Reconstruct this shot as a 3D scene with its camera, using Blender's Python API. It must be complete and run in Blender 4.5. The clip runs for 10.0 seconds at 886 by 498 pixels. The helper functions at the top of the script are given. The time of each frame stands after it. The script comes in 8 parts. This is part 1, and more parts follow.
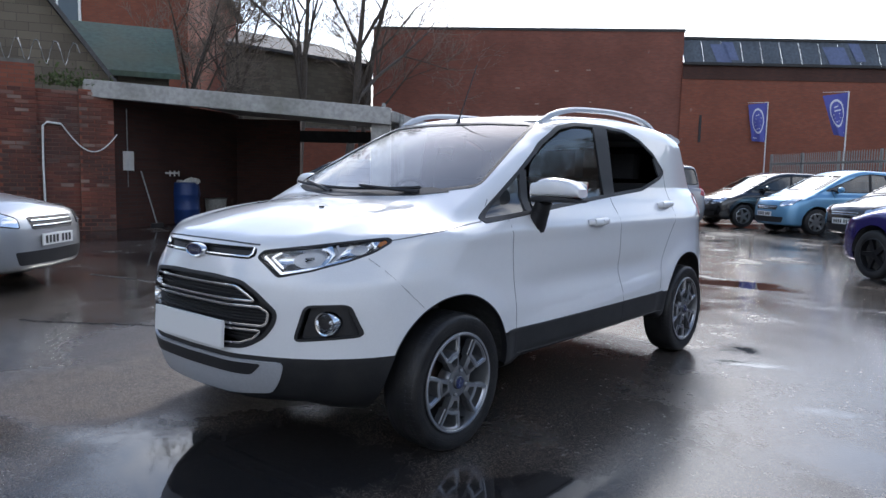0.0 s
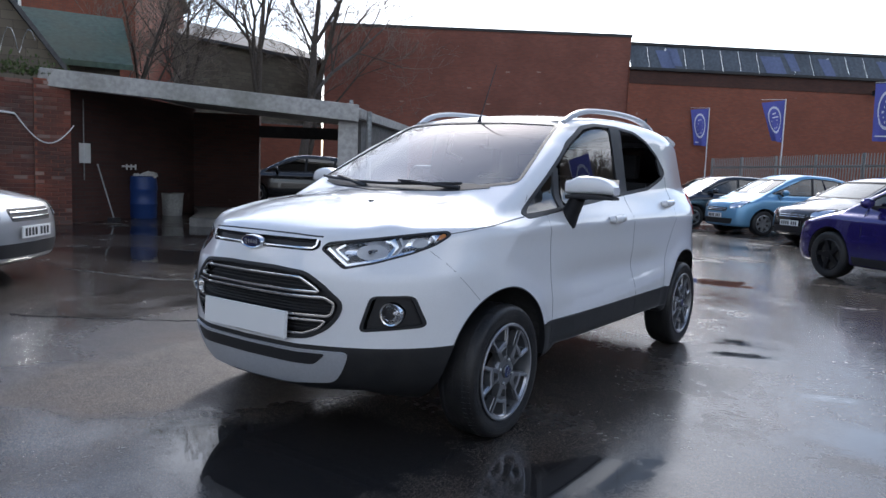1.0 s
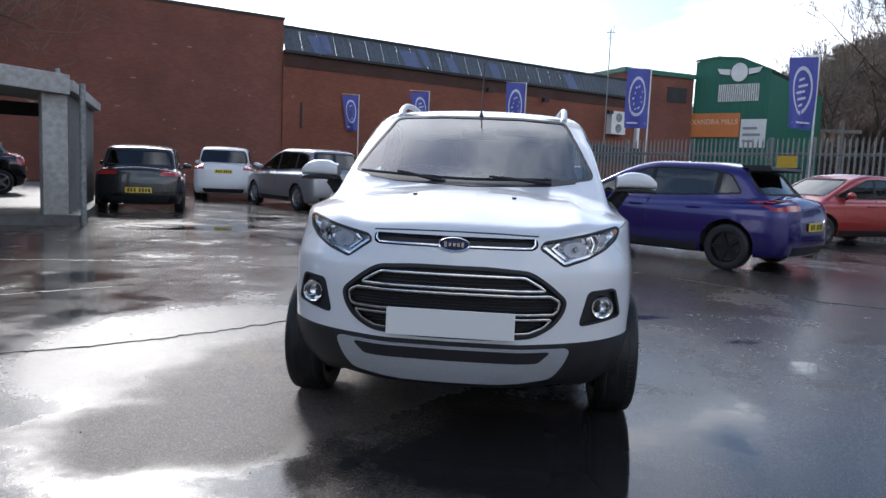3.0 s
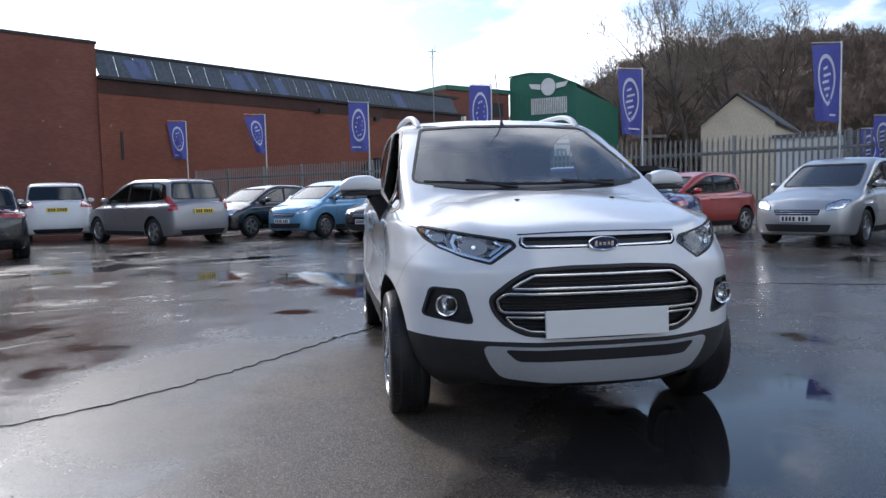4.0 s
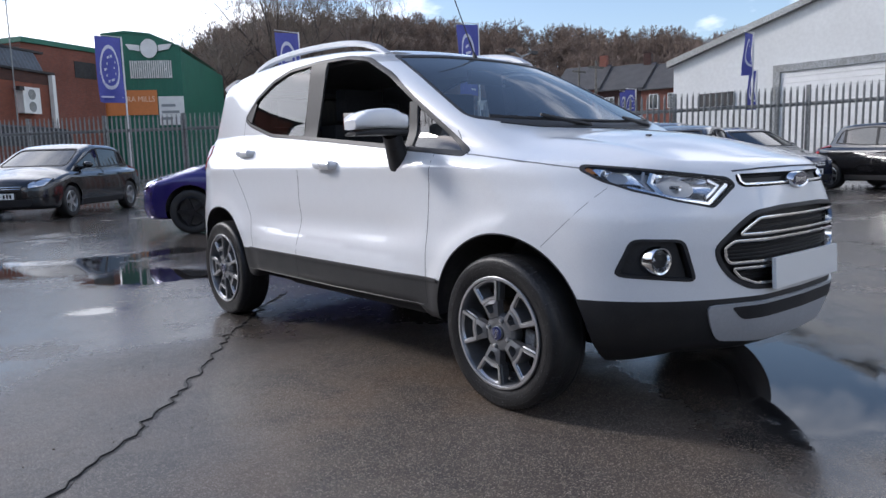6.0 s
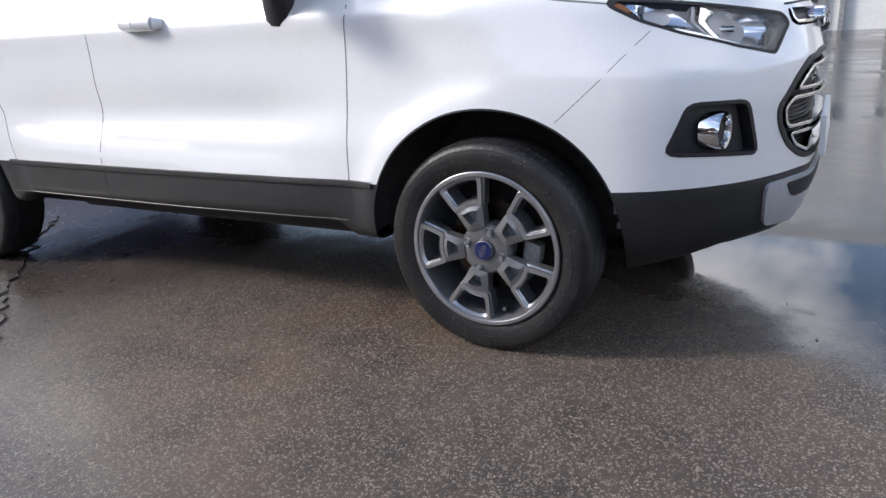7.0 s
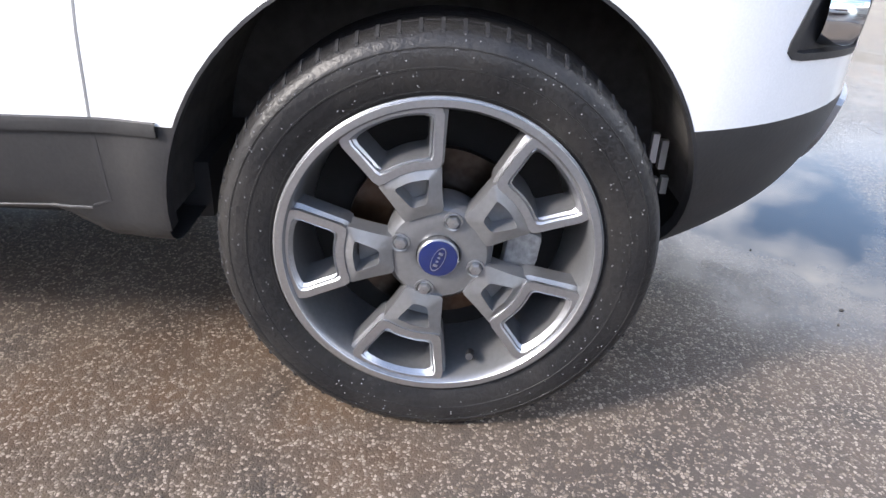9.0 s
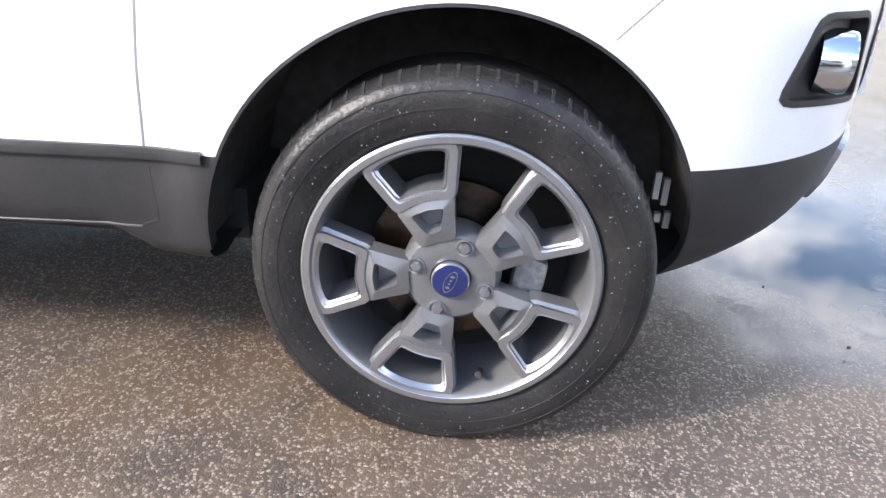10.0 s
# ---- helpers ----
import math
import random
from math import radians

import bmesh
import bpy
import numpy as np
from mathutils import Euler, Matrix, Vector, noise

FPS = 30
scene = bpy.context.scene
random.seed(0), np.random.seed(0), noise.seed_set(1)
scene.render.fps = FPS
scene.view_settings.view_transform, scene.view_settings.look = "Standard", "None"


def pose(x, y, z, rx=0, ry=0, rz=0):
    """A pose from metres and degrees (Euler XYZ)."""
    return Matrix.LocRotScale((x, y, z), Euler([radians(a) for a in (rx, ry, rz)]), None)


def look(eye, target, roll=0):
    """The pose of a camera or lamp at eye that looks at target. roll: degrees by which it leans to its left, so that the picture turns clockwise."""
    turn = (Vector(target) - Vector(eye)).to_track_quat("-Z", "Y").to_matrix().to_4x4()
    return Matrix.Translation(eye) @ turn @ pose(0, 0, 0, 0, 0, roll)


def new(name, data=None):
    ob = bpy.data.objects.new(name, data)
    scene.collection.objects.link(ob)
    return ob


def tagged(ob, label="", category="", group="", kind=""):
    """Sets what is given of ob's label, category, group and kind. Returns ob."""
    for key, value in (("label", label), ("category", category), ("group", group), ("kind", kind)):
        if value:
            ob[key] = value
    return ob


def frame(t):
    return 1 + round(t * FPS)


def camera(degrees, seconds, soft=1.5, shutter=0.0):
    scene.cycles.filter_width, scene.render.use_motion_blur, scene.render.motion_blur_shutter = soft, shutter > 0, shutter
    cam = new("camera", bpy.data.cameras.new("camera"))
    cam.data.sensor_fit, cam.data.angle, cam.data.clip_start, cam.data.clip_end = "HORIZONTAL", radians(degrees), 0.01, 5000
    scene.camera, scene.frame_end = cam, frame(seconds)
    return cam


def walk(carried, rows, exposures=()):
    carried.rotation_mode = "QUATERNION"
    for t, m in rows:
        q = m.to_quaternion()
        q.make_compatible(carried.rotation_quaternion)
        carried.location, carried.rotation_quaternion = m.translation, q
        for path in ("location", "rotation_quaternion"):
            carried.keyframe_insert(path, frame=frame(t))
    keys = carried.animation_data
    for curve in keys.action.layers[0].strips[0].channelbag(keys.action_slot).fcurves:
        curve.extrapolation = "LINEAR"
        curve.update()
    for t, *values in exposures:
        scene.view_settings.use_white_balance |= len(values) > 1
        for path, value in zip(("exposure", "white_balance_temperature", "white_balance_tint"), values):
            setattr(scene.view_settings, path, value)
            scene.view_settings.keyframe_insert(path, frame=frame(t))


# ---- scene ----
cam = camera(63.5, 10.0)
LIGHT = [(0.0, 0.40, 6150.0, 12.0), (2.2, 0.19, 6100.0, 12.0), (5.2, 0.18, 6150.0, 13.0), (6.3, 0.29, 6200.0, 14.0), (7.0, 0.74, 6500.0, 14.0), (8.0, 1.25, 6550.0, 14.0), (9.0, 1.85, 6600.0, 14.0), (10.0, 2.06, 6600.0, 14.0)]
PATH = [
    (0, (2.735, -2.376, 1.197), (1.453, -0.855, 0.992), 1.2),
    (0.5, (2.677, -2.461, 1.188), (1.372, -0.96, 0.982), 1.1),
    (1, (2.421, -2.752, 1.171), (1.267, -1.131, 0.967), 2.1),
    (1.5, (1.961, -3.045, 1.161), (1.026, -1.286, 0.982), 3.0),
    (2, (1.467, -3.334, 1.154), (0.738, -1.484, 0.939), 2.9),
    (2.2, (1.256, -3.436, 1.178), (0.634, -1.55, 0.939), 2.8),
    (3.3, (-0.195, -3.622, 1.113), (-0.223, -1.631, 0.925), 1.2),
    (3.5, (-0.468, -3.598, 1.084), (-0.395, -1.606, 0.921), 0.0),
    (4, (-1.085, -3.53, 1.08), (-0.785, -1.558, 0.926), -1.3),
    (4.5, (-1.703, -3.324, 1.067), (-1.151, -1.412, 0.874), -2.9),
    (5, (-2.167, -3.007, 1.038), (-1.449, -1.151, 0.839), -2.2),
    (5.2, (-2.345, -2.845, 1.038), (-1.567, -1.012, 0.851), -2.5),
    (6.3, (-2.758, -1.563, 0.963), (-1.296, -0.251, 0.587), -1.6),
    (6.5, (-2.737, -1.34, 0.955), (-1.195, -0.162, 0.47), -2.0),
    (7, (-2.535, -0.821, 0.910), (-0.872, 0.110, 0.305), -3.3),
    (7.5, (-2.317, -0.426, 0.880), (-0.537, 0.125, 0.153), -1.7),
    (8, (-1.959, -0.189, 0.834), (-0.171, 0.108, -0.011), -1.2),
    (8.5, (-1.762, -0.059, 0.774), (0.023, 0.051, -0.122), 1.5),
    (9, (-1.686, 0.006, 0.765), (0.079, -0.019, -0.174), 2.8),
    (9.5, (-1.687, -0.029, 0.766), (0.075, 0.030, -0.178), 2.5),
    (10, (-1.768, -0.027, 0.795), (0.035, 0.051, -0.066), 3.0),
]
walk(cam, [(t, look(e, g, r)) for t, e, g, r in PATH], LIGHT)

# ---- light ----
SUN_FROM = Vector((-0.50, 0.86, 0.62)).normalized()
world = bpy.data.worlds.new("sky")
scene.world = world
world.use_nodes = True
wn, wl = world.node_tree.nodes, world.node_tree.links
wn.clear()
w_out = wn.new("ShaderNodeOutputWorld")
w_bg = wn.new("ShaderNodeBackground")
w_sky = wn.new("ShaderNodeTexSky")
w_sky.sky_type = "NISHITA"
w_sky.sun_disc = False
w_sky.sun_elevation = math.asin(SUN_FROM.z)
w_sky.sun_rotation = math.atan2(SUN_FROM.x, SUN_FROM.y)
w_tc = wn.new("ShaderNodeTexCoord")
# broken cumulus: the direction is flattened onto a plane overhead so the clouds shrink to the horizon
w_sep = wn.new("ShaderNodeSeparateXYZ")
wl.new(w_tc.outputs["Generated"], w_sep.inputs[0])
w_add = wn.new("ShaderNodeMath"); w_add.operation = "ADD"; w_add.inputs[1].default_value = 0.22
w_max = wn.new("ShaderNodeMath"); w_max.operation = "MAXIMUM"; w_max.inputs[1].default_value = 0.0
wl.new(w_sep.outputs[2], w_max.inputs[0]); wl.new(w_max.outputs[0], w_add.inputs[0])
w_div = wn.new("ShaderNodeVectorMath"); w_div.operation = "DIVIDE"
w_cmb = wn.new("ShaderNodeCombineXYZ")
for k in range(3):
    wl.new(w_add.outputs[0], w_cmb.inputs[k])
wl.new(w_tc.outputs["Generated"], w_div.inputs[0]); wl.new(w_cmb.outputs[0], w_div.inputs[1])
w_noise = wn.new("ShaderNodeTexNoise")
w_noise.inputs["Scale"].default_value = 1.25
w_noise.inputs["Detail"].default_value = 7.0
w_noise.inputs["Roughness"].default_value = 0.55
w_noise.inputs["Distortion"].default_value = 0.3
w_map = wn.new("ShaderNodeMapping"); w_map.inputs["Location"].default_value = (0.35, 0.1, 0.0)
wl.new(w_div.outputs[0], w_map.inputs[0]); wl.new(w_map.outputs[0], w_noise.inputs["Vector"])
w_ramp = wn.new("ShaderNodeValToRGB")
w_ramp.color_ramp.elements[0].position, w_ramp.color_ramp.elements[1].position = 0.475, 0.60
# fewer clouds high overhead
w_hi = wn.new("ShaderNodeMath"); w_hi.operation = "SUBTRACT"; w_hi.inputs[1].default_value = 0.56; w_hi.use_clamp = True
wl.new(w_sep.outputs[2], w_hi.inputs[0])
w_thin = wn.new("ShaderNodeMath"); w_thin.operation = "MULTIPLY_ADD"; w_thin.inputs[1].default_value = -0.20
wl.new(w_hi.outputs[0], w_thin.inputs[0]); wl.new(w_noise.outputs["Fac"], w_thin.inputs[2])
wl.new(w_thin.outputs[0], w_ramp.inputs[0])
w_cloud = wn.new("ShaderNodeMixRGB")
w_cloud.inputs[2].default_value = (15.0, 15.4, 16.0, 1)
wl.new(w_ramp.outputs[0], w_cloud.inputs[0])
w_blue = wn.new("ShaderNodeVectorMath"); w_blue.operation = "SCALE"; w_blue.inputs["Scale"].default_value = 1.6
wl.new(w_sky.outputs[0], w_blue.inputs[0])
wl.new(w_blue.outputs[0], w_cloud.inputs[1])
# cloud glows towards the veiled sun
w_dot = wn.new("ShaderNodeVectorMath"); w_dot.operation = "DOT_PRODUCT"; w_dot.inputs[1].default_value = SUN_FROM
wl.new(w_tc.outputs["Generated"], w_dot.inputs[0])
w_pos = wn.new("ShaderNodeMath"); w_pos.operation = "MAXIMUM"; w_pos.inputs[1].default_value = 0.0
wl.new(w_dot.outputs["Value"], w_pos.inputs[0])
w_pow = wn.new("ShaderNodeMath"); w_pow.operation = "POWER"; w_pow.inputs[1].default_value = 9.0
wl.new(w_pos.outputs[0], w_pow.inputs[0])
w_gain = wn.new("ShaderNodeMath"); w_gain.operation = "MULTIPLY_ADD"; w_gain.inputs[1].default_value = 0.8; w_gain.inputs[2].default_value = 1.0
wl.new(w_pow.outputs[0], w_gain.inputs[0])
w_lit = wn.new("ShaderNodeVectorMath"); w_lit.operation = "SCALE"
wl.new(w_cloud.outputs[0], w_lit.inputs[0]); wl.new(w_gain.outputs[0], w_lit.inputs["Scale"])
wl.new(w_lit.outputs[0], w_bg.inputs[0])
w_bg.inputs[1].default_value = 0.10
wl.new(w_bg.outputs[0], w_out.inputs[0])

sun_data = bpy.data.lights.new("sun", "SUN")
sun_data.energy, sun_data.angle, sun_data.color = 2.0, radians(10.0), (1.0, 0.95, 0.87)
sun = new("sun", sun_data)
sun.matrix_world = look(SUN_FROM * 50, (0, 0, 0))

# ---- materials ----
MATS = {}


def nodes_of(name):
    m = bpy.data.materials.new(name)
    m.use_nodes = True
    n, l = m.node_tree.nodes, m.node_tree.links
    return m, n, l, n["Principled BSDF"]


def mat(name, color, rough=0.5, metal=0.0, coat=0.0, grain=0.0, scale=40.0, bump=0.0, vary=0.0, spec=0.5, stain=None, emit=0.0):
    """Principled material with two scales of variation: fine grain and broad staining."""
    if name in MATS:
        return MATS[name]
    m, n, l, b = nodes_of(name)
    b.inputs["Roughness"].default_value, b.inputs["Metallic"].default_value = rough, metal
    b.inputs["Coat Weight"].default_value, b.inputs["Coat Roughness"].default_value = coat, 0.03
    b.inputs["Specular IOR Level"].default_value = spec
    b.inputs["Base Color"].default_value = (*color, 1)
    if emit:
        b.inputs["Emission Color"].default_value, b.inputs["Emission Strength"].default_value = (*color, 1), emit
    if grain or vary or bump:
        tc = n.new("ShaderNodeTexCoord")
        fine, broad = n.new("ShaderNodeTexNoise"), n.new("ShaderNodeTexNoise")
        fine.inputs["Scale"].default_value, fine.inputs["Detail"].default_value = scale, 4
        broad.inputs["Scale"].default_value, broad.inputs["Detail"].default_value = scale / 14, 5
        for t in (fine, broad):
            l.new(tc.outputs["Object"], t.inputs["Vector"])
        mix1, mix2 = n.new("ShaderNodeMixRGB"), n.new("ShaderNodeMixRGB")
        mix1.blend_type = "MULTIPLY"
        lo = tuple(c * (1 - grain) for c in color)
        ramp = n.new("ShaderNodeValToRGB")
        ramp.color_ramp.elements[0].position, ramp.color_ramp.elements[1].position = 0.35, 0.65
        ramp.color_ramp.elements[0].color, ramp.color_ramp.elements[1].color = (*lo, 1), (*(min(1, c * (1 + grain * 0.5)) for c in color), 1)
        l.new(fine.outputs["Fac"], ramp.inputs[0])
        r2 = n.new("ShaderNodeValToRGB")
        r2.color_ramp.elements[0].position, r2.color_ramp.elements[1].position = 0.42, 0.68
        l.new(broad.outputs["Fac"], r2.inputs[0])
        mul = n.new("ShaderNodeMath"); mul.operation = "MULTIPLY"; mul.inputs[1].default_value = vary
        l.new(r2.outputs[0], mul.inputs[0])
        l.new(mul.outputs[0], mix2.inputs[0]); l.new(ramp.outputs[0], mix2.inputs[1])
        mix2.inputs[2].default_value = (*(stain or tuple(c * 0.45 for c in color)), 1)
        l.new(mix2.outputs[0], b.inputs["Base Color"])
        if bump:
            bp = n.new("ShaderNodeBump"); bp.inputs["Strength"].default_value = bump; bp.inputs["Distance"].default_value = 0.01
            l.new(fine.outputs["Fac"], bp.inputs["Height"]); l.new(bp.outputs[0], b.inputs["Normal"])
    MATS[name] = m
    return m


def paint(name, color, flake=0.0, rough=0.32):
    return mat(name, color, rough=rough, metal=flake, coat=1.0, grain=0.04, scale=300, vary=0.06, stain=tuple(c * 0.8 for c in color))


def glass(name, tint, gloss=1.0, ior=1.8):
    """Thin pane: tinted see-through with a Fresnel gloss."""
    if name in MATS:
        return MATS[name]
    m, n, l, b = nodes_of(name)
    n.remove(b)
    tr, gl, mx, fr = n.new("ShaderNodeBsdfTransparent"), n.new("ShaderNodeBsdfGlossy"), n.new("ShaderNodeMixShader"), n.new("ShaderNodeFresnel")
    tr.inputs[0].default_value = (*tint, 1)
    gl.inputs["Roughness"].default_value = 0.01
    gl.inputs[0].default_value = (gloss, gloss, gloss, 1)
    fr.inputs["IOR"].default_value = ior
    l.new(fr.outputs[0], mx.inputs[0]); l.new(tr.outputs[0], mx.inputs[1]); l.new(gl.outputs[0], mx.inputs[2])
    l.new(mx.outputs[0], n["Material Output"].inputs[0])
    MATS[name] = m
    return m


def brick_mat(name, c1, c2, mortar, wear=(0.5, 0.42, 0.38), soot=0.35, axis="x", rough=0.9, size=(0.225, 0.075)):
    """Brickwork at true size, laid along the wall's own x and z."""
    if name in MATS:
        return MATS[name]
    m, n, l, b = nodes_of(name)
    tc, mp, sw, br = n.new("ShaderNodeTexCoord"), n.new("ShaderNodeSeparateXYZ"), n.new("ShaderNodeCombineXYZ"), n.new("ShaderNodeTexBrick")
    l.new(tc.outputs["Object"], mp.inputs[0])
    l.new(mp.outputs[0 if axis == "x" else 1], sw.inputs[0]); l.new(mp.outputs[2], sw.inputs[1])
    l.new(sw.outputs[0], br.inputs["Vector"])
    br.inputs["Scale"].default_value = 1.0
    br.inputs["Brick Width"].default_value, br.inputs["Row Height"].default_value = size
    br.inputs["Mortar Size"].default_value = 0.006
    br.inputs["Color1"].default_value, br.inputs["Color2"].default_value, br.inputs["Mortar"].default_value = (*c1, 1), (*c2, 1), (*mortar, 1)
    n1, n2, n3 = (n.new("ShaderNodeTexNoise") for _ in range(3))
    for t, s, d in ((n1, 0.35, 6), (n2, 2.6, 5), (n3, 9.0, 3)):
        t.inputs["Scale"].default_value, t.inputs["Detail"].default_value = s, d
        l.new(tc.outputs["Object"], t.inputs["Vector"])
    r1, r3 = n.new("ShaderNodeValToRGB"), n.new("ShaderNodeValToRGB")
    r1.color_ramp.elements[0].position, r1.color_ramp.elements[1].position = 0.38, 0.72
    r3.color_ramp.elements[0].position, r3.color_ramp.elements[1].position = 0.70, 0.76
    l.new(n1.outputs["Fac"], r1.inputs[0]); l.new(n2.outputs["Fac"], r3.inputs[0])
    m1, m2 = n.new("ShaderNodeMixRGB"), n.new("ShaderNodeMixRGB")
    mul = n.new("ShaderNodeMath"); mul.operation = "MULTIPLY"; mul.inputs[1].default_value = soot
    l.new(r1.outputs[0], mul.inputs[0]); l.new(mul.outputs[0], m1.inputs[0])
    l.new(br.outputs["Color"], m1.inputs[1]); m1.inputs[2].default_value = (*(0.35 * c for c in c1), 1)
    mu2 = n.new("ShaderNodeMath"); mu2.operation = "MULTIPLY"; mu2.inputs[1].default_value = 0.3
    l.new(r3.outputs[0], mu2.inputs[0]); l.new(mu2.outputs[0], m2.inputs[0])
    l.new(m1.outputs[0], m2.inputs[1]); m2.inputs[2].default_value = (*wear, 1)
    l.new(m2.outputs[0], b.inputs["Base Color"])
    b.inputs["Roughness"].default_value = rough
    bp = n.new("ShaderNodeBump"); bp.inputs["Strength"].default_value, bp.inputs["Distance"].default_value = 0.6, 0.01
    sub = n.new("ShaderNodeMath"); sub.operation = "SUBTRACT"
    l.new(n3.outputs["Fac"], sub.inputs[0]); l.new(br.outputs["Fac"], sub.inputs[1])
    l.new(sub.outputs[0], bp.inputs["Height"]); l.new(bp.outputs[0], b.inputs["Normal"])
    MATS[name] = m
    return m

# ---- mesh tools ----


def mesh_ob(name, verts, faces, material, parent=None, label="", smooth=False, normals=None):
    me = bpy.data.meshes.new(name)
    me.from_pydata([tuple(map(float, v)) for v in verts], [], [tuple(map(int, f)) for f in faces])
    me.update()
    if smooth:
        me.polygons.foreach_set("use_smooth", [True] * len(me.polygons))
    if normals is not None:
        me.normals_split_custom_set_from_vertices([tuple(map(float, v)) for v in normals])
    if material:
        me.materials.append(material)
    ob = new(name, me)
    if parent:
        ob.parent = parent
    if label:
        ob["label"] = label
    return ob


def part(name, bm, material, parent=None, label="", smooth=False, bevel=0.0):
    """One mesh object out of a bmesh, under a thing or a part."""
    if bevel:
        edges = [e for e in bm.edges if len(e.link_faces) == 2 and e.calc_face_angle(0) > 0.6]
        bmesh.ops.bevel(bm, geom=edges, offset=bevel, segments=2, profile=0.6, affect="EDGES")
    me = bpy.data.meshes.new(name)
    bmesh.ops.recalc_face_normals(bm, faces=bm.faces)
    bm.to_mesh(me)
    bm.free()
    if smooth:
        me.polygons.foreach_set("use_smooth", [True] * len(me.polygons))
        me.set_sharp_from_angle(angle=radians(38))
    if material:
        me.materials.append(material)
    ob = new(name, me)
    if parent:
        ob.parent = parent
    if label:
        ob["label"] = label
    return ob


def thing(name, m, label, category, group="", kind=""):
    ob = new(name)
    ob.empty_display_size = 0.2
    ob.matrix_world = m
    return tagged(ob, label, category, group, kind)


def box(bm, x0, x1, y0, y1, z0, z1, m=None):
    v = [bm.verts.new((x, y, z)) for z in (z0, z1) for y in (y0, y1) for x in (x0, x1)]
    for f in ((0, 2, 3, 1), (4, 5, 7, 6), (0, 1, 5, 4), (2, 6, 7, 3), (0, 4, 6, 2), (1, 3, 7, 5)):
        bm.faces.new([v[i] for i in f])
    if m is not None:
        bmesh.ops.transform(bm, matrix=m, verts=v)
    return v


def boxed(name, dims, material, parent=None, label="", bevel=0.0, m=None):
    bm = bmesh.new()
    box(bm, *dims, m)
    return part(name, bm, material, parent, label, bevel=bevel)


def prism(bm, outline, z0, z1, m=None):
    """Closed outline (x, y) drawn up from z0 to z1."""
    lo, hi = [bm.verts.new((x, y, z0)) for x, y in outline], [bm.verts.new((x, y, z1)) for x, y in outline]
    k = len(outline)
    bm.faces.new(lo[::-1]); bm.faces.new(hi)
    for i in range(k):
        bm.faces.new((lo[i], lo[(i + 1) % k], hi[(i + 1) % k], hi[i]))
    if m is not None:
        bmesh.ops.transform(bm, matrix=m, verts=lo + hi)


def rod(bm, a, b, r0, r1=None, seg=8, caps=True):
    """Tapered round bar from a to b."""
    a, b = Vector(a), Vector(b)
    r1 = r0 if r1 is None else r1
    q = (b - a).to_track_quat("Z", "Y")
    rings = []
    for p, r in ((a, r0), (b, r1)):
        rings.append([bm.verts.new(p + q @ Vector((r * math.cos(k * math.tau / seg), r * math.sin(k * math.tau / seg), 0))) for k in range(seg)])
    for k in range(seg):
        bm.faces.new((rings[0][k], rings[0][(k + 1) % seg], rings[1][(k + 1) % seg], rings[1][k]))
    if caps:
        bm.faces.new(rings[0][::-1]); bm.faces.new(rings[1])


def lathe(bm, profile, seg=48, axis="x", closed=False):
    """Turns (r, a) pairs round an axis; a runs along it."""
    rings = []
    for r, a in profile:
        ring = []
        for k in range(seg):
            c, s = r * math.cos(k * math.tau / seg), r * math.sin(k * math.tau / seg)
            ring.append(bm.verts.new((a, c, s) if axis == "x" else (c, s, a)))
        rings.append(ring)
    pairs = list(zip(rings, rings[1:])) + ([(rings[-1], rings[0])] if closed else [])
    for p, q in pairs:
        for k in range(seg):
            bm.faces.new((p[k], p[(k + 1) % seg], q[(k + 1) % seg], q[k]))
    return rings


def tube(bm, pts, r, seg=8):
    """One continuous round tube through the points."""
    pts = [Vector(p) for p in pts]
    prev = None
    for i, p in enumerate(pts):
        d = (pts[min(i + 1, len(pts) - 1)] - pts[max(i - 1, 0)]).normalized()
        a = d.cross(Vector((0, 0, 1)))
        a = (a if a.length > 0.05 else d.orthogonal()).normalized()
        b = d.cross(a)
        ring = [bm.verts.new(p + (a * math.cos(k * math.tau / seg) + b * math.sin(k * math.tau / seg)) * r) for k in range(seg)]
        if prev:
            for k in range(seg):
                bm.faces.new((prev[k], prev[(k + 1) % seg], ring[(k + 1) % seg], ring[k]))
        else:
            bm.faces.new(ring)
        prev = ring
    bm.faces.new(prev)


def curve(*pts):
    """Smooth line through (t, value) pairs, level beyond its ends."""
    t, v = np.array([p[0] for p in pts], float), np.array([p[1] for p in pts], float)
    d = np.diff(v) / np.diff(t)
    s = np.zeros(len(t))
    s[1:-1] = np.where(d[:-1] * d[1:] > 0, 2 * d[:-1] * d[1:] / np.where(d[:-1] + d[1:] == 0, 1, d[:-1] + d[1:]), 0)
    s[0], s[-1] = d[0], d[-1]

    def exact(x):
        x = np.clip(np.asarray(x, float), t[0], t[-1])
        k = np.clip(np.searchsorted(t, x) - 1, 0, len(t) - 2)
        h = t[k + 1] - t[k]
        u = (x - t[k]) / h
        return (2 * u**3 - 3 * u**2 + 1) * v[k] + (u**3 - 2 * u**2 + u) * h * s[k] + (3 * u**2 - 2 * u**3) * v[k + 1] + (u**3 - u**2) * h * s[k + 1]

    tab = np.linspace(t[0], t[-1], 3001)
    val = exact(tab)

    def at(x):
        return np.interp(x, tab, val)

    return at


def smax(a, b, k):
    h = np.clip(0.5 + 0.5 * (a - b) / k, 0, 1)
    return b + (a - b) * h + k * h * (1 - h)


def smin(a, b, k):
    return -smax(-a, -b, k)


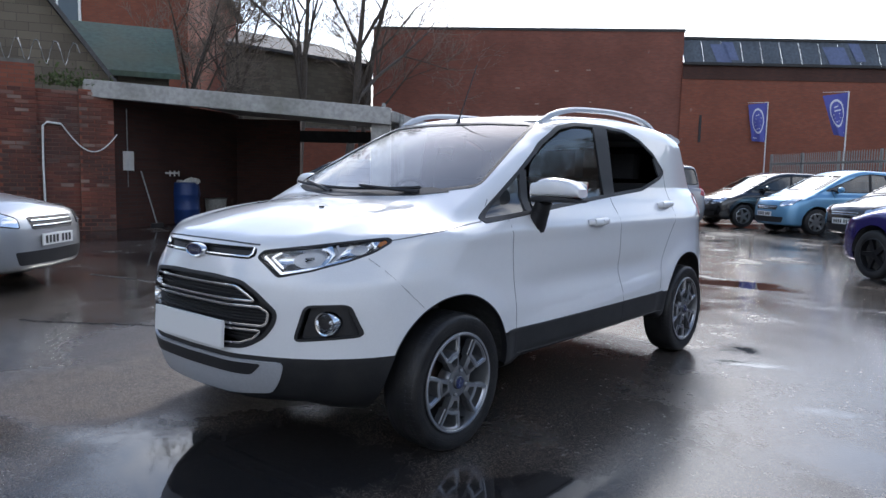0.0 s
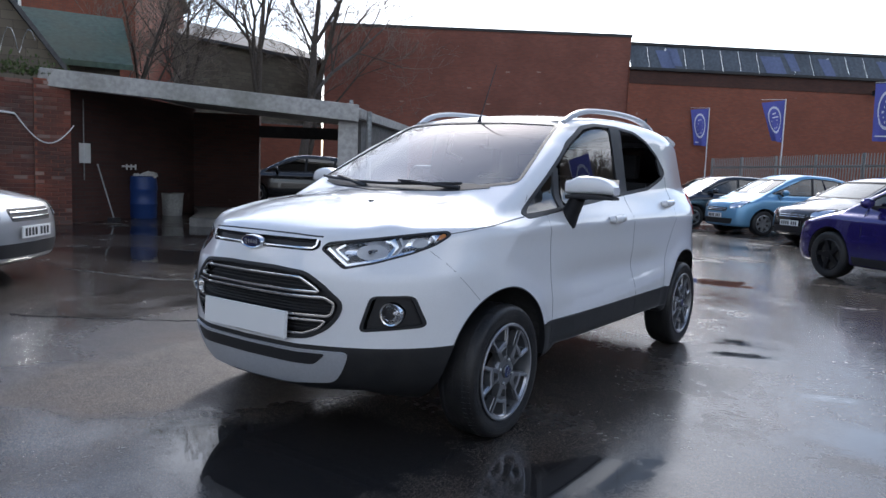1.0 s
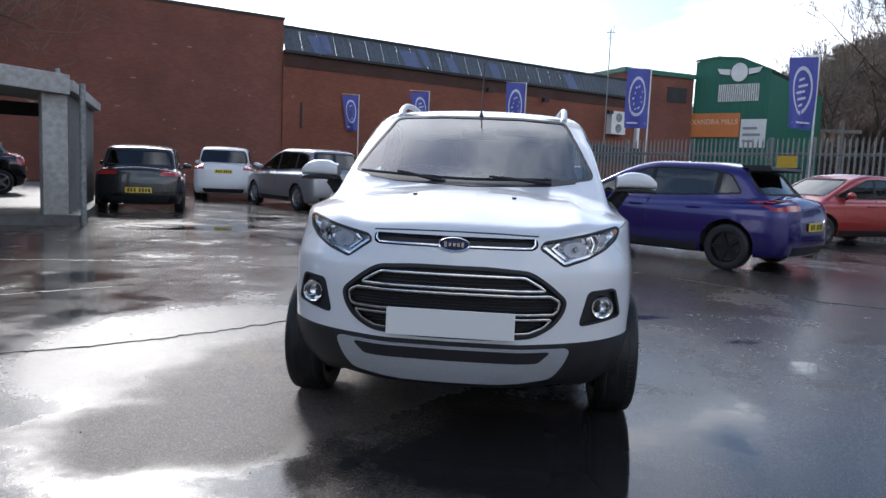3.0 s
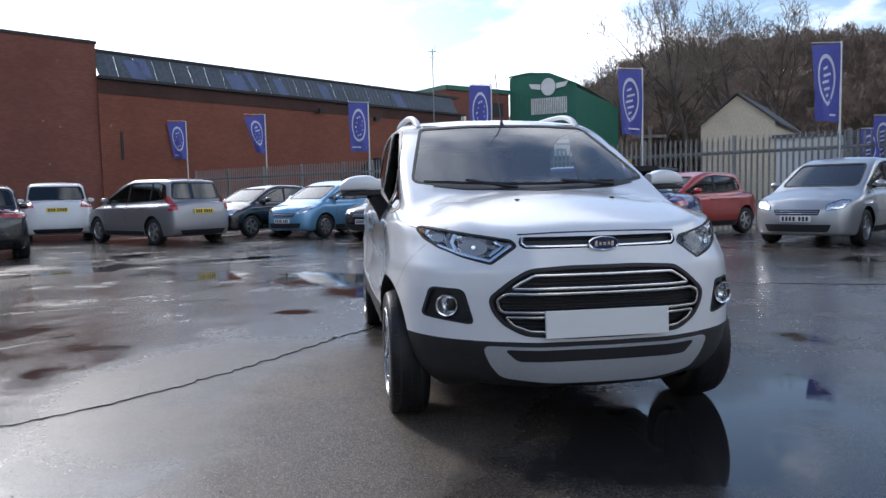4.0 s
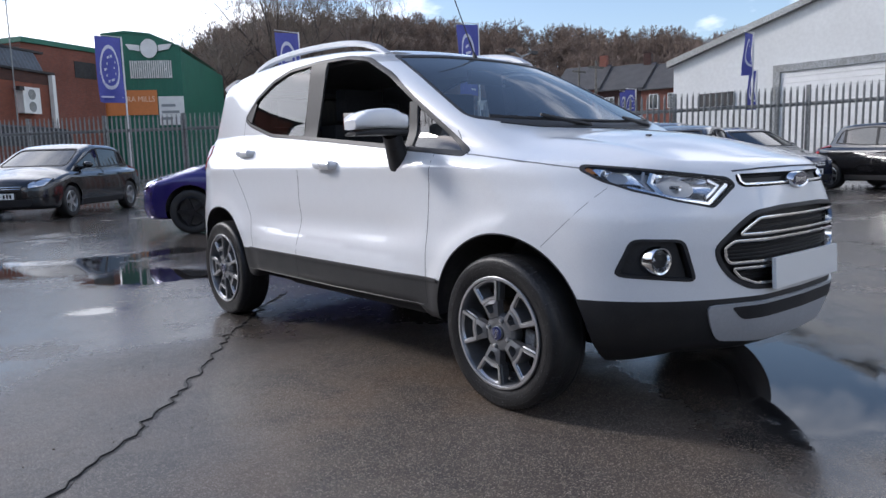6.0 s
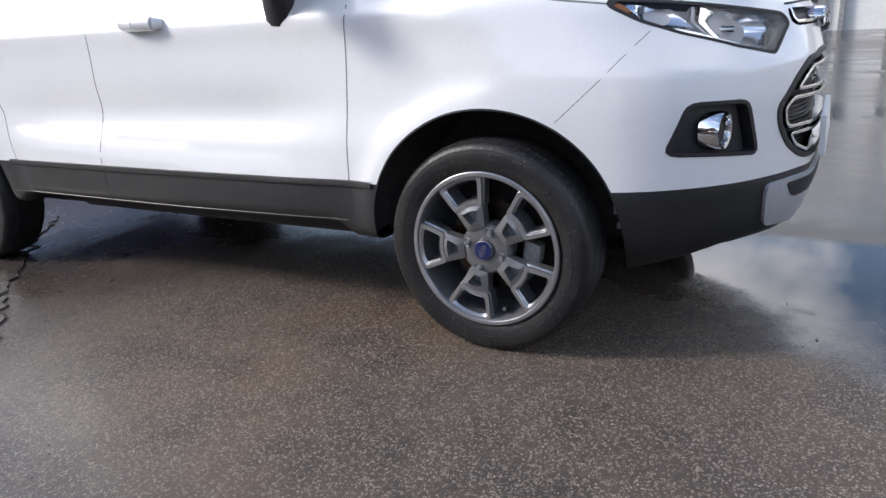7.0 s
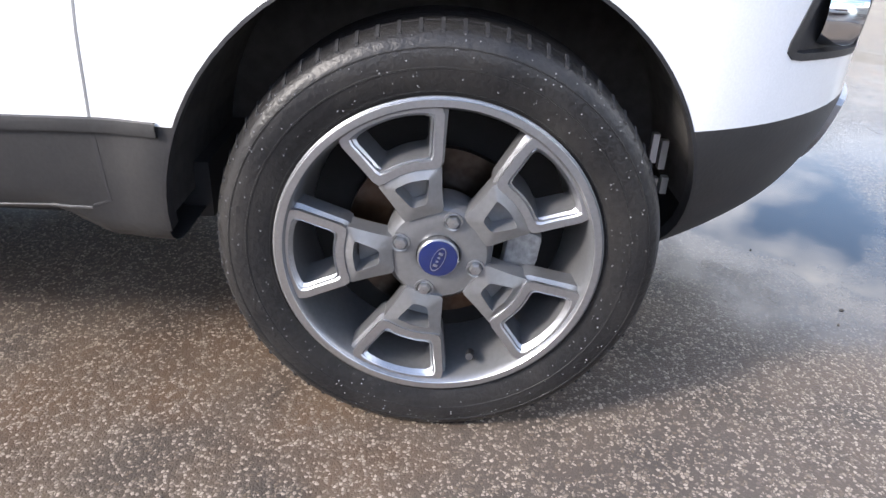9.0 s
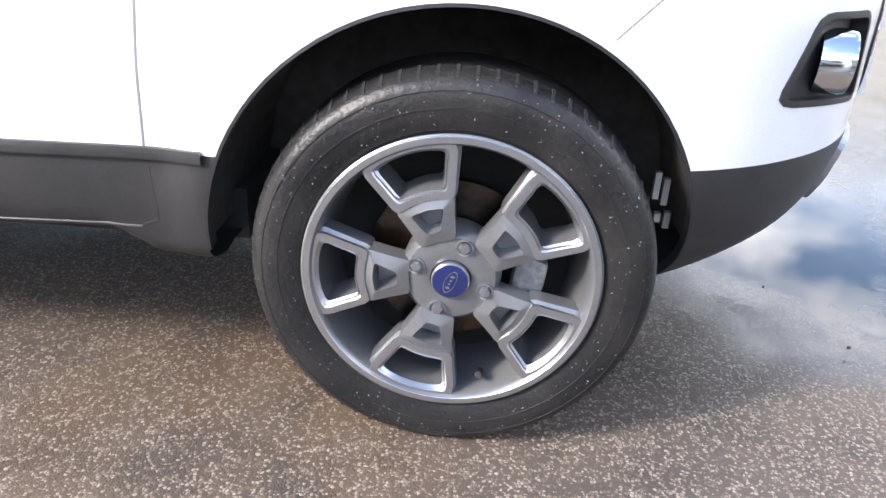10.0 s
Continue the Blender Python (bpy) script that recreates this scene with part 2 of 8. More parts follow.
def slope(F, p, e=2e-3):
    g = np.empty_like(p)
    for k in range(3):
        d = np.zeros(3); d[k] = e
        g[:, k] = (F(*(p + d).T) - F(*(p - d).T)) / (2 * e)
    return g


def unit(g):
    return g / np.maximum(np.linalg.norm(g, axis=1, keepdims=True), 1e-9)


def skin(F, lo, hi, h):
    """The surface F = 0 as quads: one corner a cell, drawn onto the surface."""
    ax = [np.arange(a, b + h, h) for a, b in zip(lo, hi)]
    V = F(*np.meshgrid(*ax, indexing="ij"))
    s = V < 0
    n = np.array(V.shape) - 1
    cut = lambda a, i, j, k: a[i : n[0] + i, j : n[1] + j, k : n[2] + k]  # noqa: E731
    cnt = sum(cut(s, i, j, k).astype(int) for i in (0, 1) for j in (0, 1) for k in (0, 1))
    act = (cnt > 0) & (cnt < 8)
    idx = np.full(act.shape, -1)
    idx[act] = np.arange(act.sum())
    total, num = np.zeros((*act.shape, 3)), np.zeros(act.shape)
    for a in range(3):
        others = [b for b in range(3) if b != a]
        for u in (0, 1):
            for v in (0, 1):
                o0 = [0, 0, 0]; o0[others[0]], o0[others[1]] = u, v
                o1 = list(o0); o1[a] = 1
                A, B = cut(V, *o0), cut(V, *o1)
                x = (A < 0) != (B < 0)
                t = np.where(x, A / np.where(x, A - B, 1), 0)
                for b in range(3):
                    total[..., b] += np.where(x, t if b == a else o0[b], 0)
                num += x
    ijk = np.argwhere(act)
    p = np.array(lo) + h * (ijk + total[act] / num[act][:, None])
    quads = []
    for a in range(3):
        b, c = [(1, 2), (2, 0), (0, 1)][a]
        sl0, sl1 = [slice(None)] * 3, [slice(None)] * 3
        sl0[a], sl1[a] = slice(0, -1), slice(1, None)
        x = s[tuple(sl0)] != s[tuple(sl1)]
        e = np.argwhere(x)
        ok = (e[:, b] > 0) & (e[:, c] > 0) & (e[:, b] < n[b]) & (e[:, c] < n[c])
        e = e[ok]
        flip = s[tuple(sl0)][tuple(e.T)]
        q = []
        for db, dc in ((0, 0), (-1, 0), (-1, -1), (0, -1)):
            f = e.copy(); f[:, b] += db; f[:, c] += dc
            q.append(idx[tuple(f.T)])
        q = np.stack(q, 1)
        q[~flip] = q[~flip][:, ::-1]
        quads.append(q)
    for _ in range(4):
        g = slope(F, p)
        step = (F(*p.T) / np.maximum((g**2).sum(1), 1e-6))[:, None] * g
        p = p - np.clip(step, -h, h) * 0.8
    return p, np.concatenate(quads)


def cast(F, u, v, side):
    """Points of the surface F = 0 met first from one side: 'R' -x, 'L' +x (u, v: y, z); 'F' front, 'B' back (x, z); 'T' top (x, y)."""
    u, v = np.asarray(u, float), np.asarray(v, float)
    start, end = {"R": (-1.3, 0.0), "L": (1.3, 0.0), "F": (-1.6, 1.9), "B": (5.0, 1.6), "T": (2.2, 0.2)}[side]
    place = {"R": lambda d: np.stack([d, u, v], -1), "L": lambda d: np.stack([d, u, v], -1), "F": lambda d: np.stack([u, d, v], -1), "B": lambda d: np.stack([u, d, v], -1), "T": lambda d: np.stack([u, v, d], -1)}[side]
    sgn = 1.0 if end > start else -1.0
    a, b = np.full(u.shape, start), np.full(u.shape, end)
    found = np.zeros(u.shape, bool)
    f = F(*np.moveaxis(place(a), -1, 0))
    for _ in range(40):
        nxt = a + sgn * np.clip(np.abs(f) * 0.45, 0.004, 0.5)
        nxt = np.where((nxt - end) * sgn > 0, end, nxt)
        fn = F(*np.moveaxis(place(nxt), -1, 0))
        hit = (fn < 0) & ~found
        b = np.where(hit, nxt, b)
        found |= hit
        a, f = np.where(found, a, nxt), np.where(found, f, fn)
        if found.all():
            break
    for _ in range(13):
        mid = (a + b) / 2
        deep = F(*np.moveaxis(place(mid), -1, 0)) < 0
        b, a = np.where(deep, mid, b), np.where(deep, a, mid)
    return place((a + b) / 2)


def rounded(poly, r=0.02, k=4):
    """Outline with its corners cut round."""
    out, n = [], len(poly)
    for i in range(n):
        p, a, b = (np.array(poly[j % n], float) for j in (i, i - 1, i + 1))
        la, lb = np.linalg.norm(a - p), np.linalg.norm(b - p)
        d = min(r, la * 0.45, lb * 0.45)
        s, e = p + (a - p) / la * d, p + (b - p) / lb * d
        out += [tuple((1 - t) ** 2 * s + 2 * t * (1 - t) * p + t * t * e) for t in np.linspace(0, 1, k)]
    return out


def flat_fill(poly, step):
    """Columns of points that fill an outline, and its quads."""
    P = np.array(poly, float)
    lo, hi = P[:, 0].min(), P[:, 0].max()
    us = np.unique(np.round(np.concatenate([np.linspace(lo, hi, max(3, int((hi - lo) / step) + 2)), P[:, 0]]), 5))
    us = us[np.concatenate([[True], np.diff(us) > 0.0015])]
    rows = max(3, int((P[:, 1].max() - P[:, 1].min()) / step) + 2)
    Q = np.roll(P, -1, 0)
    grid = []
    for u in np.clip(us, lo + 1e-5, hi - 1e-5):
        m = (P[:, 0] <= u) != (Q[:, 0] <= u)
        v = P[m, 1] + (u - P[m, 0]) / (Q[m, 0] - P[m, 0]) * (Q[m, 1] - P[m, 1])
        grid.append([(u, t) for t in np.linspace(v.min(), v.max(), rows)])
    n = len(grid)
    quads = [(i * rows + j, (i + 1) * rows + j, (i + 1) * rows + j + 1, i * rows + j + 1) for i in range(n - 1) for j in range(rows - 1)]
    ring = [i * rows for i in range(n)] + [(n - 1) * rows + j for j in range(1, rows)] + [i * rows + rows - 1 for i in range(n - 2, -1, -1)] + [j for j in range(rows - 2, 0, -1)]
    return np.array([p for c in grid for p in c]), quads, ring


def sheet(name, F, poly, side, off, thick, material, parent, label="", step=0.035):
    """A panel that lies on the surface F = 0 within an outline, off metres proud of it, with an edge that goes in by thick."""
    uv, quads, ring = flat_fill(poly, step)
    p = cast(F, uv[:, 0], uv[:, 1], side)
    nrm = unit(slope(F, p))
    top = p + nrm * off
    verts = list(top) + [top[i] - nrm[i] * thick for i in ring]
    base = len(top)
    faces = list(quads)
    k = len(ring)
    faces += [(ring[i], ring[(i + 1) % k], base + (i + 1) % k, base + i) for i in range(k)]
    bm = bmesh.new()
    vs = [bm.verts.new(v) for v in verts]
    for f in faces:
        try:
            bm.faces.new([vs[i] for i in f])
        except ValueError:
            pass
    bmesh.ops.remove_doubles(bm, verts=bm.verts, dist=0.0004)
    return part(name, bm, material, parent, label, smooth=True)


def bead(name, F, line, side, width, off, material, parent, label="", closed=False, step=0.03, depth=0.004):
    """A rounded strip along a line on the surface F = 0."""
    L = [np.array(p, float) for p in line]
    if closed:
        L.append(L[0])
    pts = []
    for a, b in zip(L, L[1:]):
        k = max(1, int(np.linalg.norm(b - a) / step))
        pts += [a + (b - a) * i / k for i in range(k)]
    if not closed:
        pts.append(L[-1])
    pts = np.array(pts)
    if closed:
        tan = np.roll(pts, -1, 0) - np.roll(pts, 1, 0)
    else:
        tan = np.gradient(pts, axis=0)
    nor = np.stack([-tan[:, 1], tan[:, 0]], 1)
    nor /= np.maximum(np.linalg.norm(nor, axis=1, keepdims=True), 1e-9)
    rows = []
    for w, o in ((-0.5, -depth), (-0.42, off * 0.8), (0, off), (0.42, off * 0.8), (0.5, -depth)):
        q = pts + nor * width * w
        p = cast(F, q[:, 0], q[:, 1], side)
        rows.append(p + unit(slope(F, p)) * o)
    n = len(pts)
    verts = np.concatenate(rows)
    faces = []
    for r in range(4):
        for i in range(n if closed else n - 1):
            j = (i + 1) % n
            faces.append((r * n + i, r * n + j, (r + 1) * n + j, (r + 1) * n + i))
    bm = bmesh.new()
    vs = [bm.verts.new(v) for v in verts]
    for f in faces:
        bm.faces.new([vs[i] for i in f])
    return part(name, bm, material, parent, label, smooth=True)


def inside(poly, u, v):
    P = np.array(poly, float)
    Q = np.roll(P, -1, 0)
    c = np.zeros(len(u), bool)
    for (x0, y0), (x1, y1) in zip(P, Q):
        m = (y0 > v) != (y1 > v)
        c ^= m & (u < (x1 - x0) * (v - y0) / ((y1 - y0) if y1 != y0 else 1) + x0)
    return c


def nearest(poly, p):
    """The nearest points of an outline."""
    P = np.array(poly, float)
    Q = np.roll(P, -1, 0)
    best, dist = p.copy(), np.full(len(p), 1e9)
    for a, b in zip(P, Q):
        t = np.clip(((p - a) @ (b - a)) / max((b - a) @ (b - a), 1e-12), 0, 1)
        q = a + t[:, None] * (b - a)
        d = np.linalg.norm(p - q, axis=1)
        best[d < dist], dist = q[d < dist], np.minimum(d, dist)
    return best

# ---- vehicles ----
BLACK_TRIM = mat("black_trim", (0.018, 0.018, 0.020), rough=0.55, grain=0.15, scale=120, bump=0.08)
SHUT = mat("shut_line", (0.16, 0.165, 0.17), rough=0.7)
GAP = mat("panel_gap", (0.02, 0.02, 0.022), rough=0.7)
CHROME = mat("chrome", (0.78, 0.79, 0.80), rough=0.08, metal=1.0)
RUBBER = mat("tyre_rubber", (0.014, 0.014, 0.015), rough=0.6, grain=0.25, scale=60, vary=0.5, stain=(0.045, 0.042, 0.038), bump=0.15)
LINER = mat("wheel_arch_liner", (0.060, 0.058, 0.056), rough=0.85, grain=0.3, scale=40, vary=0.4, stain=(0.035, 0.032, 0.03))
ALLOY = mat("silver_alloy", (0.52, 0.53, 0.54), rough=0.3, metal=0.85, grain=0.05, scale=90)
DARK_ALLOY = mat("black_alloy", (0.015, 0.015, 0.017), rough=0.3, metal=0.3)
CABIN = mat("cabin_plastic", (0.022, 0.022, 0.024), rough=0.75, grain=0.1, scale=80)
SEAT_CLOTH = mat("seat_cloth", (0.035, 0.035, 0.038), rough=0.95, grain=0.3, scale=250)
CAR_GLASS = glass("car_glass", (0.07, 0.085, 0.09))
PRIVACY_GLASS = glass("privacy_glass", (0.02, 0.022, 0.024))
CLEAR_LENS = glass("clear_lens", (0.95, 0.96, 0.97), ior=1.35)
RED_LENS = mat("red_lens", (0.42, 0.012, 0.012), rough=0.12, coat=1.0)
AMBER_LENS = mat("amber_lens", (0.65, 0.22, 0.02), rough=0.15, coat=1.0)
LAMP_CHROME = mat("lamp_reflector", (0.86, 0.88, 0.92), rough=0.14, metal=0.9)
PLATE_WHITE = mat("white_plate", (0.82, 0.82, 0.80), rough=0.35)
PLATE_YELLOW = mat("yellow_plate", (0.80, 0.58, 0.05), rough=0.35)
PLATE_BAR = mat("plate_bar", (0.02, 0.02, 0.02), rough=0.5)
BADGE_BLUE = mat("badge_blue", (0.006, 0.014, 0.08), rough=0.2, coat=1.0)


def shell(F, lo, hi, h, holes, arches, well=0.52):
    """Body skin with openings cut out along outlines and round wheel arches."""
    p, q = skin(F, lo, hi, h)
    c = p[q].mean(1)
    n = unit(slope(F, c))
    keep = np.ones(len(q), bool)
    for poly, side in holes:
        P = np.array(poly)
        if side in "RL":
            face = (c[:, 0] * (1 if side == "L" else -1) > 0.05) & (np.abs(n[:, 0]) > 0.25)
            uv = (1, 2)
        elif side in "FB":
            face = n[:, 1] * (1 if side == "B" else -1) > 0.12
            uv = (0, 2)
        else:
            face, uv = n[:, 2] > 0.2, (0, 1)
        gone = face & inside(poly, c[:, uv[0]], c[:, uv[1]]) & keep
        keep &= ~gone
        edge = np.intersect1d(np.unique(q[gone]), np.unique(q[keep]))
        if len(edge):
            new_uv = nearest(poly, p[edge][:, list(uv)])
            new_p = cast(F, new_uv[:, 0], new_uv[:, 1], side)
            near = np.linalg.norm(new_p - p[edge], axis=1) < 4 * h
            p[edge[near]] = new_p[near]
    for y, z, r in arches:
        d = np.hypot(c[:, 1] - y, c[:, 2] - z)
        gone = (np.abs(c[:, 0]) > well) & (d < r) & keep
        keep &= ~gone
        edge = np.intersect1d(np.unique(q[gone]), np.unique(q[keep]))
        e = p[edge]
        d = np.hypot(e[:, 1] - y, e[:, 2] - z)
        rim = np.abs(d - r) < 1.6 * h
        t = e[rim].copy()
        t[:, 1] = y + (t[:, 1] - y) / d[rim] * r
        t[:, 2] = z + (t[:, 2] - z) / d[rim] * r
        g = unit(slope(F, t))
        for sd, s in (("R", -1), ("L", 1)):
            m = g[:, 0] * s > 0.2
            if m.any():
                t[m] = cast(F, t[m, 1], t[m, 2], sd)
        p[edge[rim]] = t
    q = q[keep]
    return p, q, unit(slope(F, p))


def piece(name, p, q, n, mask, material, parent, label=""):
    q = q[mask]
    used, inv = np.unique(q, return_inverse=True)
    return mesh_ob(name, p[used], inv.reshape(-1, 4), material, parent, label, smooth=True, normals=n[used])


def plain_wheel(parent, x, y, r, side, rim=ALLOY, spokes=5, width=0.2):
    """Tyre and spoked rim, outer face towards side (+1 or -1)."""
    w = new("wheel")
    w.parent = parent
    w.location = (x, y, r)
    rr = r * 0.69
    bm = bmesh.new()
    h = width / 2 * side
    lathe(bm, [(rr * 0.97, h * 0.75), (rr * 1.02, h * 0.95), (r * 0.86, h * 1.05), (r * 0.95, h * 0.96), (r * 0.99, h * 0.8), (r, h * 0.5), (r, -h * 0.5), (r * 0.96, -h), (rr * 0.9, -h * 0.9)], 32)
    t = part("tyre", bm, RUBBER, w, smooth=True)
    bm = bmesh.new()
    lathe(bm, [(rr * 0.99, h * 0.88), (rr * 0.94, h * 0.93), (rr * 0.9, h * 0.7), (rr * 0.86, -h * 0.6)], 32)
    for k in range(spokes):
        a = k * math.tau / spokes + 0.3
        m = Matrix.Rotation(a, 4, "X")
        v = box(bm, min(h * 0.45, h * 0.8), max(h * 0.45, h * 0.8), -rr * 0.11, rr * 0.11, rr * 0.1, rr * 0.93)
        for vert in v:
            if vert.co.z < rr * 0.5:
                vert.co.y *= 1.5
        bmesh.ops.transform(bm, matrix=m, verts=v)
    lathe(bm, [(0.001, h * 0.9), (rr * 0.2, h * 0.88), (rr * 0.26, h * 0.6)], 16)
    part("rim", bm, rim, w, smooth=True)
    bm = bmesh.new()
    lathe(bm, [(0.001, h * 0.2), (rr * 0.9, h * 0.2)], 24)
    part("brake_disc", bm, LINER, w)
    return w


def arch_liner(parent, y, z, r, x0, x1, F=None):
    """Dark tub inside a wheel arch; with a body field its outer edge stays under the skin."""
    bm = bmesh.new()
    seg = 28
    ang = np.linspace(-0.02, math.pi + 0.02, seg)
    outer = np.full(seg, float(x1))
    if F is not None:
        outer = cast(F, y + r * np.cos(ang), z + r * np.sin(ang), "L" if x1 > 0 else "R")[:, 0] - math.copysign(0.022, x1)
    rings = []
    for xs, rr in ((outer, r), (np.full(seg, x0), r), (np.full(seg, x0), 0.02)):
        rings.append([bm.verts.new((x, y + rr * math.cos(a), z + rr * math.sin(a))) for x, a in zip(xs, ang)])
    for a, b in zip(rings, rings[1:]):
        for k in range(seg - 1):
            bm.faces.new((a[k], a[k + 1], b[k + 1], b[k]))
    return part("arch_liner", bm, LINER, parent)


def number_plate(parent, F, side, x, z, material, w=0.52, h=0.111, tilt=0.0, bars=True, proud=0.012):
    """Plate on the nose or tail; its writing is plain bars."""
    c = cast(F, [x], [z], side)[0]
    s = -1 if side == "F" else 1
    m = Matrix.Translation((x, c[1] + s * proud, z)) @ Matrix.Rotation(radians(tilt), 4, "X")
    bm = bmesh.new()
    box(bm, -w / 2, w / 2, -0.008, 0.008, -h / 2, h / 2, m)
    pl = part("number_plate", bm, material, parent, bevel=0.003)
    if bars:
        for k in range(7):
            bx = -w * 0.43 + (k + (0.6 if k > 3 else 0)) * w * 0.117
            bm = bmesh.new()
            box(bm, bx, bx + w * 0.075, -0.0095, 0.0095, -h * 0.33, h * 0.33, m)
            part("plate_bar", bm, PLATE_BAR, pl)
    return pl


def saloon_field(S):
    """Body field of an everyday car, front axle at the origin, nose to -y."""
    L, W, H, fo, wb = S["length"], S["width"] / 2, S["height"], S["front"], S["wheelbase"]
    y0, y1 = -fo, L - fo
    belt, cowl, nose = S["belt"], S["cowl"], S["nose"]
    bonnet = curve((y0, nose - 0.12), (y0 + 0.10, nose), (y0 + 0.45, nose + (cowl - nose) * 0.5), (S["screen"], cowl), (S["screen"] + 0.5, belt + 0.05), (y1 - 0.3, belt + 0.08), (y1, belt + 0.02))
    plan = curve((y0, W - 0.10), (y0 + 0.5, W - 0.03), (0.6, W), (wb, W), (y1 - 0.35, W - 0.05), (y1, W - 0.14))
    prof = curve((0.15, -0.08), (0.30, -0.03), (0.5, 0.0), (belt - 0.25, -0.008), (belt - 0.08, -0.03), (belt, -0.07), (belt + 0.1, -0.16))
    front = curve((0, y0), (W * 0.4, y0 + 0.03), (W * 0.7, y0 + 0.12), (W * 0.88, y0 + 0.28), (W, y0 + 0.6))
    rear = curve((0, y1), (W * 0.5, y1 - 0.02), (W * 0.8, y1 - 0.08), (W * 0.93, y1 - 0.2), (W, y1 - 0.45))
    fz = curve((0.15, 0.14), (0.25, 0.03), (0.42, 0.0), (0.58, 0.01), (nose, 0.07), (nose + 0.3, 0.3))
    rz = curve((0.15, 0.2), (0.28, 0.05), (0.45, 0.0), (0.65, 0.01), (belt, S.get("tail_lean", 0.06)), (belt + 0.3, 0.25))
    roof = curve(*S["roof"])
    r0 = S["roof"][0]
    ws = (r0[0] - S["screen"]) / (r0[1] - cowl)
    rr = S["roof"][-1]
    rs = S["rear_slope"]
    half = curve((S["screen"], W - 0.12), (1.2, W - 0.10), (rr[0] - 0.4, W - 0.12), (rr[0] + 0.2, W - 0.20))

    def F(x, y, z):
        ax = np.abs(x)
        low = smax(ax - plan(y) - prof(z), z - bonnet(y) + 0.16 * x * x, 0.07)
        low = smax(low, front(ax) + fz(z) - y, 0.08)
        low = smax(low, y - rear(ax) + rz(z), 0.08)
        low = smax(low, 0.20 - z, 0.05)
        top = smax(ax - half(y) + 0.24 * (z - belt), z - roof(y) + 0.08 * x * x, 0.11)
        top = smax(top, (S["screen"] + (z - cowl) * ws + 0.25 * x * x - y) / math.hypot(1, ws), 0.06)
        top = smax(top, (y - rr[0] - (rr[1] - z) * rs + 0.2 * x * x) / math.hypot(1, rs), 0.07)
        top = smax(top, belt - 0.08 - z, 0.02)
        return smin(low, top, 0.04)

    return F


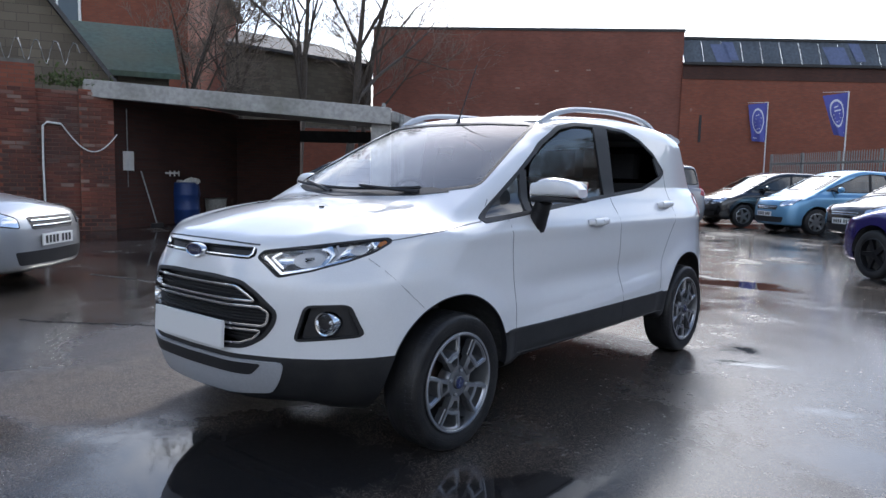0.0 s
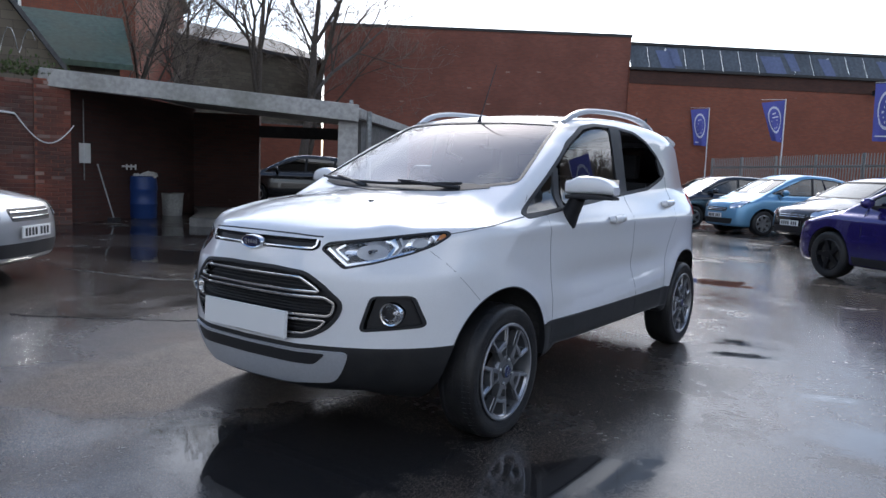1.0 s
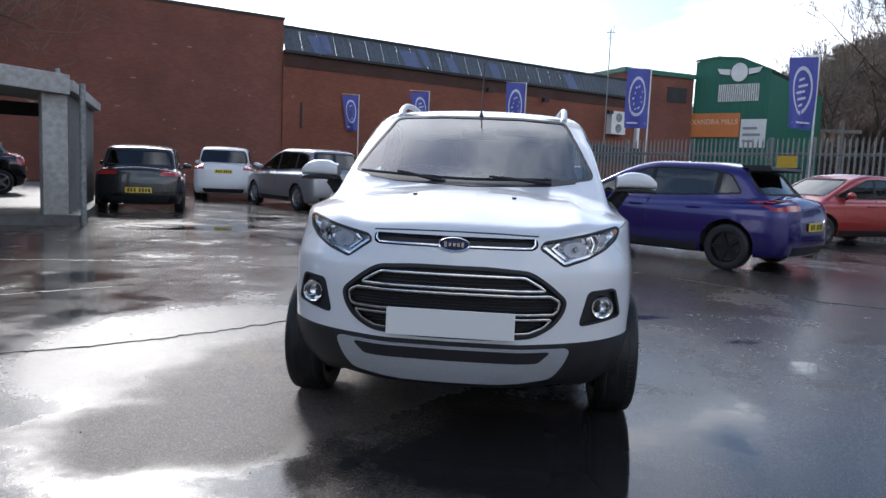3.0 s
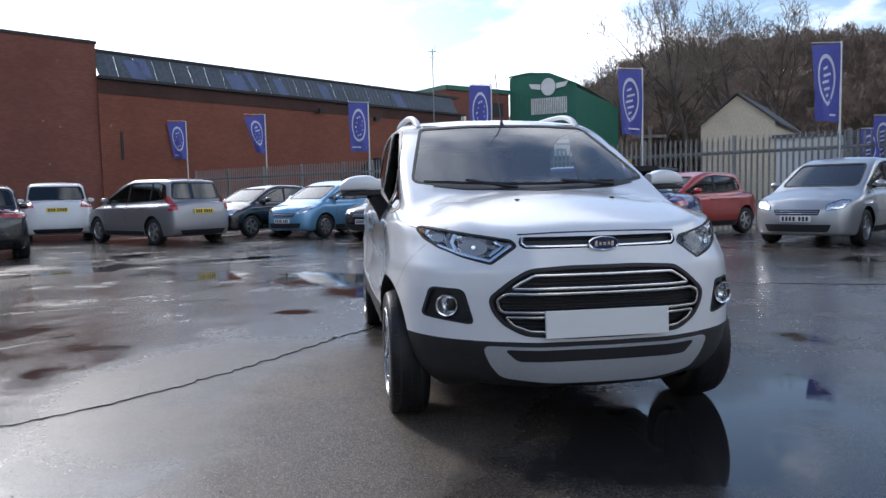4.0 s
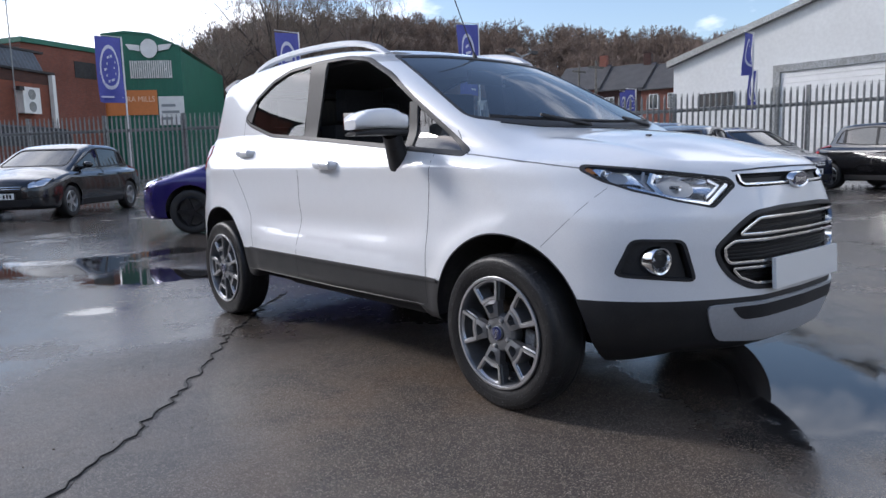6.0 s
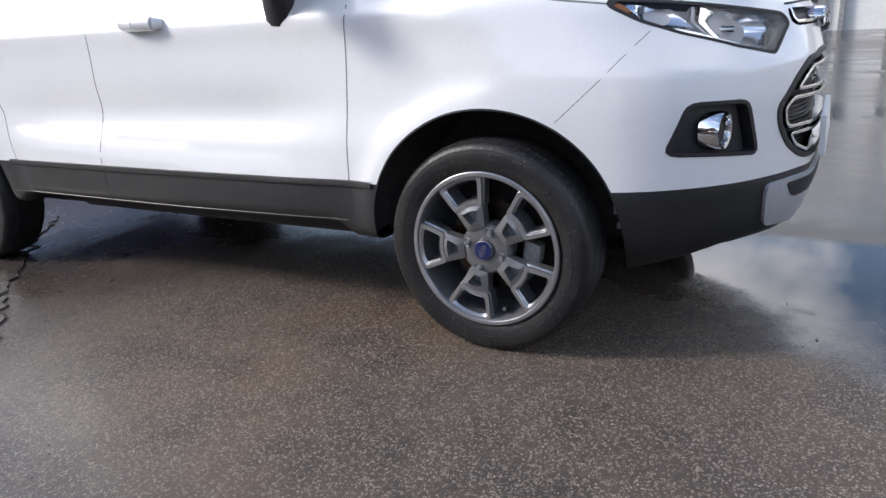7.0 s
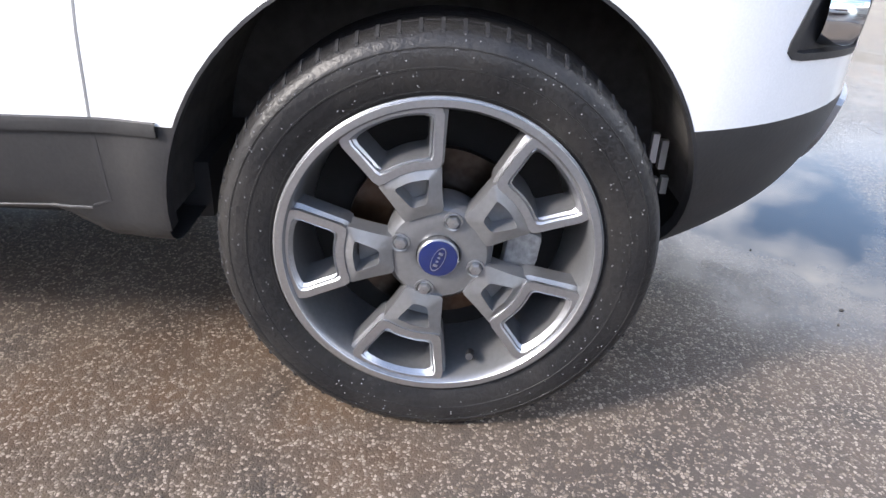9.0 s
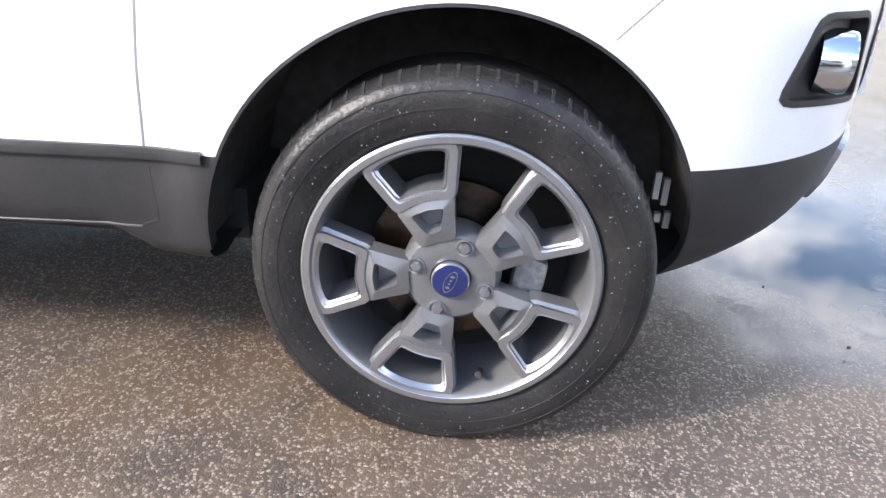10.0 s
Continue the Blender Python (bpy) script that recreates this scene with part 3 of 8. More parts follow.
def road_car(name, m, S, colour, label, rim=ALLOY, spokes=5, plates=True):
    """A parked car: body, glass, lamps, grille, wheels, mirrors, plates."""
    L, W, H, fo, wb = S["length"], S["width"] / 2, S["height"], S["front"], S["wheelbase"]
    y0, y1 = -fo, L - fo
    belt, cowl, nose = S["belt"], S["cowl"], S["nose"]
    F = saloon_field(S)
    car = thing(name, Matrix.Identity(4), label, "car", S.get("group", "parked cars"))
    R = S.get("r", 0.31)
    roof = curve(*S["roof"])
    r0, rr = S["roof"][0], S["roof"][-1]
    rs = S["rear_slope"]
    # side glass outline from the screen pillar to the rear quarter
    ya = S["screen"] + 0.25
    bl = curve((ya, cowl + 0.02), (1.0, belt + 0.03), (rr[0] - 0.2, belt + 0.09), (rr[0] + 0.3, belt + 0.14))
    top_front, top_back = r0[0] + 0.32, rr[0] - 0.30
    dlo = [(ya, float(bl(ya)))] + [(y, float(bl(y))) for y in np.linspace(ya + 0.2, rr[0] + rs * 0.12 - 0.12, 6)]
    dlo += [(top_back + 0.12, float(roof(top_back)) - 0.16), (top_back - 0.2, float(roof(top_back - 0.2)) - 0.115), (top_front + 0.3, float(roof(top_front + 0.3)) - 0.105), (top_front, float(roof(top_front)) - 0.115)]
    dlo = rounded(dlo, 0.05)
    ws0, ws1 = W - 0.24, W - 0.33
    screen = rounded([(-ws0, cowl + 0.03), (ws0, cowl + 0.03), (ws1, r0[1] - 0.05), (-ws1, r0[1] - 0.05)], 0.08)
    rg0, rg1 = belt + 0.10, rr[1] - 0.07
    back = rounded([(-W + 0.24, rg0), (W - 0.24, rg0), (W - 0.32, rg1), (-W + 0.32, rg1)], 0.07)
    holes = [(dlo, "R"), (dlo, "L"), (screen, "F"), (back, "B")]
    zc = R + 0.01
    p, q, n = shell(F, (-W - 0.1, y0 - 0.1, 0.12), (W + 0.1, y1 + 0.1, H + 0.08), 0.045, holes, [(0, zc, R + 0.055), (wb, zc, R + 0.055)])
    c = p[q].mean(1)
    body = piece("body", p, q, n, np.ones(len(q), bool), colour, car)
    for yy in (0, wb):
        for s in (-1, 1):
            arch_liner(body, yy, zc, R + 0.06, s * 0.5, s * (W - 0.05))
            plain_wheel(car, s * (W - 0.13), yy, R, s, rim, spokes)
    # glass a little under the skin, with a dark seal round it
    for side in "RL":
        pane = sheet("side_window", F, dlo, side, -0.006, 0.004, CAR_GLASS if not S.get("privacy") else PRIVACY_GLASS, body, step=0.12)
        bead("window_seal", F, dlo, side, 0.025, 0.004, GAP, pane, closed=True, step=0.08)
        for yp in S["pillars"]:
            z0, z1 = float(bl(yp)), float(roof(yp)) - 0.11
            bead("door_pillar", F, [(yp, z0), (yp + 0.03, z1)], side, 0.07, 0.003, GAP, pane)
        for yp in S["pillars"][:1] + [S["screen"] + 0.42]:
            bead("door_gap", F, [(yp, float(bl(yp)) - 0.02), (yp + 0.02, 0.6), (yp + 0.03, 0.32)], side, 0.012, 0.001, GAP, body, step=0.1)
        sill = [(R + 0.1, 0.23), (wb - R - 0.1, 0.23), (wb - R - 0.09, 0.33), (R + 0.09, 0.33)]
        sheet("sill", F, sill, side, 0.006, 0.01, GAP, body, step=0.2)
        for yh in S["handles"]:
            zh = belt - 0.11
            hp = cast(F, [yh], [zh], side)[0]
            bm = bmesh.new()
            box(bm, -0.018, 0.018, -0.1, 0.1, -0.014, 0.014, Matrix.Translation(hp + np.array([0.012 * (1 if side == "L" else -1), 0, 0])))
            part("door_handle", bm, colour, body, bevel=0.008)
    fw = sheet("windscreen", F, screen, "F", -0.006, 0.004, CAR_GLASS, body, step=0.15)
    bead("screen_seal", F, screen, "F", 0.03, 0.003, GAP, fw, closed=True, step=0.1)
    rw = sheet("rear_window", F, back, "B", -0.006, 0.004, PRIVACY_GLASS, body, step=0.15)
    bead("screen_seal", F, back, "B", 0.03, 0.003, GAP, rw, closed=True, step=0.1)
    # front: grille, intake, lamps
    gh = S.get("grille", (0.36, 0.56, 0.66))
    bars = S.get("grille_bar", CHROME)
    gr = sheet("grille", F, rounded([(-gh[0], gh[1]), (gh[0], gh[1]), (gh[0] * 1.1, gh[2]), (-gh[0] * 1.1, gh[2])], 0.03), "F", 0.004, 0.01, BLACK_TRIM, body, step=0.1)
    for k in range(2):
        zz = gh[1] + (gh[2] - gh[1]) * (0.3 + 0.4 * k)
        bead("grille_bar", F, [(-gh[0], zz), (gh[0], zz)], "F", 0.016, 0.012, bars, gr, step=0.1)
    sheet("lower_intake", F, rounded([(-0.5, 0.27), (0.5, 0.27), (0.56, 0.40), (-0.56, 0.40)], 0.03), "F", 0.004, 0.01, BLACK_TRIM, body, step=0.1)
    for s in (-1, 1):
        hl = S.get("lamp", [(0.46, nose - 0.16), (0.70, nose - 0.12), (0.76, nose + 0.01), (0.62, nose + 0.02), (0.46, nose - 0.07)])
        hl = [(s * a * W / 0.88, b) for a, b in hl]
        lamp = sheet("headlight", F, rounded(hl, 0.025), "F", 0.006, 0.01, LAMP_CHROME, body, step=0.08)
        bead("lamp_rim", F, rounded(hl, 0.025), "F", 0.012, 0.010, GAP, lamp, closed=True, step=0.06)
        tz = S.get("tail_lamp", (belt - 0.22, belt + 0.06))
        tl = []
        for a, b in ((S.get("tail_in", 0.52), tz[0] + 0.02), (0.80, tz[0]), (0.79, (tz[0] + tz[1]) / 2), (0.79, tz[1]), (S.get("tail_in", 0.52) + 0.05, tz[1] + 0.01)):
            xs = a * W / 0.88 - 0.03 * np.arange(14)
            ok = cast(F, xs, np.full(14, b), "B")[:, 1] > y1 - 0.52
            tl.append((s * xs[np.argmax(ok)], b))
        sheet("tail_light", F, rounded(tl, 0.025), "B", 0.008, 0.012, RED_LENS, body, step=0.08)
        # mirror
        ym = S["screen"] + 0.55
        mp = cast(F, [ym], [belt + 0.02], "L" if s > 0 else "R")[0]
        mir = new("door_mirror"); mir.parent = car
        bm = bmesh.new()
        bmesh.ops.create_icosphere(bm, subdivisions=2, radius=1, matrix=Matrix.Translation((mp[0] + s * 0.13, ym - 0.02, mp[2] + 0.07)) @ Matrix.Diagonal((0.11, 0.055, 0.07, 1)))
        part("mirror_shell", bm, colour, mir, smooth=True)
        bm = bmesh.new()
        rod(bm, mp - np.array([s * 0.03, 0, 0]), (mp[0] + s * 0.1, ym, mp[2] + 0.03), 0.03, 0.02)
        part("mirror_arm", bm, GAP, mir)
    sheet("rear_diffuser", F, rounded([(-0.55, 0.24), (0.55, 0.24), (0.62, 0.36), (-0.62, 0.36)], 0.03), "B", 0.006, 0.01, BLACK_TRIM, body, step=0.1)
    if plates:
        number_plate(car, F, "F", 0, S.get("front_plate", 0.46), PLATE_WHITE)
        number_plate(car, F, "B", 0, S.get("rear_plate", 0.62), PLATE_YELLOW)
    # cabin: floor, seats, dashboard
    bm = bmesh.new()
    box(bm, -W + 0.16, W - 0.16, 0.35, min(y1 - 0.35, wb + 0.45), 0.26, 0.36)
    part("cabin_floor", bm, CABIN, car)
    bm = bmesh.new()
    box(bm, -W + 0.17, W - 0.17, S["screen"] + 0.12, S["screen"] + 0.62, 0.55, cowl - 0.05)
    part("dashboard", bm, CABIN, car, bevel=0.04)
    for sx in (-0.37, 0.37):
        for ys in (1.35, 2.15):
            st = new("car_seat"); st.parent = car
            bm = bmesh.new()
            box(bm, sx - 0.24, sx + 0.24, ys - 0.5, ys, 0.36, 0.58)
            box(bm, sx - 0.23, sx + 0.23, ys - 0.06, ys + 0.08, 0.5, belt + 0.10)
            part("backrest", bm, SEAT_CLOTH, st, bevel=0.05)
            bm = bmesh.new()
            box(bm, sx - 0.12, sx + 0.12, ys + 0.0, ys + 0.09, belt + 0.12, belt + 0.29)
            part("headrest", bm, SEAT_CLOTH, st, bevel=0.03)
    car.matrix_world = m
    return car

# ---- ground ----


def tarmac():
    m, n, l, b = nodes_of("wet_tarmac")
    tc = n.new("ShaderNodeTexCoord")
    P = tc.outputs["Object"]

    def noise(scale, detail=4, rough=0.55, dist=0.0, vec=None):
        t = n.new("ShaderNodeTexNoise")
        t.inputs["Scale"].default_value, t.inputs["Detail"].default_value = scale, detail
        t.inputs["Roughness"].default_value, t.inputs["Distortion"].default_value = rough, dist
        l.new(vec or P, t.inputs["Vector"])
        return t.outputs["Fac"]

    def ramp(v, a, c, lo=0.0, hi=1.0):
        t = n.new("ShaderNodeMapRange")
        t.interpolation_type = "SMOOTHSTEP"
        t.inputs["From Min"].default_value, t.inputs["From Max"].default_value = a, c
        t.inputs["To Min"].default_value, t.inputs["To Max"].default_value = lo, hi
        l.new(v, t.inputs["Value"])
        return t.outputs["Result"]

    def op(kind, a, c):
        t = n.new("ShaderNodeMath"); t.operation = kind
        for k, v in enumerate((a, c)):
            if isinstance(v, float):
                t.inputs[k].default_value = v
            else:
                l.new(v, t.inputs[k])
        return t.outputs[0]

    def mix(f, a, c):
        t = n.new("ShaderNodeMixRGB")
        for k, v in enumerate((f, a, c)):
            if isinstance(v, tuple):
                t.inputs[k].default_value = (*v, 1)
            elif isinstance(v, float):
                t.inputs[k].default_value = v
            else:
                l.new(v, t.inputs[k])
        return t.outputs[0]

    def reach(x, y, rx, ry, deg):
        """Distance from an oval's centre, 1 on its edge."""
        mp = n.new("ShaderNodeMapping"); mp.vector_type = "TEXTURE"
        mp.inputs["Location"].default_value = (x, y, 0)
        mp.inputs["Rotation"].default_value = (0, 0, radians(deg))
        mp.inputs["Scale"].default_value = (rx, ry, 1)
        l.new(P, mp.inputs["Vector"])
        ln = n.new("ShaderNodeVectorMath"); ln.operation = "LENGTH"
        l.new(mp.outputs[0], ln.inputs[0])
        return ln.outputs["Value"]

    # stone chips in the binder
    vor = n.new("ShaderNodeTexVoronoi"); vor.inputs["Scale"].default_value = 185.0
    l.new(P, vor.inputs["Vector"])
    vr = n.new("ShaderNodeTexVoronoi"); vr.inputs["Scale"].default_value = 185.0; vr.feature = "DISTANCE_TO_EDGE"
    l.new(P, vr.inputs["Vector"])
    sep = n.new("ShaderNodeSeparateColor"); l.new(vor.outputs["Color"], sep.inputs[0])
    chip = op("MULTIPLY", ramp(sep.outputs[0], 0.45, 0.62), ramp(vr.outputs["Distance"], 0.05, 0.14))
    stone = mix(sep.outputs[1], (0.10, 0.078, 0.057), (0.31, 0.265, 0.22))
    base = mix(ramp(noise(0.7, 6), 0.35, 0.7), (0.066, 0.055, 0.048), (0.104, 0.078, 0.056))
    base = mix(ramp(noise(7.0, 5), 0.4, 0.75, 0.0, 0.6), base, (0.030, 0.028, 0.027))
    base = mix(ramp(noise(1.7, 6, 0.65), 0.45, 0.7, 0.0, 0.65), base, (0.030, 0.028, 0.027))
    base = mix(ramp(noise(1.3, 5, 0.6), 0.5, 0.72, 0.0, 0.55), base, (0.115, 0.062, 0.030))
    col = mix(chip, base, stone)
    # depth of standing water: low spots of the yard
    warp = noise(2.2, 5, 0.6)
    low = noise(0.33, 4, 0.5, 0.4)
    field = op("ADD", low, op("MULTIPLY", op("SUBTRACT", warp, 0.5), 0.20))
    field = op("ADD", field, op("MULTIPLY", op("SUBTRACT", noise(1.15, 4, 0.5, 0.6), 0.5), 0.55))
    near = None
    for oval in PUDDLES:
        d = ramp(reach(*oval), 0.3, 1.5, 0.205, 0.0)
        near = d if near is None else op("MAXIMUM", near, d)
    field = op("ADD", field, near)
    wet = ramp(field, 0.57, 0.675)
    edge = op("ADD", field, op("MULTIPLY", op("SUBTRACT", noise(15.0, 7, 0.68), 0.5), 0.17))
    # a film of water over the yard, worn off where the surface drains
    film = None
    for oval in DRIER:
        d = ramp(op("ADD", reach(*oval), op("MULTIPLY", op("SUBTRACT", noise(2.6, 5, 0.6), 0.5), 1.3)), 0.75, 1.35)
        film = d if film is None else op("MINIMUM", film, d)
    film = op("MULTIPLY", film, ramp(noise(0.9, 5, 0.6), 0.30, 0.50, 0.62, 1.0))
    film = op("MULTIPLY", film, ramp(reach(-1.75, 0.75, 1.0, 1.3, 0), 0.7, 1.2, 0.55, 1.0))
    pool = op("MULTIPLY", ramp(edge, 0.655, 0.70), op("MULTIPLY", ramp(film, 0.3, 0.8), ramp(reach(-1.9, 0.5, 1.2, 1.4, 0), 0.8, 1.2)))
    damp = ramp(noise(0.16, 3, 0.5), 0.35, 0.6)
    wet = op("MULTIPLY", wet, ramp(reach(-1.75, 0.75, 1.0, 1.3, 0), 0.7, 1.2))
    dark = mix(op("MULTIPLY", film, 0.58), col, (0.026, 0.025, 0.025))
    dark = mix(op("MULTIPLY", wet, 0.45), dark, (0.020, 0.020, 0.021))
    dark = mix(op("MULTIPLY", pool, 0.75), dark, (0.014, 0.014, 0.015))
    l.new(dark, b.inputs["Base Color"])
    fine = noise(26.0, 3)
    r0 = op("ADD", op("MULTIPLY", fine, 0.16), op("MULTIPLY", damp, -0.08))
    rough = op("ADD", r0, 0.50)
    rough = op("SUBTRACT", rough, op("MULTIPLY", film, op("ADD", 0.41, op("MULTIPLY", noise(3.5, 4), -0.16))))
    rough = op("SUBTRACT", rough, op("MULTIPLY", wet, 0.08))
    rough = op("MAXIMUM", op("MULTIPLY", rough, op("SUBTRACT", 1.0, op("MULTIPLY", pool, 0.84))), 0.025)
    l.new(rough, b.inputs["Roughness"])
    l.new(op("ADD", op("MULTIPLY", film, 0.14), 0.26), b.inputs["Specular IOR Level"])
    h = op("ADD", op("MULTIPLY", vr.outputs["Distance"], 0.55), op("MULTIPLY", noise(320.0, 2), 0.25))
    h = op("ADD", h, op("MULTIPLY", noise(5.0, 4), 0.8))
    h = op("MULTIPLY", h, op("SUBTRACT", 1.0, op("MULTIPLY", pool, 0.86)))
    h = op("MULTIPLY", h, op("SUBTRACT", 1.0, op("MULTIPLY", wet, 0.55)))
    h = op("MULTIPLY", h, op("SUBTRACT", 1.0, op("MULTIPLY", film, 0.93)))
    h = op("ADD", h, op("MULTIPLY", noise(9.0, 2), 0.035))
    h = op("ADD", h, op("MULTIPLY", noise(34.0, 3), 0.018))
    bp = n.new("ShaderNodeBump")
    bp.inputs["Strength"].default_value, bp.inputs["Distance"].default_value = 0.55, 0.006
    l.new(h, bp.inputs["Height"]); l.new(bp.outputs[0], b.inputs["Normal"])
    return m


PUDDLES = [(1.05, -0.10, 1.45, 0.60, 33), (2.3, 0.95, 1.2, 0.40, 20), (0.15, -0.85, 0.75, 0.35, 20), (-1.7, 6.2, 1.7, 1.1, -30), (-0.7, 4.5, 0.9, 0.8, 0), (-1.35, 3.3, 0.35, 0.2, 0), (0.3, 6.2, 0.8, 0.35, 10), (1.3, 2.45, 0.28, 0.12, 20), (1.98, 1.75, 0.2, 0.1, 25), (-9.0, 4.5, 1.2, 2.2, -15), (-5.0, 8.5, 2.4, 0.5, 30), (5.2, 3.6, 1.5, 0.6, 30), (-6.4, 2.6, 1.6, 0.7, 10), (-3.0, 9.5, 1.5, 0.35, 20)]
DRIER = [(-0.85, 0.25, 0.70, 1.25, -12), (-1.15, -0.75, 0.55, 0.45, 20)]
bm = bmesh.new()
rim = [bm.verts.new((600 * math.cos(a), 600 * math.sin(a), 0)) for a in np.linspace(0, math.tau, 48, endpoint=False)]
bm.faces.new(rim)
tagged(part("ground", bm, tarmac()), "wet patched tarmac yard with puddles and cracks", "ground", kind="structure")

CRACK = mat("crack_dark", (0.012, 0.011, 0.010), rough=0.8, grain=0.3, scale=60)
CRACK_LIP = mat("broken_tarmac", (0.05, 0.042, 0.035), rough=0.5, grain=0.5, scale=70, bump=0.5, vary=0.5)


def crack(pts, width, seed, lip=True):
    """A jagged split in the tarmac with a crumbled lip."""
    rnd = random.Random(seed)
    line = []
    for (x0, y0), (x1, y1) in zip(pts, pts[1:]):
        k = max(2, int(math.hypot(x1 - x0, y1 - y0) / 0.045))
        dx, dy = x1 - x0, y1 - y0
        L = math.hypot(dx, dy)
        for i in range(k):
            o = rnd.gauss(0, 0.014)
            line.append((x0 + dx * i / k - dy / L * o, y0 + dy * i / k + dx / L * o))
    line.append(pts[-1])
    out = []
    for nm, mt, wmul, z in (("crack_lip", CRACK_LIP, 4.2, 0.0025), ("crack", CRACK, 1.0, 0.0065)):
        if nm == "crack_lip" and not lip:
            continue
        bm = bmesh.new()
        prev = None
        for i, (x, y) in enumerate(line):
            a, b = line[max(0, i - 1)], line[min(len(line) - 1, i + 1)]
            dx, dy = b[0] - a[0], b[1] - a[1]
            L = math.hypot(dx, dy) or 1
            t = math.sin(math.pi * min(1, (i + 1) / len(line) * 0.98 + 0.01)) ** 0.4
            w0, w1 = (width * wmul * t * rnd.uniform(0.25, 1.0) for _ in (0, 1))
            row = [bm.verts.new((x - dy / L * w, y + dx / L * w, zz)) for w, zz in ((w0, 0.001), (w0 * 0.5, z), (-w1 * 0.5, z), (-w1, 0.001))]
            if prev:
                for j in range(3):
                    bm.faces.new((prev[j], prev[j + 1], row[j + 1], row[j]))
            prev = row
        out.append(part(nm, bm, mt))
    head = out[-1]
    tagged(head, "long jagged crack across the wet tarmac", "crack", kind="structure")
    if lip:
        out[0].parent = head


crack([(-3.35, -0.30), (-2.82, 0.05), (-2.36, 0.38), (-2.02, 0.70), (-1.70, 1.08), (-1.42, 1.45), (-1.10, 1.92)], 0.006, 1)
crack([(-1.10, 1.92), (-0.62, 2.5), (-0.2, 2.9)], 0.004, 2, lip=False)
crack([(-6.5, 3.2), (-4.6, 3.9), (-3.0, 4.4), (-2.2, 4.3)], 0.013, 3)
crack([(-3.5, 8.6), (-1.8, 8.9), (0.2, 9.4)], 0.02, 4)
crack([(2.2, 5.2), (3.4, 3.9), (4.9, 3.2)], 0.014, 5)
crack([(-5.5, 1.2), (-4.2, 1.5), (-3.2, 2.6)], 0.012, 6)

# grit and grass tufts at the joints near the wheel
GRIT = mat("loose_grit", (0.13, 0.11, 0.09), rough=0.8, grain=0.4, scale=80)
rnd = random.Random(8)
bm = bmesh.new()
for _ in range(170):
    x, y = rnd.uniform(-2.6, 0.0), rnd.uniform(-2.6, 2.2)
    s = rnd.uniform(0.002, 0.005)
    bmesh.ops.create_icosphere(bm, subdivisions=1, radius=s, matrix=Matrix.Translation((x, y, s * 0.3)) @ Matrix.Diagonal((1, rnd.uniform(0.6, 1.2), 0.6, 1)))
tagged(part("loose_grit", bm, GRIT), "loose grit scattered on the tarmac", "grit", kind="stuff")

# ---- buildings ----
BRICK_DARK = brick_mat("weathered_red_brick", (0.26, 0.092, 0.062), (0.20, 0.070, 0.050), (0.15, 0.10, 0.08), soot=0.5)
BRICK_WARM = brick_mat("orange_red_brick", (0.28, 0.088, 0.050), (0.22, 0.066, 0.040), (0.13, 0.09, 0.07), soot=0.35)
BRICK_OLD = brick_mat("old_sooty_brick", (0.24, 0.085, 0.058), (0.17, 0.060, 0.045), (0.17, 0.14, 0.12), soot=0.6, wear=(0.40, 0.34, 0.30))
BRICK_BLACKISH = brick_mat("blackish_brick", (0.085, 0.036, 0.028), (0.060, 0.028, 0.022), (0.05, 0.042, 0.038), soot=0.85, wear=(0.22, 0.16, 0.13))
STONE = mat("sooty_stone", (0.17, 0.155, 0.135), rough=0.9, grain=0.35, scale=6, vary=0.5, bump=0.4)
COURSED = brick_mat("coursed_sooty_stone", (0.16, 0.135, 0.10), (0.11, 0.092, 0.07), (0.075, 0.062, 0.05), wear=(0.30, 0.27, 0.21), soot=0.6, size=(0.46, 0.19))
COURSED_END = brick_mat("coursed_stone_gable", (0.16, 0.135, 0.10), (0.11, 0.092, 0.07), (0.075, 0.062, 0.05), wear=(0.30, 0.27, 0.21), soot=0.6, size=(0.46, 0.19), axis="y")
BEIGE = mat("beige_render", (0.62, 0.53, 0.40), rough=0.9, grain=0.1, scale=6, vary=0.3)
SLATE = mat("slate_roof", (0.075, 0.072, 0.072), rough=0.7, grain=0.3, scale=14, vary=0.4, bump=0.3)
CONCRETE = mat("stained_concrete", (0.40, 0.39, 0.37), rough=0.85, grain=0.2, scale=12, vary=0.55, stain=(0.13, 0.13, 0.10), bump=0.2)
GREY_SHEET = mat("grey_roof_sheet", (0.085, 0.10, 0.12), rough=0.6, grain=0.25, scale=8, vary=0.6, stain=(0.045, 0.05, 0.055))
BLUE_SHEET = mat("bluish_roof_panel", (0.12, 0.145, 0.25), rough=0.6, grain=0.15, scale=8, vary=0.4)
FASCIA = mat("dark_fascia", (0.028, 0.028, 0.030), rough=0.7, grain=0.3, scale=6, vary=0.5, stain=(0.06, 0.055, 0.05))
GREEN_SHEET = mat("green_cladding", (0.010, 0.135, 0.085), rough=0.5, grain=0.1, scale=6, vary=0.3)
MOSS_SHEET = mat("mossy_green_sheet", (0.055, 0.095, 0.070), rough=0.7, grain=0.3, scale=8, vary=0.6, stain=(0.09, 0.085, 0.04))
WHITE_SHEET = mat("pale_cladding", (0.62, 0.63, 0.62), rough=0.55, grain=0.06, scale=8, vary=0.25, stain=(0.45, 0.45, 0.43))
GALV = mat("galvanised_steel", (0.30, 0.31, 0.31), rough=0.5, metal=0.6, grain=0.3, scale=18, vary=0.5, stain=(0.16, 0.15, 0.13))
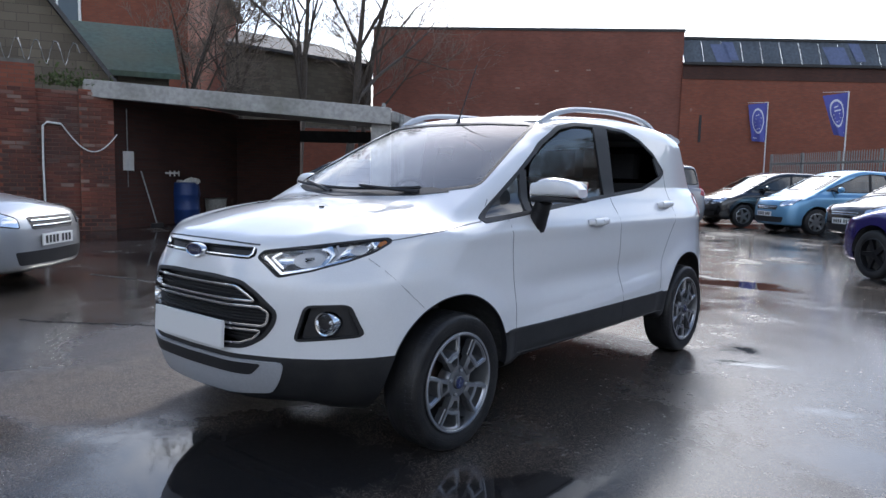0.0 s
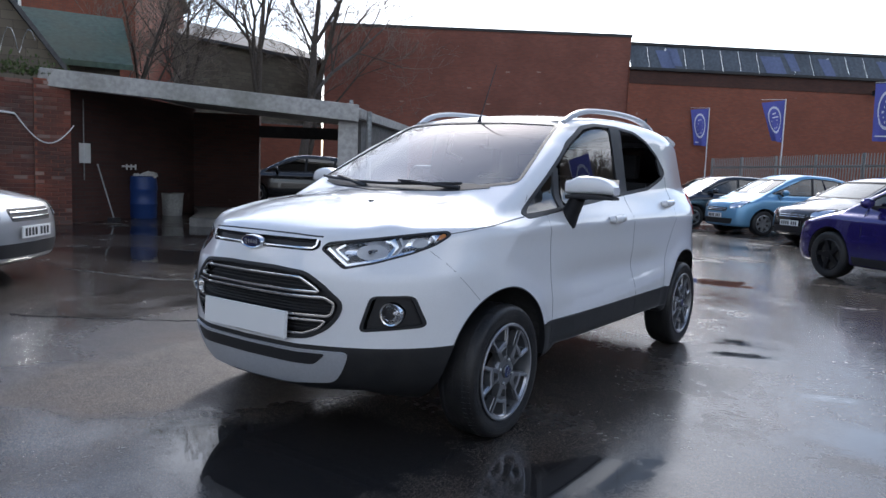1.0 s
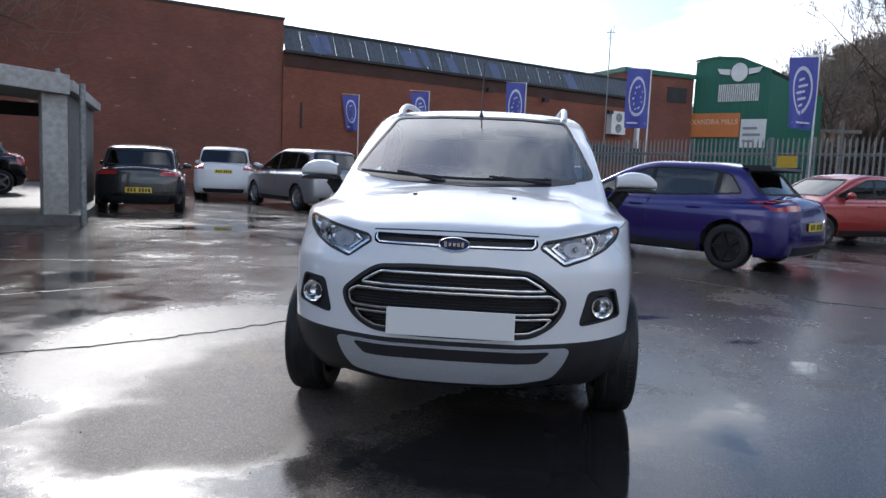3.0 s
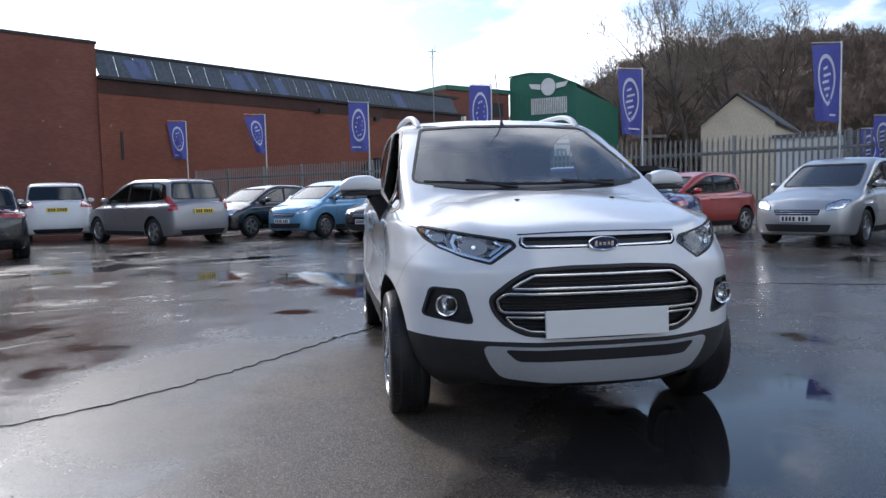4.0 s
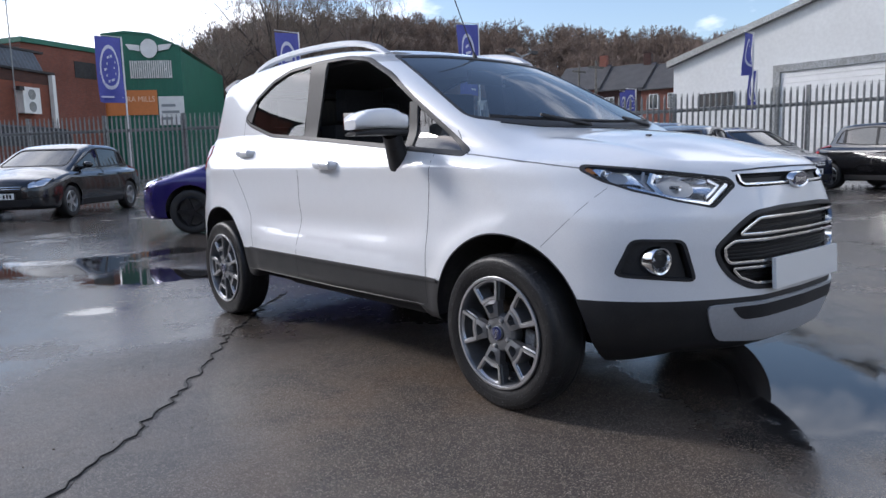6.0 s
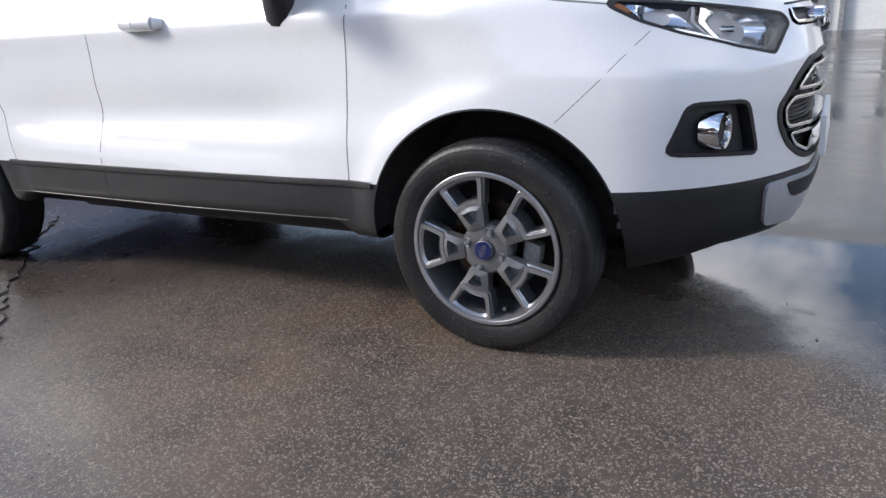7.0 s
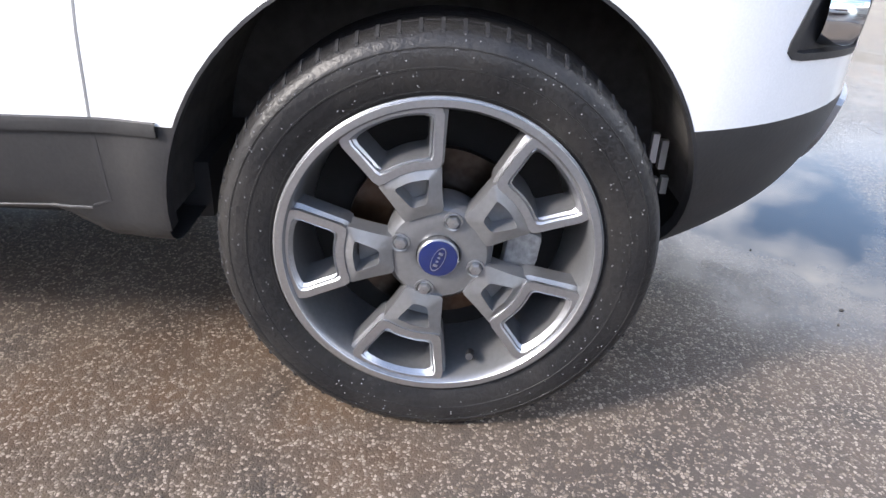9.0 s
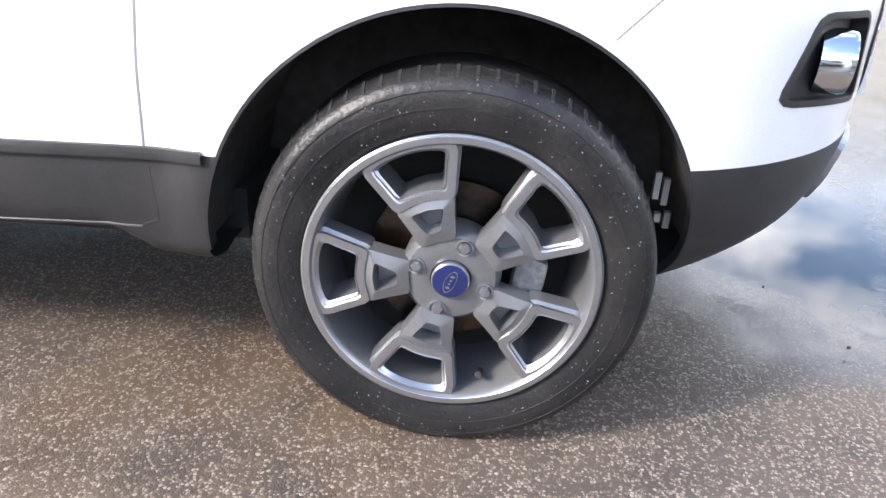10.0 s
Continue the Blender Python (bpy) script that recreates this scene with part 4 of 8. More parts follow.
WINDOW_DARK = mat("dark_window_pane", (0.03, 0.035, 0.04), rough=0.08, spec=0.8)
WHITE_PAINT = mat("white_gloss_paint", (0.75, 0.75, 0.73), rough=0.4, grain=0.05, scale=20, vary=0.2)
ORANGE_SIGN = mat("orange_board", (0.62, 0.20, 0.05), rough=0.5, grain=0.06, scale=5, vary=0.2)


def along(p, q, z=0.0):
    """Frame with x from p to q, z up, y to the left of that."""
    a = math.atan2(q[1] - p[1], q[0] - p[0])
    return Matrix.Translation((p[0], p[1], z)) @ Matrix.Rotation(a, 4, "Z"), math.hypot(q[0] - p[0], q[1] - p[1])


# tall brick block
m, L = along((-25.5, 25.0), (-12.45, 34.75))
blk = thing("brick_building", m, "tall windowless weathered red brick building with a flat coping", "building")
part_wall = boxed("wall", (0, L, 0, 9, 0, 8.86), BRICK_DARK, blk)
boxed("coping", (-0.05, L + 0.05, -0.06, 9.05, 8.86, 9.0), FASCIA, blk, bevel=0.02)
boxed("blocked_doorway", (L - 6.2, L - 5.1, -0.03, 0.05, 0, 2.3), BRICK_OLD, blk)
rnd = random.Random(3)
for _ in range(14):
    x, z, w = rnd.uniform(0.4, L - 0.6), rnd.uniform(2.4, 7.2), rnd.choice((0.1, 0.1, 0.22, 0.22))
    boxed("spalled_brick", (x, x + w, -0.006, 0.05, z, z + 0.065), mat("spalled_face", (0.34, 0.23, 0.18), rough=0.9, grain=0.3, scale=30), blk)

# long low warehouse with a steep sheeted edge to its roof
m, L = along((-12.42, 34.62), (9.4, 52.9))
wh = thing("warehouse", m, "long red brick warehouse with a steep grey sheet roof edge", "building")
boxed("wall", (0.02, L, 0, 14, 0, 7.24), BRICK_WARM, wh)
EAVES_BRICK = brick_mat("dark_eaves_brick", (0.10, 0.042, 0.030), (0.07, 0.032, 0.026), (0.06, 0.048, 0.042), soot=0.7)
boxed("eaves_band", (0.03, L - 0.02, -0.035, 0.0, 6.45, 7.24), EAVES_BRICK, wh, "darker brick band under the eaves")
boxed("gutter", (0.03, L + 0.05, -0.22, 0.02, 7.16, 7.30), FASCIA, wh, bevel=0.03)
pw = 1.02
for k in range(int(L / pw)):
    x = 0.05 + k * pw
    bm = bmesh.new()
    prev = None
    for i in range(13):
        t = i / 12
        xx = x + (pw - 0.008) * t
        o = 0.018 * math.cos(t * math.tau * 3)
        row = [bm.verts.new(v) for v in ((xx, -0.14 + o, 7.26), (xx, 0.20 + o, 7.95), (xx, 0.52 + o, 8.55), (xx, 0.9, 8.60))]
        if prev:
            for j in range(3):
                bm.faces.new((prev[j], row[j], row[j + 1], prev[j + 1]))
        prev = row
    part("roof_sheet", bm, GREY_SHEET, wh, smooth=True)
for x, w, z0 in ((1.75, 0.75, 7.32), (2.35, 0.55, 7.45), (7.6, 1.1, 7.28), (9.0, 0.5, 7.5), (10.9, 0.6, 7.28), (14.3, 0.7, 7.3), (21.0, 0.9, 7.32)):
    bm = bmesh.new()
    zt = z0 + 1.0
    yl = lambda z: -0.175 + (z - 7.26) * 0.515  # noqa: E731
    v = [bm.verts.new(c) for c in ((x, yl(z0), z0), (x + w, yl(z0), z0), (x + w - 0.2, yl(zt), zt), (x - 0.25, yl(zt), zt))]
    bm.faces.new(v)
    bm.faces.new([bm.verts.new(c.co + Vector((0, 0.02, 0))) for c in reversed(v)])
    part("bluish_patch", bm, BLUE_SHEET, wh, "bluish patch on the roof sheet")
boxed("roof_ridge", (0, L, 0.46, 0.98, 8.56, 8.70), FASCIA, wh)
boxed("wall_pier", (1.02, 1.14, -0.05, 0, 3.2, 4.6), FASCIA, wh)
boxed("downpipe", (L - 0.45, L - 0.15, -0.36, -0.06, 0, 7.1), WHITE_PAINT, wh, bevel=0.05)
for fx, fz in ((13.7, 6.5), (18.5, 6.3), (L - 3.6, 6.0)):
    fl = new("floodlight"); fl.parent = wh
    boxed("bracket", (fx - 0.03, fx + 0.03, -0.42, 0, fz, fz + 0.05), GALV, fl)
    boxed("lamp_head", (fx - 0.20, fx + 0.20, -0.62, -0.34, fz - 0.16, fz + 0.10), BLACK_TRIM, fl, bevel=0.02)
ac = new("air_conditioner"); ac.parent = wh
boxed("casing", (L - 3.4, L - 1.9, -0.5, 0, 4.45, 6.10), WHITE_PAINT, ac, bevel=0.03)
for zc in (4.87, 5.65):
    bm = bmesh.new()
    lathe(bm, [(0.33, -0.51), (0.31, -0.53), (0.27, -0.51), (0.02, -0.5)], 24, axis="z")
    bmesh.ops.transform(bm, matrix=Matrix.Translation((L - 2.65, 0, zc)) @ Matrix.Rotation(radians(-90), 4, "X"), verts=bm.verts)
    part("fan_guard", bm, GALV, ac)
# low lean-to behind the fence by the warehouse wall
lean = thing("lean_to_roof", m @ Matrix.Translation((L * 0.60, -2.2, 0)), "low dark lean-to against the warehouse wall", "shed")
bm = bmesh.new()
prism(bm, [(-1.9, 2.2), (1.9, 2.2), (1.8, 3.1), (0.5, 3.55), (-1.6, 3.3)], 0, 7.5, Matrix.Rotation(radians(90), 4, "X") @ Matrix.Rotation(radians(90), 4, "Y"))
part("roof", bm, FASCIA, lean)
boxed("wall", (0.05, 7.4, -1.8, 1.8, 0, 2.3), BRICK_OLD, lean)
mast = thing("aerial_mast", Matrix.Translation((6.6, 50.0, 0)), "slim radio aerial mast beside the warehouse", "mast")
bm = bmesh.new(); rod(bm, (0, 0, 0), (0, 0, 11.8), 0.055, 0.035, 8); pole = part("pole", bm, GALV, mast)
for a, b, r in (((-0.3, 0, 11.6), (0.3, 0, 11.6), 0.025), ((-0.2, 0, 11.2), (0.2, 0, 11.2), 0.02), ((0.2, 0, 11.6), (0.2, 0, 12.1), 0.016)):
    bm = bmesh.new(); rod(bm, a, b, r); part("antenna", bm, GALV, pole)

# open concrete shelter
A, B, C, D = (-11.2, 4.05), (-7.25, 7.60), (-9.5, 12.07), (-13.45, 8.52)
ctr = Vector(((A[0] + C[0]) / 2, (A[1] + C[1]) / 2, 0))
can = thing("open_shelter", Matrix.Translation(ctr), "open-fronted concrete canopy with a stained fascia", "shelter")
cx, cy = ctr.x, ctr.y
LIFT = 0.37
M_ = Matrix.Translation((-cx, -cy, 0))
# the roof drops from the yard wall towards the free corner
bm = bmesh.new()
lo = [bm.verts.new((p[0] - cx, p[1] - cy, z)) for p, z in ((A, 2.36 + LIFT), (B, 2.36), (C, 2.26), (D, 2.26 + LIFT))]
hi = [bm.verts.new(v.co + Vector((0, 0, 0.12))) for v in lo]
bm.faces.new(lo); bm.faces.new(hi)
for k in range(4):
    bm.faces.new((lo[k], lo[(k + 1) % 4], hi[(k + 1) % 4], hi[k]))
part("roof_slab", bm, CONCRETE, can)
mm, L = along(A, B)
bm = bmesh.new()
v = box(bm, -0.35, L + 0.15, -0.18, 0.10, 2.15, 2.47, M_ @ mm)
inv = (M_ @ mm).inverted()
for vert in v:
    vert.co.z += LIFT * (1 - (inv @ vert.co).x / L)
part("fascia_beam", bm, CONCRETE, can, "grey concrete fascia with green staining", bevel=0.015)
bm = bmesh.new(); box(bm, L - 0.24, L + 0.14, 0.0, 0.36, 0.165, 2.16, M_ @ mm)
part("post", bm, CONCRETE, can, bevel=0.02)
bm = bmesh.new(); rod(bm, (B[0] - cx + 0.28, B[1] - cy + 0.22, 0), (B[0] - cx + 0.28, B[1] - cy + 0.22, 2.35), 0.05, 0.05, 10)
part("drainpipe", bm, GALV, can)
bm = bmesh.new(); rod(bm, (B[0] - cx, B[1] - cy, 2.46), (B[0] - cx, B[1] - cy, 2.56), 0.05, 0.03, 10)
part("roof_vent", bm, GALV, can)
mm2, L2 = along(B, C)
bm = bmesh.new(); box(bm, 0.42, L2, -0.1, 0.05, 0, 2.27, M_ @ mm2)
part("side_wall", bm, mat("dark_grey_block_wall", (0.15, 0.147, 0.14), rough=0.9, grain=0.25, scale=10, vary=0.6, stain=(0.07, 0.068, 0.06), bump=0.3), can, "dark grey stained block side wall")
bm = bmesh.new(); box(bm, -0.1, L2 + 0.15, -0.24, -0.10, 2.20, 2.38, M_ @ mm2)
part("verge", bm, CONCRETE, can, bevel=0.01)
mm3, L3 = along(A, D)
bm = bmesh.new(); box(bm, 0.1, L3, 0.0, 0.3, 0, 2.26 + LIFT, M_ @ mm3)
part("end_wall", bm, BRICK_BLACKISH, can, "blackish brick end wall")
m4, L4 = along(D, C)
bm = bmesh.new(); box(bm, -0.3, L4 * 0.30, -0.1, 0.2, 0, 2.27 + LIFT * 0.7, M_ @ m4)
part("rear_wall", bm, BRICK_BLACKISH, can)
bm = bmesh.new(); box(bm, L4 * 0.30, L4, -0.1, 0.15, 1.98, 2.27, M_ @ m4)
part("rear_beam", bm, FASCIA, can)
# raised concrete apron that the free corner stands on
pad = bmesh.new()
prism(pad, [(-9.75, 5.75), (-9.0, 6.35), (-8.2, 6.9), (-7.0, 7.75), (-9.3, 12.35), (-17.0, 21.5), (-23.0, 17.0), (-14.3, 9.0), (-11.6, 7.3)], -0.05, 0.165)
# the shelter's shade is put into the apron's darker base colour
tagged(part("concrete_apron", pad, mat("damp_shaded_concrete", (0.12, 0.116, 0.108), rough=0.5, grain=0.3, scale=8, vary=0.7, stain=(0.05, 0.048, 0.044), bump=0.2), None, bevel=0.03), "raised damp concrete apron, darkened for the shelter's shade", "apron", kind="structure")
# fittings on the end wall
sw = thing("switch_box", mm3 @ Matrix.Translation((0.55, -0.08, 1.38)), "small pale electrical switch box on blackish brick", "switch box")
boxed("casing", (-0.09, 0.09, -0.04, 0.08, -0.22, 0.16), WHITE_PAINT, sw, bevel=0.015)
bm = bmesh.new(); rod(bm, (0, 0.04, 0.16), (0, 0.04, 1.0), 0.012); part("conduit", bm, GALV, sw)
bm = bmesh.new(); rod(bm, (0, 0.04, -0.55), (0, 0.04, -0.22), 0.012); part("conduit", bm, GALV, sw)
taps = thing("wall_taps", mm3 @ Matrix.Translation((1.85, -0.06, 1.12)), "row of pale pipe taps on blackish brick", "tap")
for k in range(3):
    bm = bmesh.new(); rod(bm, (k * 0.16, 0.07, 0), (k * 0.16, -0.06, 0), 0.02); rod(bm, (k * 0.16, -0.05, 0.05), (k * 0.16, -0.05, -0.07), 0.018); part("tap", bm, WHITE_PAINT, taps)
bar = thing("plastic_drum", Matrix.Translation((-12.15, 6.25, 0)), "blue plastic drum filled with rubbish", "drum")
bm = bmesh.new()
lathe(bm, [(0.001, 0.0), (0.27, 0.0), (0.29, 0.03), (0.29, 0.28), (0.305, 0.30), (0.305, 0.33), (0.29, 0.35), (0.29, 0.60), (0.305, 0.62), (0.305, 0.66), (0.28, 0.90), (0.26, 0.92), (0.255, 0.86), (0.001, 0.84)], 32, axis="z")
part("body", bm, mat("blue_plastic", (0.02, 0.055, 0.20), rough=0.45, grain=0.1, scale=30, vary=0.4), bar, smooth=True)
rb = random.Random(5)
for k in range(7):
    bm = bmesh.new()
    bmesh.ops.create_icosphere(bm, subdivisions=2, radius=1, matrix=Matrix.Translation((rb.uniform(-0.15, 0.22), rb.uniform(-0.15, 0.15), 0.90 + rb.uniform(0, 0.08))) @ Matrix.Diagonal((0.09, 0.08, 0.07, 1)))
    for v in bm.verts:
        v.co += Vector((rb.uniform(-1, 1), rb.uniform(-1, 1), rb.uniform(-1, 1))) * 0.022
    part("rubbish", bm, mat("crumpled_paper", (0.60, 0.58, 0.54), rough=0.9, grain=0.15, scale=30), bar)
bag = thing("waste_tub", Matrix.Translation((-12.75, 7.35, 0)), "grubby white tub beside the blue drum", "tub")
bm = bmesh.new(); lathe(bm, [(0.001, 0), (0.24, 0), (0.28, 0.5), (0.30, 0.52), (0.27, 0.53), (0.26, 0.46), (0.001, 0.44)], 24, axis="z")
part("body", bm, mat("grubby_white_plastic", (0.42, 0.42, 0.39), rough=0.6, grain=0.2, scale=20, vary=0.5), bag, smooth=True)
hose = thing("broom", mm3 @ Matrix.Translation((1.0, -0.25, 0)), "broom leaning on the shelter wall", "broom")
bm = bmesh.new(); rod(bm, (0, -0.12, 0.05), (-0.08, 0.18, 1.15), 0.016); part("handle", bm, GALV, hose)
boxed("brush", (-0.15, 0.15, -0.17, -0.07, 0, 0.09), BLACK_TRIM, hose)

# yard boundary wall: brick with a pier, a pipe, wire coils
m, L = along((-11.2, 4.03), (-14.1, -4.7))
yw = thing("boundary_wall", m, "old red brick yard wall with a pale conduit and wire on top", "wall")
boxed("wall", (0.0, L, -0.36, 0, 0, 2.62), BRICK_OLD, yw)
boxed("pier", (-0.15, 0.45, -0.42, 0.06, 0, 2.66), BRICK_WARM, yw)
boxed("pier", (1.15, 1.75, -0.42, 0.07, 0, 3.05), BRICK_WARM, yw)
boxed("upper_wall", (1.2, L, -0.36, -0.002, 2.62, 3.05), BRICK_OLD, yw)
boxed("coping", (1.15, L, -0.42, 0.05, 3.05, 3.12), STONE, yw)
bm = bmesh.new(); tube(bm, [(1.05, 0.04, 0.4), (1.06, 0.04, 1.2), (1.05, 0.04, 1.95), (0.98, 0.05, 2.02), (0.75, 0.05, 2.00)], 0.02, 8); part("conduit", bm, WHITE_PAINT, yw)
bm = bmesh.new(); tube(bm, [(0.75 - 0.95 * t, 0.08, 2.0 - 0.5 * math.sin(t * math.pi * 0.9) - 0.0 * t) for t in np.linspace(0, 1, 14)], 0.012, 6); part("cable", bm, WHITE_PAINT, yw)
bm = bmesh.new()
pts = [(0.4 + t * 0.045, -0.18 + 0.22 * math.cos(t * 0.9), 3.32 + 0.22 * math.sin(t * 0.9)) for t in range(110)]
tube(bm, pts, 0.008, 4)
part("wire_coil", bm, GALV, yw)
IVY = mat("moss_and_ivy", (0.06, 0.085, 0.02), rough=0.8, grain=0.5, scale=30)
rb = random.Random(9)
bm = bmesh.new()
for _ in range(420):
    x, y, z = rb.gauss(0.55, 0.35), rb.uniform(-0.3, 0.12), 2.72 + abs(rb.gauss(0, 0.13))
    s = rb.uniform(0.02, 0.05)
    mt = Matrix.Translation((x, y, z)) @ Euler((rb.uniform(0, 3), rb.uniform(0, 3), rb.uniform(0, 3))).to_matrix().to_4x4()
    bm.faces.new([bm.verts.new(mt @ Vector(v)) for v in ((-s, 0, 0), (0, -s * 0.6, 0.004), (s, 0, 0), (0, s * 0.6, 0.004))])
tagged(part("ivy", bm, IVY, yw), kind="stuff")


def yard_brick_mat():
    m, n, l, b = nodes_of("yard_brick")
    oi, tc = n.new("ShaderNodeObjectInfo"), n.new("ShaderNodeTexCoord")
    rp = n.new("ShaderNodeValToRGB")
    rp.color_ramp.elements[0].color, rp.color_ramp.elements[1].color = (0.10, 0.032, 0.024, 1), (0.24, 0.080, 0.050, 1)
    for p_, c_ in ((0.4, (0.17, 0.054, 0.035, 1)), (0.75, (0.21, 0.066, 0.042, 1)), (0.95, (0.32, 0.22, 0.18, 1))):
        rp.color_ramp.elements.new(p_).color = c_
    l.new(oi.outputs["Random"], rp.inputs[0])
    t1, t2, mx, r2 = n.new("ShaderNodeTexNoise"), n.new("ShaderNodeTexNoise"), n.new("ShaderNodeMixRGB"), n.new("ShaderNodeValToRGB")
    geo = n.new("ShaderNodeNewGeometry")
    t1.inputs["Scale"].default_value, t2.inputs["Scale"].default_value = 1.1, 45.0
    l.new(geo.outputs["Position"], t1.inputs["Vector"]); l.new(geo.outputs["Position"], t2.inputs["Vector"])
    r2.color_ramp.elements[0].position, r2.color_ramp.elements[1].position = 0.42, 0.66
    l.new(t1.outputs["Fac"], r2.inputs[0])
    sc = n.new("ShaderNodeMath"); sc.operation = "MULTIPLY"; sc.inputs[1].default_value = 0.8
    l.new(r2.outputs[0], sc.inputs[0]); l.new(sc.outputs[0], mx.inputs[0])
    l.new(rp.outputs[0], mx.inputs[1]); mx.inputs[2].default_value = (0.055, 0.032, 0.027, 1)
    l.new(mx.outputs[0], b.inputs["Base Color"])
    bp = n.new("ShaderNodeBump"); bp.inputs["Strength"].default_value, bp.inputs["Distance"].default_value = 0.7, 0.006
    l.new(t2.outputs["Fac"], bp.inputs["Height"]); l.new(bp.outputs[0], b.inputs["Normal"])
    b.inputs["Roughness"].default_value = 0.9
    return m


# single bricks of the nearest stretch of the yard wall
YARD_BRICK = yard_brick_mat()
bm = bmesh.new()
v = box(bm, 0, 1, 0, 0.014, 0, 0.065)
for vert in v:
    if vert.co.y > 0.01:
        vert.co.x = 0.5 + (vert.co.x - 0.5) * 0.965
        vert.co.z = 0.0325 + (vert.co.z - 0.0325) * 0.88
one = part("brick", bm, YARD_BRICK, yw)
brick_mesh = one.data
bpy.data.objects.remove(one)
rb = random.Random(19)
for row in range(35):
    z = 0.01 + row * 0.075
    for x0, x1, yf in ((-0.15, 0.45, 0.06), (0.45, 1.15, 0.0), (1.15, 1.75, 0.07)):
        x = x0 - (0.1125 if row % 2 else 0)
        while x < x1 - 0.02:
            a, c_ = max(x, x0), min(x + 0.215, x1)
            if c_ - a > 0.05:
                br = new("brick", brick_mesh)
                br.parent = yw
                br.location = (a + rb.uniform(0, 0.003), yf - 0.004 - (0.006 if rb.random() < 0.06 else 0) + rb.uniform(-0.002, 0.002), z + rb.uniform(-0.002, 0.002))
                br.scale = (c_ - a, 1, 1)
            x += 0.225


def gable(name, p, q, depth, eaves, ridge, wall, roof, label, windows=(), chimney=False, cat="house"):
    """House with a pitched roof; the front runs from p to q."""
    m, L = along(p, q)
    h = thing(name, m, label, cat)
    boxed("wall", (0, L, 0, depth, 0, eaves), wall, h)
    for x in (0, L):
        bm = bmesh.new()
        bm.faces.new([bm.verts.new(c) for c in ((x, 0, eaves), (x, depth, eaves), (x, depth / 2, ridge - 0.1))])
        part("gable", bm, wall, h)
    bm = bmesh.new()
    for s in (0, 1):
        y0, y1 = (-0.35, depth / 2) if s == 0 else (depth + 0.35, depth / 2)
        z0 = eaves - 0.35 * (ridge - eaves) / (depth / 2)
        v = [bm.verts.new(c) for c in ((-0.3, y0, z0), (L + 0.3, y0, z0), (L + 0.3, y1, ridge), (-0.3, y1, ridge), (-0.3, y0, z0 + 0.15), (L + 0.3, y0, z0 + 0.15), (L + 0.3, y1, ridge + 0.15), (-0.3, y1, ridge + 0.15))]
        for f in ((0, 1, 2, 3), (4, 5, 6, 7), (0, 1, 5, 4), (1, 2, 6, 5), (0, 3, 7, 4)):
            bm.faces.new([v[i] for i in f])
    rf = part("roof", bm, roof, h)
    for x, z, w, hh in windows:
        win = new("window"); win.parent = h
        boxed("window_frame", (x - w / 2 - 0.1, x + w / 2 + 0.1, -0.06, 0.02, z - 0.1, z + hh + 0.1), WHITE_PAINT, win)
        boxed("pane", (x - w / 2, x + w / 2, -0.075, 0.0, z, z + hh), WINDOW_DARK, win)
        boxed("glazing_bar", (x - 0.04, x + 0.04, -0.085, 0.0, z, z + hh), WHITE_PAINT, win)
    if chimney:
        boxed("chimney", (L - 1.2, L - 0.3, depth / 2 - 0.4, depth / 2 + 0.4, ridge - 0.5, ridge + 1.3), wall, rf)
    return h


def polar(az, dist, eye=(-0.47, -3.6)):
    return (eye[0] + dist * math.sin(radians(az)), eye[1] + dist * math.cos(radians(az)))


E0 = (2.73, -2.38)
gable("stone_mill", polar(-64.9, 18.5, E0), polar(-64.0, 24, E0), 5.4, 3.25, 6.9, COURSED_END, SLATE, "old sooty stone building with a dark slate roof", cat="building")
gable("lean_to_shed", polar(-68.0, 22, E0), polar(-61.0, 22, E0), 5, 3.9, 5.4, COURSED, MOSS_SHEET, "stone shed with a mossy green sheet roof", cat="shed")
gable("brick_mill", polar(-72, 34, E0), polar(-59.6, 31, E0), 8, 8.8, 9.6, BRICK_WARM, SLATE, "red brick mill building beyond the yard wall", cat="building", windows=((2.6, 6.6, 1.6, 1.4),))
gable("stone_row", polar(-59.0, 36, E0), polar(-46.0, 42, E0), 8, 7.3, 8.7, COURSED, SLATE, "row of dark stone buildings behind bare trees", cat="building", windows=())

m, L = along((-31.0, 14.4), (-25.52, 24.9))
bw = thing("rear_wall", m, "sooty red brick wall behind the shelter", "wall")
boxed("wall", (0, L, 0, 0.35, 0, 3.5), BRICK_WARM, bw)
boxed("coping", (0, L, -0.05, 0.4, 3.5, 3.6), STONE, bw)

# green warehouse with a wing emblem and boards
p0, p1 = polar(13.7, 72), polar(18.8, 70.0)
m, L = along(p0, p1)
gw = thing("green_warehouse", m @ Matrix.Diagonal((1, 1, 1.14, 1)), "green clad warehouse with white emblem, orange board and pale sign", "building")
bm = bmesh.new()
prism(bm, [(0, 0), (L, 0), (L, 9.75), (L * 0.62, 10.75), (L * 0.3, 10.95), (0, 10.75)], -0.4, 0.0, Matrix.Rotation(radians(90), 4, "X"))
part("gable_wall", bm, GREEN_SHEET, gw)
boxed("side_wall", (0.02, L - 0.02, 0.4, 20, 0, 9.6), GREEN_SHEET, gw)
bm = bmesh.new()
